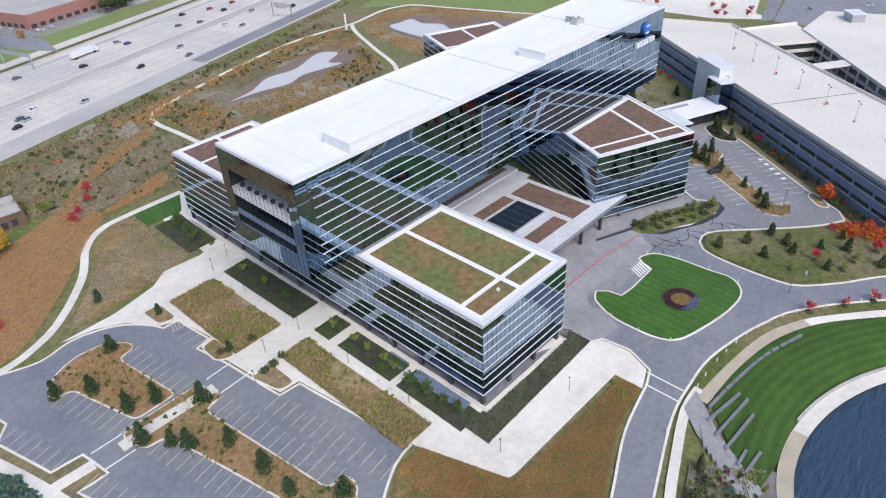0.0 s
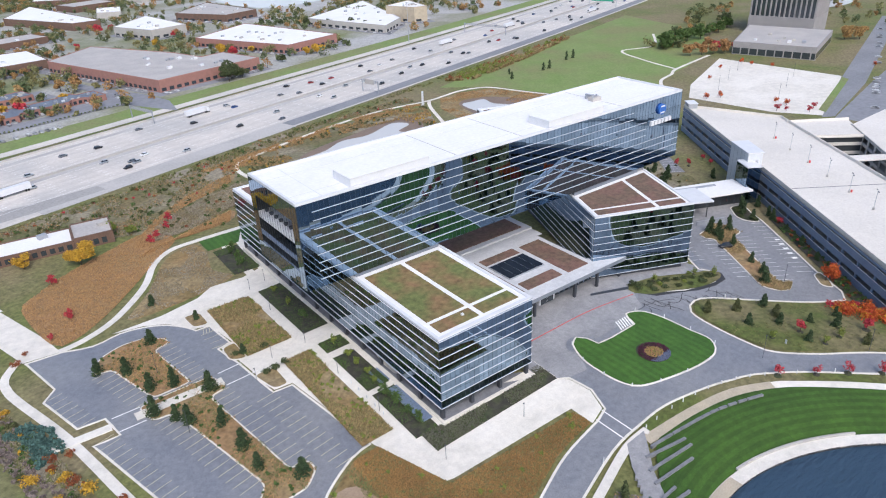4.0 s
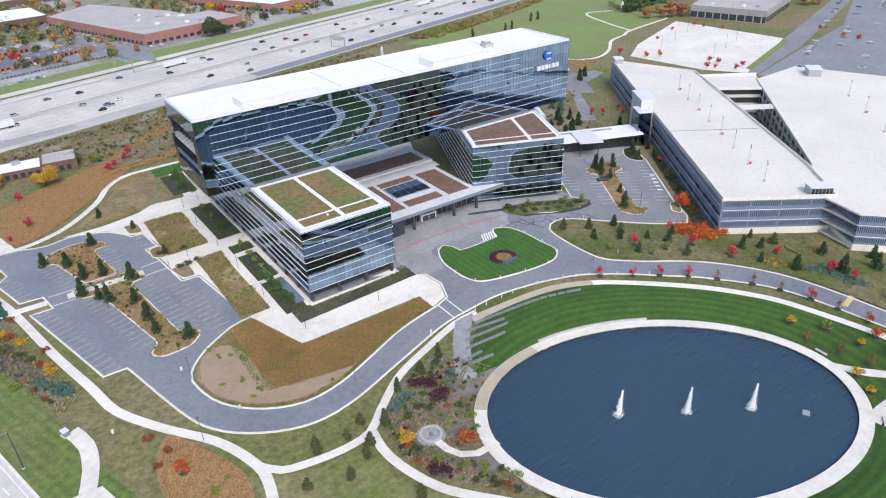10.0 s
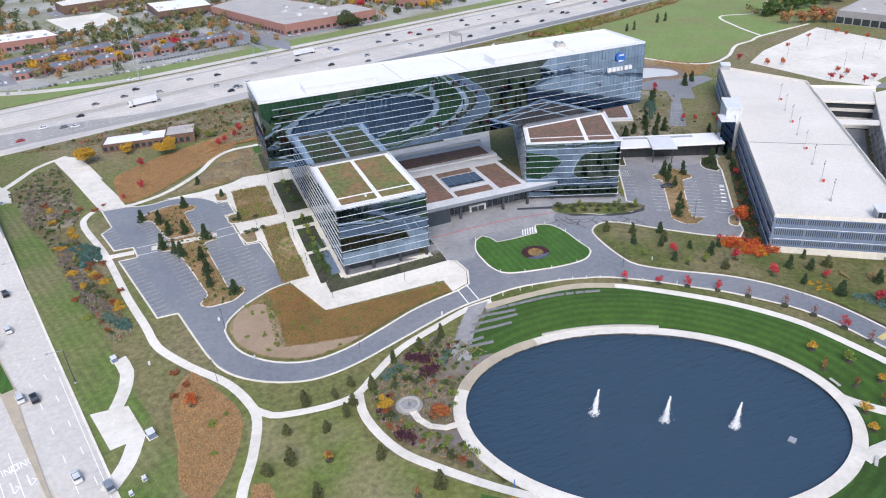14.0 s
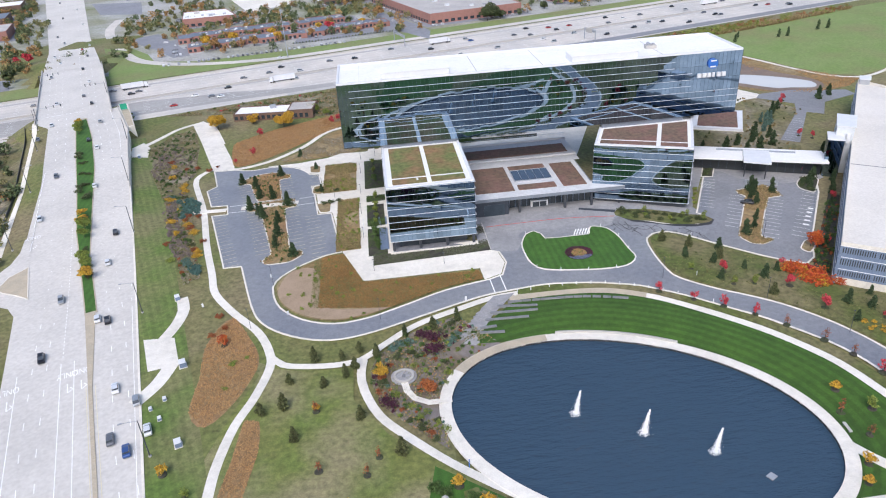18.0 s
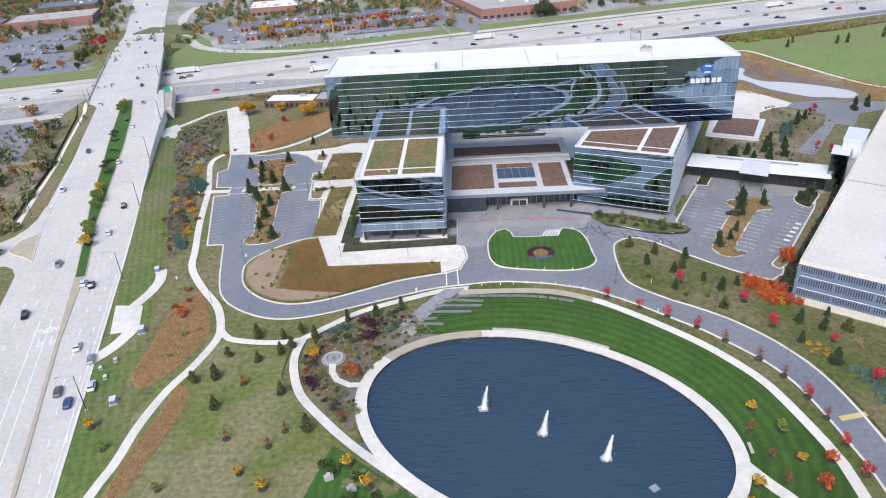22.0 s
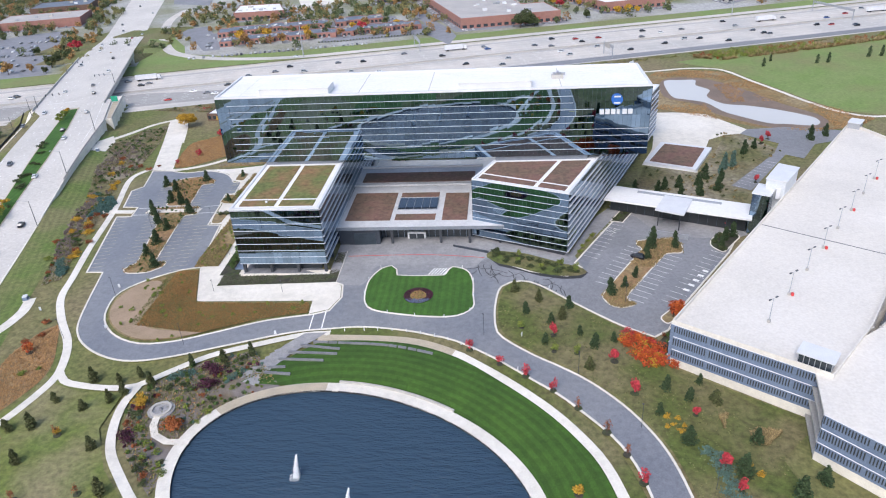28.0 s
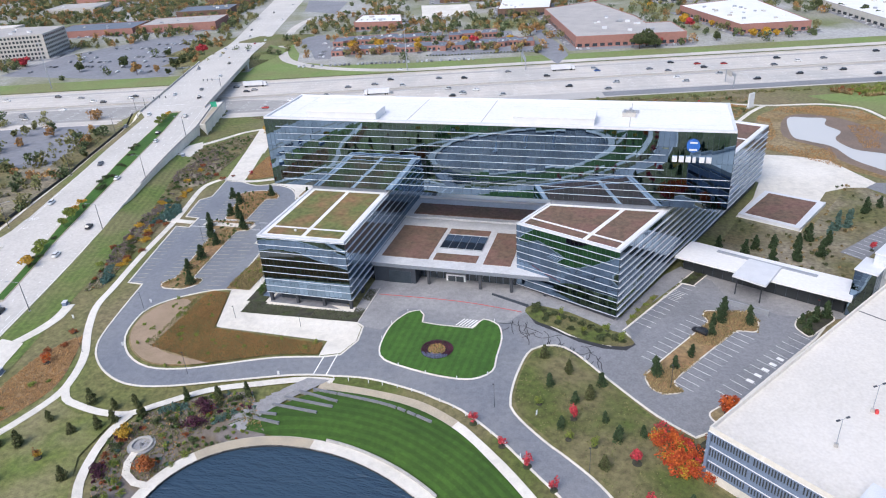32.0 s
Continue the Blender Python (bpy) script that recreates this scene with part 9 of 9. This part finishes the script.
for no, (cx, cy, r, poly) in enumerate(BUILT[:]):
    if cy > 250 and r > 25 and cy < 760:
        big = [(cx + (x - cx) * (1 + 15 / r), cy + (y - cy) * (1 + 15 / r)) for x, y in poly]
        prism(lots, big, HZ - 0.3, HZ - 0.07 + 0.006 * (no % 8))
        n = len(poly)
        for i in range(n):
            a, b = Vector(big[i]), Vector(big[(i + 1) % n])
            for j in range(int((b - a).length / 3.0)):
                if r2.random() < 0.33:
                    c = a.lerp(b, (j + 0.5) * 3.0 / (b - a).length)
                    c = c + (Vector((cx, cy)) - c).normalized() * 4
                    parked(c.x, c.y, math.atan2((b - a).y, (b - a).x) + math.pi / 2)


def built_over(x, y, m):
    for cx, cy, r, poly in BUILT:
        d = math.hypot(x - cx, y - cy)
        if d < r + m and (d < 0.3 * r or inside([(cx + (px - cx) * (1 + m / r), cy + (py - cy) * (1 + m / r)) for px, py in poly], x, y)):
            return True
    return False


LAKE = (355, 810, 85)
for n, v0, v1 in ((2300, 132, 420), (4200, 380, 1000), (3200, 900, 1900)):
    for _ in range(n):
        x, y = tv(r2.uniform(-620, 950), r2.uniform(v0, v1))
        q, s_ = (x - AX) * AN[0] + (y - AY) * AN[1], (x - AX) * AD[0] + (y - AY) * AD[1]
        if -36 < q < 44 or math.hypot(x - 355, y - 810) < 95 or (-410 < x < -240 and 240 < y < 430 and r2.random() < 0.9) or noise.noise((x * 0.014, y * 0.014, 3.3)) < -0.12 + 0.25 * r2.random() or built_over(x, y, 6) or any(inside(c, x, y) for c in CLEAR):
            continue
        if s_ < 480 and -60 < q < 190 and y < 362 + 0.2 * (x + 100) and r2.random() < 0.85:
            continue
        wood.append((x, y, r2.uniform(4.5, 10.5)))
tagged(part("car_park", lots, M_LOTFAR), "grey car parks between the buildings of the town", "road", kind="stuff")
for q in ([(-395, 256), (-236, 248), (-260, 300), (-322, 425), (-390, 330)],):
    for j in range(9):
        for i in range(50):
            x, y = -390 + i * 3.0 + j * 2, 262 + j * 19 + i * 0.2
            if inside(q, x, y) and r2.random() < 0.22:
                parked(x, y, 1.6)
for j in range(14):
    for i in range(46):
        if r2.random() < 0.6:
            parked(70 + i * 3.2 + j * 3, 1290 + j * 22 - i * 2.2, 0.9)
for j in range(10):
    for i in range(60):
        x, y = 340 + i * 4.4 + j * 5, 10 + i * 1.9 - j * 15
        if r2.random() < 0.18:
            parked(x, y, 1.9)
for i in range(40):
    if r2.random() < 0.8:
        p = tv(-110 + i * 3.6, 139 - 0.2 * i)
        parked(p[0], p[1] - 4, HA + 1.57)
tagged(raw("parked_cars", cv, cf, M_CARSFAR), "rows of parked cars in the far car parks", "cars", kind="stuff")
scrub([arterial(q, -34 - 0.0 * q)[:2] for q in (0, 60, 120, 200)] + [arterial(q, -62)[:2] for q in (200, 120, 60, 0)], 120, M_FAR_L, 2.4, "olive and brown bushes beside the arterial road")
# woods and street trees of the town
grove([(-205, 235), (-120, 560), (-150, 570), (-240, 300)], 60)
grove([(-330, 110), (-196, 150), (-150, 60), (-118, -40), (-135, -60), (-190, 20), (-330, 40)], 240)
grove([(-232, 250), (-225, 265), (-320, 450), (-330, 440)], 110)
grove([(470, 215), (520, 205), (640, 290), (600, 300), (520, 265)], 90)
grove([(404, 205), (425, 195), (490, 222), (505, 205), (512, 218), (470, 240)], 40)
grove([(408, 196), (430, 190), (448, 214), (430, 226), (406, 214)], 26)
grove([(580, 90), (700, 160), (760, 300), (620, 260)], 120)
grove([(260, 560), (420, 700), (470, 690), (460, 600), (330, 520)], 260)
grove([(430, 720), (560, 640), (620, 760), (480, 900)], 240)
grove([(-150, 318), (30, 362), (28, 366), (-152, 324)], 22)
grove([(-248, 274), (-238, 300), (-312, 531), (-350, 578), (-300, 400)], 220)
grove([(-330, 440), (-400, 340), (-420, 360), (-380, 480)], 90)

grove([(-150, 356), (10, 392), (8, 398), (-152, 362)], 36)
grove([(-160, 400), (-10, 420), (0, 470), (-60, 520), (-180, 460)], 110)
grove([(20, 420), (64, 372), (60, 400), (24, 500)], 26)
grove([(112, 378), (140, 383), (138, 392), (112, 392)], 14)
grove([(-450, 250), (-395, 250), (-395, 290), (-440, 285)], 30)
for k, (material, label) in enumerate(((M_FAR_L, "olive autumn trees between the buildings of the town"), (M_FAR_D, "dark green trees between the buildings of the town"), (M_FAR_O, "amber and orange trees between the buildings of the town"))):
    leaf = np.concatenate([np.array([x, y, -3.8]) + (round_crown(100, z, z * 0.6, z * 0.06)) for i, (x, y, z) in enumerate(wood) if (i * 7 % 10 < 4, 4 <= i * 7 % 10 < 8, i * 7 % 10 >= 8)[k]])
    tagged(put("woods", leaf_mesh("woods", leaf, 0.8), material), label, "trees", kind="stuff")
trunks = bmesh.new()
for x, y, z in wood[::2]:
    tube(trunks, (x, y, -4), (x, y, -3.8 + z * 0.5), 0.2, 0.1, 4)
tagged(part("wood_trunks", trunks, M_BARK), "thin trunks of the town's trees", "trees", kind="stuff")
for material, label, spots in ((M_YEL_L, "bright yellow street tree in the town", [(210, 406), (218, 410), (172, 455), (119, 559), (-62, 352), (200, 405), (-100, 362), (-30, 384), (8, 392), (-70, 376), (-120, 352), (300, 480), (150, 470)]), (M_RED_L, "crimson street tree in the town", [(129, 384), (154, 453), (111, 695), (97, 690), (-20, 378), (-252, 330), (-268, 345), (435, 170), (441, 158), (-415, 288), (-404, 284), (60, 610), (150, 600)]),
                              (M_DK_L, "dark green street tree in the town", [(117, 384), (124, 386), (173, 394), (1, 499), (426, 213), (434, 204), (445, 212), (514, 244), (530, 225), (540, 236), (-300, 285), (-312, 300), (-290, 330), (-240, 262), (-246, 280), (-254, 300), (-262, 318), (-272, 340), (-50, 362), (-8, 512), (30, 520), (240, 590), (255, 575), (270, 545), (285, 520), (298, 500), (306, 480), (-332, 268)]),
                              (M_FAR_O, "amber street tree in the town", [(30, 543), (21, 418), (24, 432), (12, 428), (-35, 356), (-80, 338), (-60, 344), (-110, 334), (-20, 392), (-270, 262), (-255, 268), (-262, 276), (423, 180), (432, 176), (440, 168), (0, 505), (-8, 498), (44, 600), (60, 640)])):
    plant(broadleaf(material, label, high=9.0, wide=5.2, n=420, leaf=0.85, name="street_tree", group="town trees"), spots, 0.6, 1.15, 0)
plant(broadleaf(M_DK_L, "tall dark green tree before the brick building", high=12.0, wide=9.0, n=1300, leaf=0.75, name="tree", group="brick building trees"), [(115, 362), (127, 366), (120, 372)], 0.8, 1.1, 0)
ll = small_lamp(9.0, "slim lamp post in the pale car park", "lot lamps")
LOT_L = [(330, 98), (356, 108), (382, 118), (336, 62), (362, 72), (388, 82)]
for x, y in LOT_L[1:]:
    copy_thing(ll, Matrix.Translation((x, y, h(x, y) + 0.1)))
ll.matrix_basis = Matrix.Translation((*LOT_L[0], h(*LOT_L[0]) + 0.1))
plant(broadleaf(M_GRN_L, "broad green tree in the park by the office slab", high=9.5, wide=6.0, n=700, leaf=0.7, name="tree", group="park trees"), [(409, 197), (417, 200), (428, 201), (438, 206), (447, 205), (462, 203), (480, 206), (495, 208), (452, 214), (425, 212), (520, 216)], 1.0, 1.4, 0)
plant(broadleaf(M_FAR_O, "broad amber tree in the park by the office slab", high=8.5, wide=5.6, n=600, leaf=0.7, name="tree", group="park trees"), [(409, 165), (418, 161), (426, 158), (402, 170), (529, 118), (537, 110), (545, 122)], 1.0, 1.25, 0)
plant(broadleaf(M_ORG_L, "small orange tree on a car park island", high=4.5, wide=2.4, n=180, leaf=0.35, group="lot trees"), [(307.6, 91), (315.7, 87), (328, 59), (327, 52), (404, 129), (404, 121), (408, 108), (454, 61), (443, 39), (440, 27), (350, 118), (380, 130)], 0.7, 1.0, 0)
plant(broadleaf(M_RED_L, "small crimson tree on a car park island", high=4.5, wide=2.2, n=180, leaf=0.35, group="lot trees"), [(312.7, 49.7), (331, 38.4), (322, 36), (302, 108), (316, 46), (440, 152)], 0.7, 1.0, 0)
plant(conifer(M_FIR, "small dark fir on the park lawn", 6, 2.0, 160, 0.4, group="park firs"), [(295, 217), (302, 218), (331, 229), (339, 230), (262, 214), (270, 226)], 0.7, 1.1)
sub = empty("substation", 610, 520, -3.8, "electric substation of thin steel frames", "substation")
for i in range(14):
    x, y = 590 + (i % 7) * 14, 505 + (i // 7) * 30
    part("frame", tubes(((x, y, -4), (x, y, 12), 0.3, 0.2), ((x, y, 11), (x + 12, y + 3, 11), 0.2, 0.2), n=5), M_GREYMET, sub)


# ---- lane words ----
def road_word(word, s, p, size):
    cu = bpy.data.curves.new("road_word", "FONT")
    cu.body, cu.size, cu.align_x = word, size, "CENTER"
    tmp = new("road_word", cu)
    me = bpy.data.meshes.new_from_object(tmp.evaluated_get(bpy.context.evaluated_depsgraph_get()))
    bpy.data.objects.remove(tmp)
    me.materials.clear()
    ob = put("road_word", me, M_STRIPE)
    x, y, z = arterial(s, p, 0.17)
    ob.matrix_world = Matrix.Translation((x, y, z)) @ Matrix.Rotation(math.atan2(AD[1], AD[0]) + math.pi / 2, 4, "Z") @ Matrix.Diagonal((1, 1.9, 1, 1))
    return tagged(ob, "white painted lane word on the road", "marking", "lane words", "structure")


for p, off in ((-6.4, 0), (-3.0, 0), (-20.8, 0), (-17.2, 95)):
    road_word("ONLY", -30 + off, p, 2.0)
    vs, fs = [], []
    for a, b in (((off - 39.6, p), (off - 35.6, p)), ((off - 39.8, p), (off - 38.6, p + 1.4)), ((off - 38.6, p + 1.4), (off - 37.5, p + 0.7))):
        u, v = arterial(*a), arterial(*b)
        dash(vs, fs, u[:2], v[:2], 0.3, 0.17, u[2])
    tagged(raw("lane_arrow", vs, fs, M_STRIPE), "white painted turn arrow on the road", "marking", kind="structure")
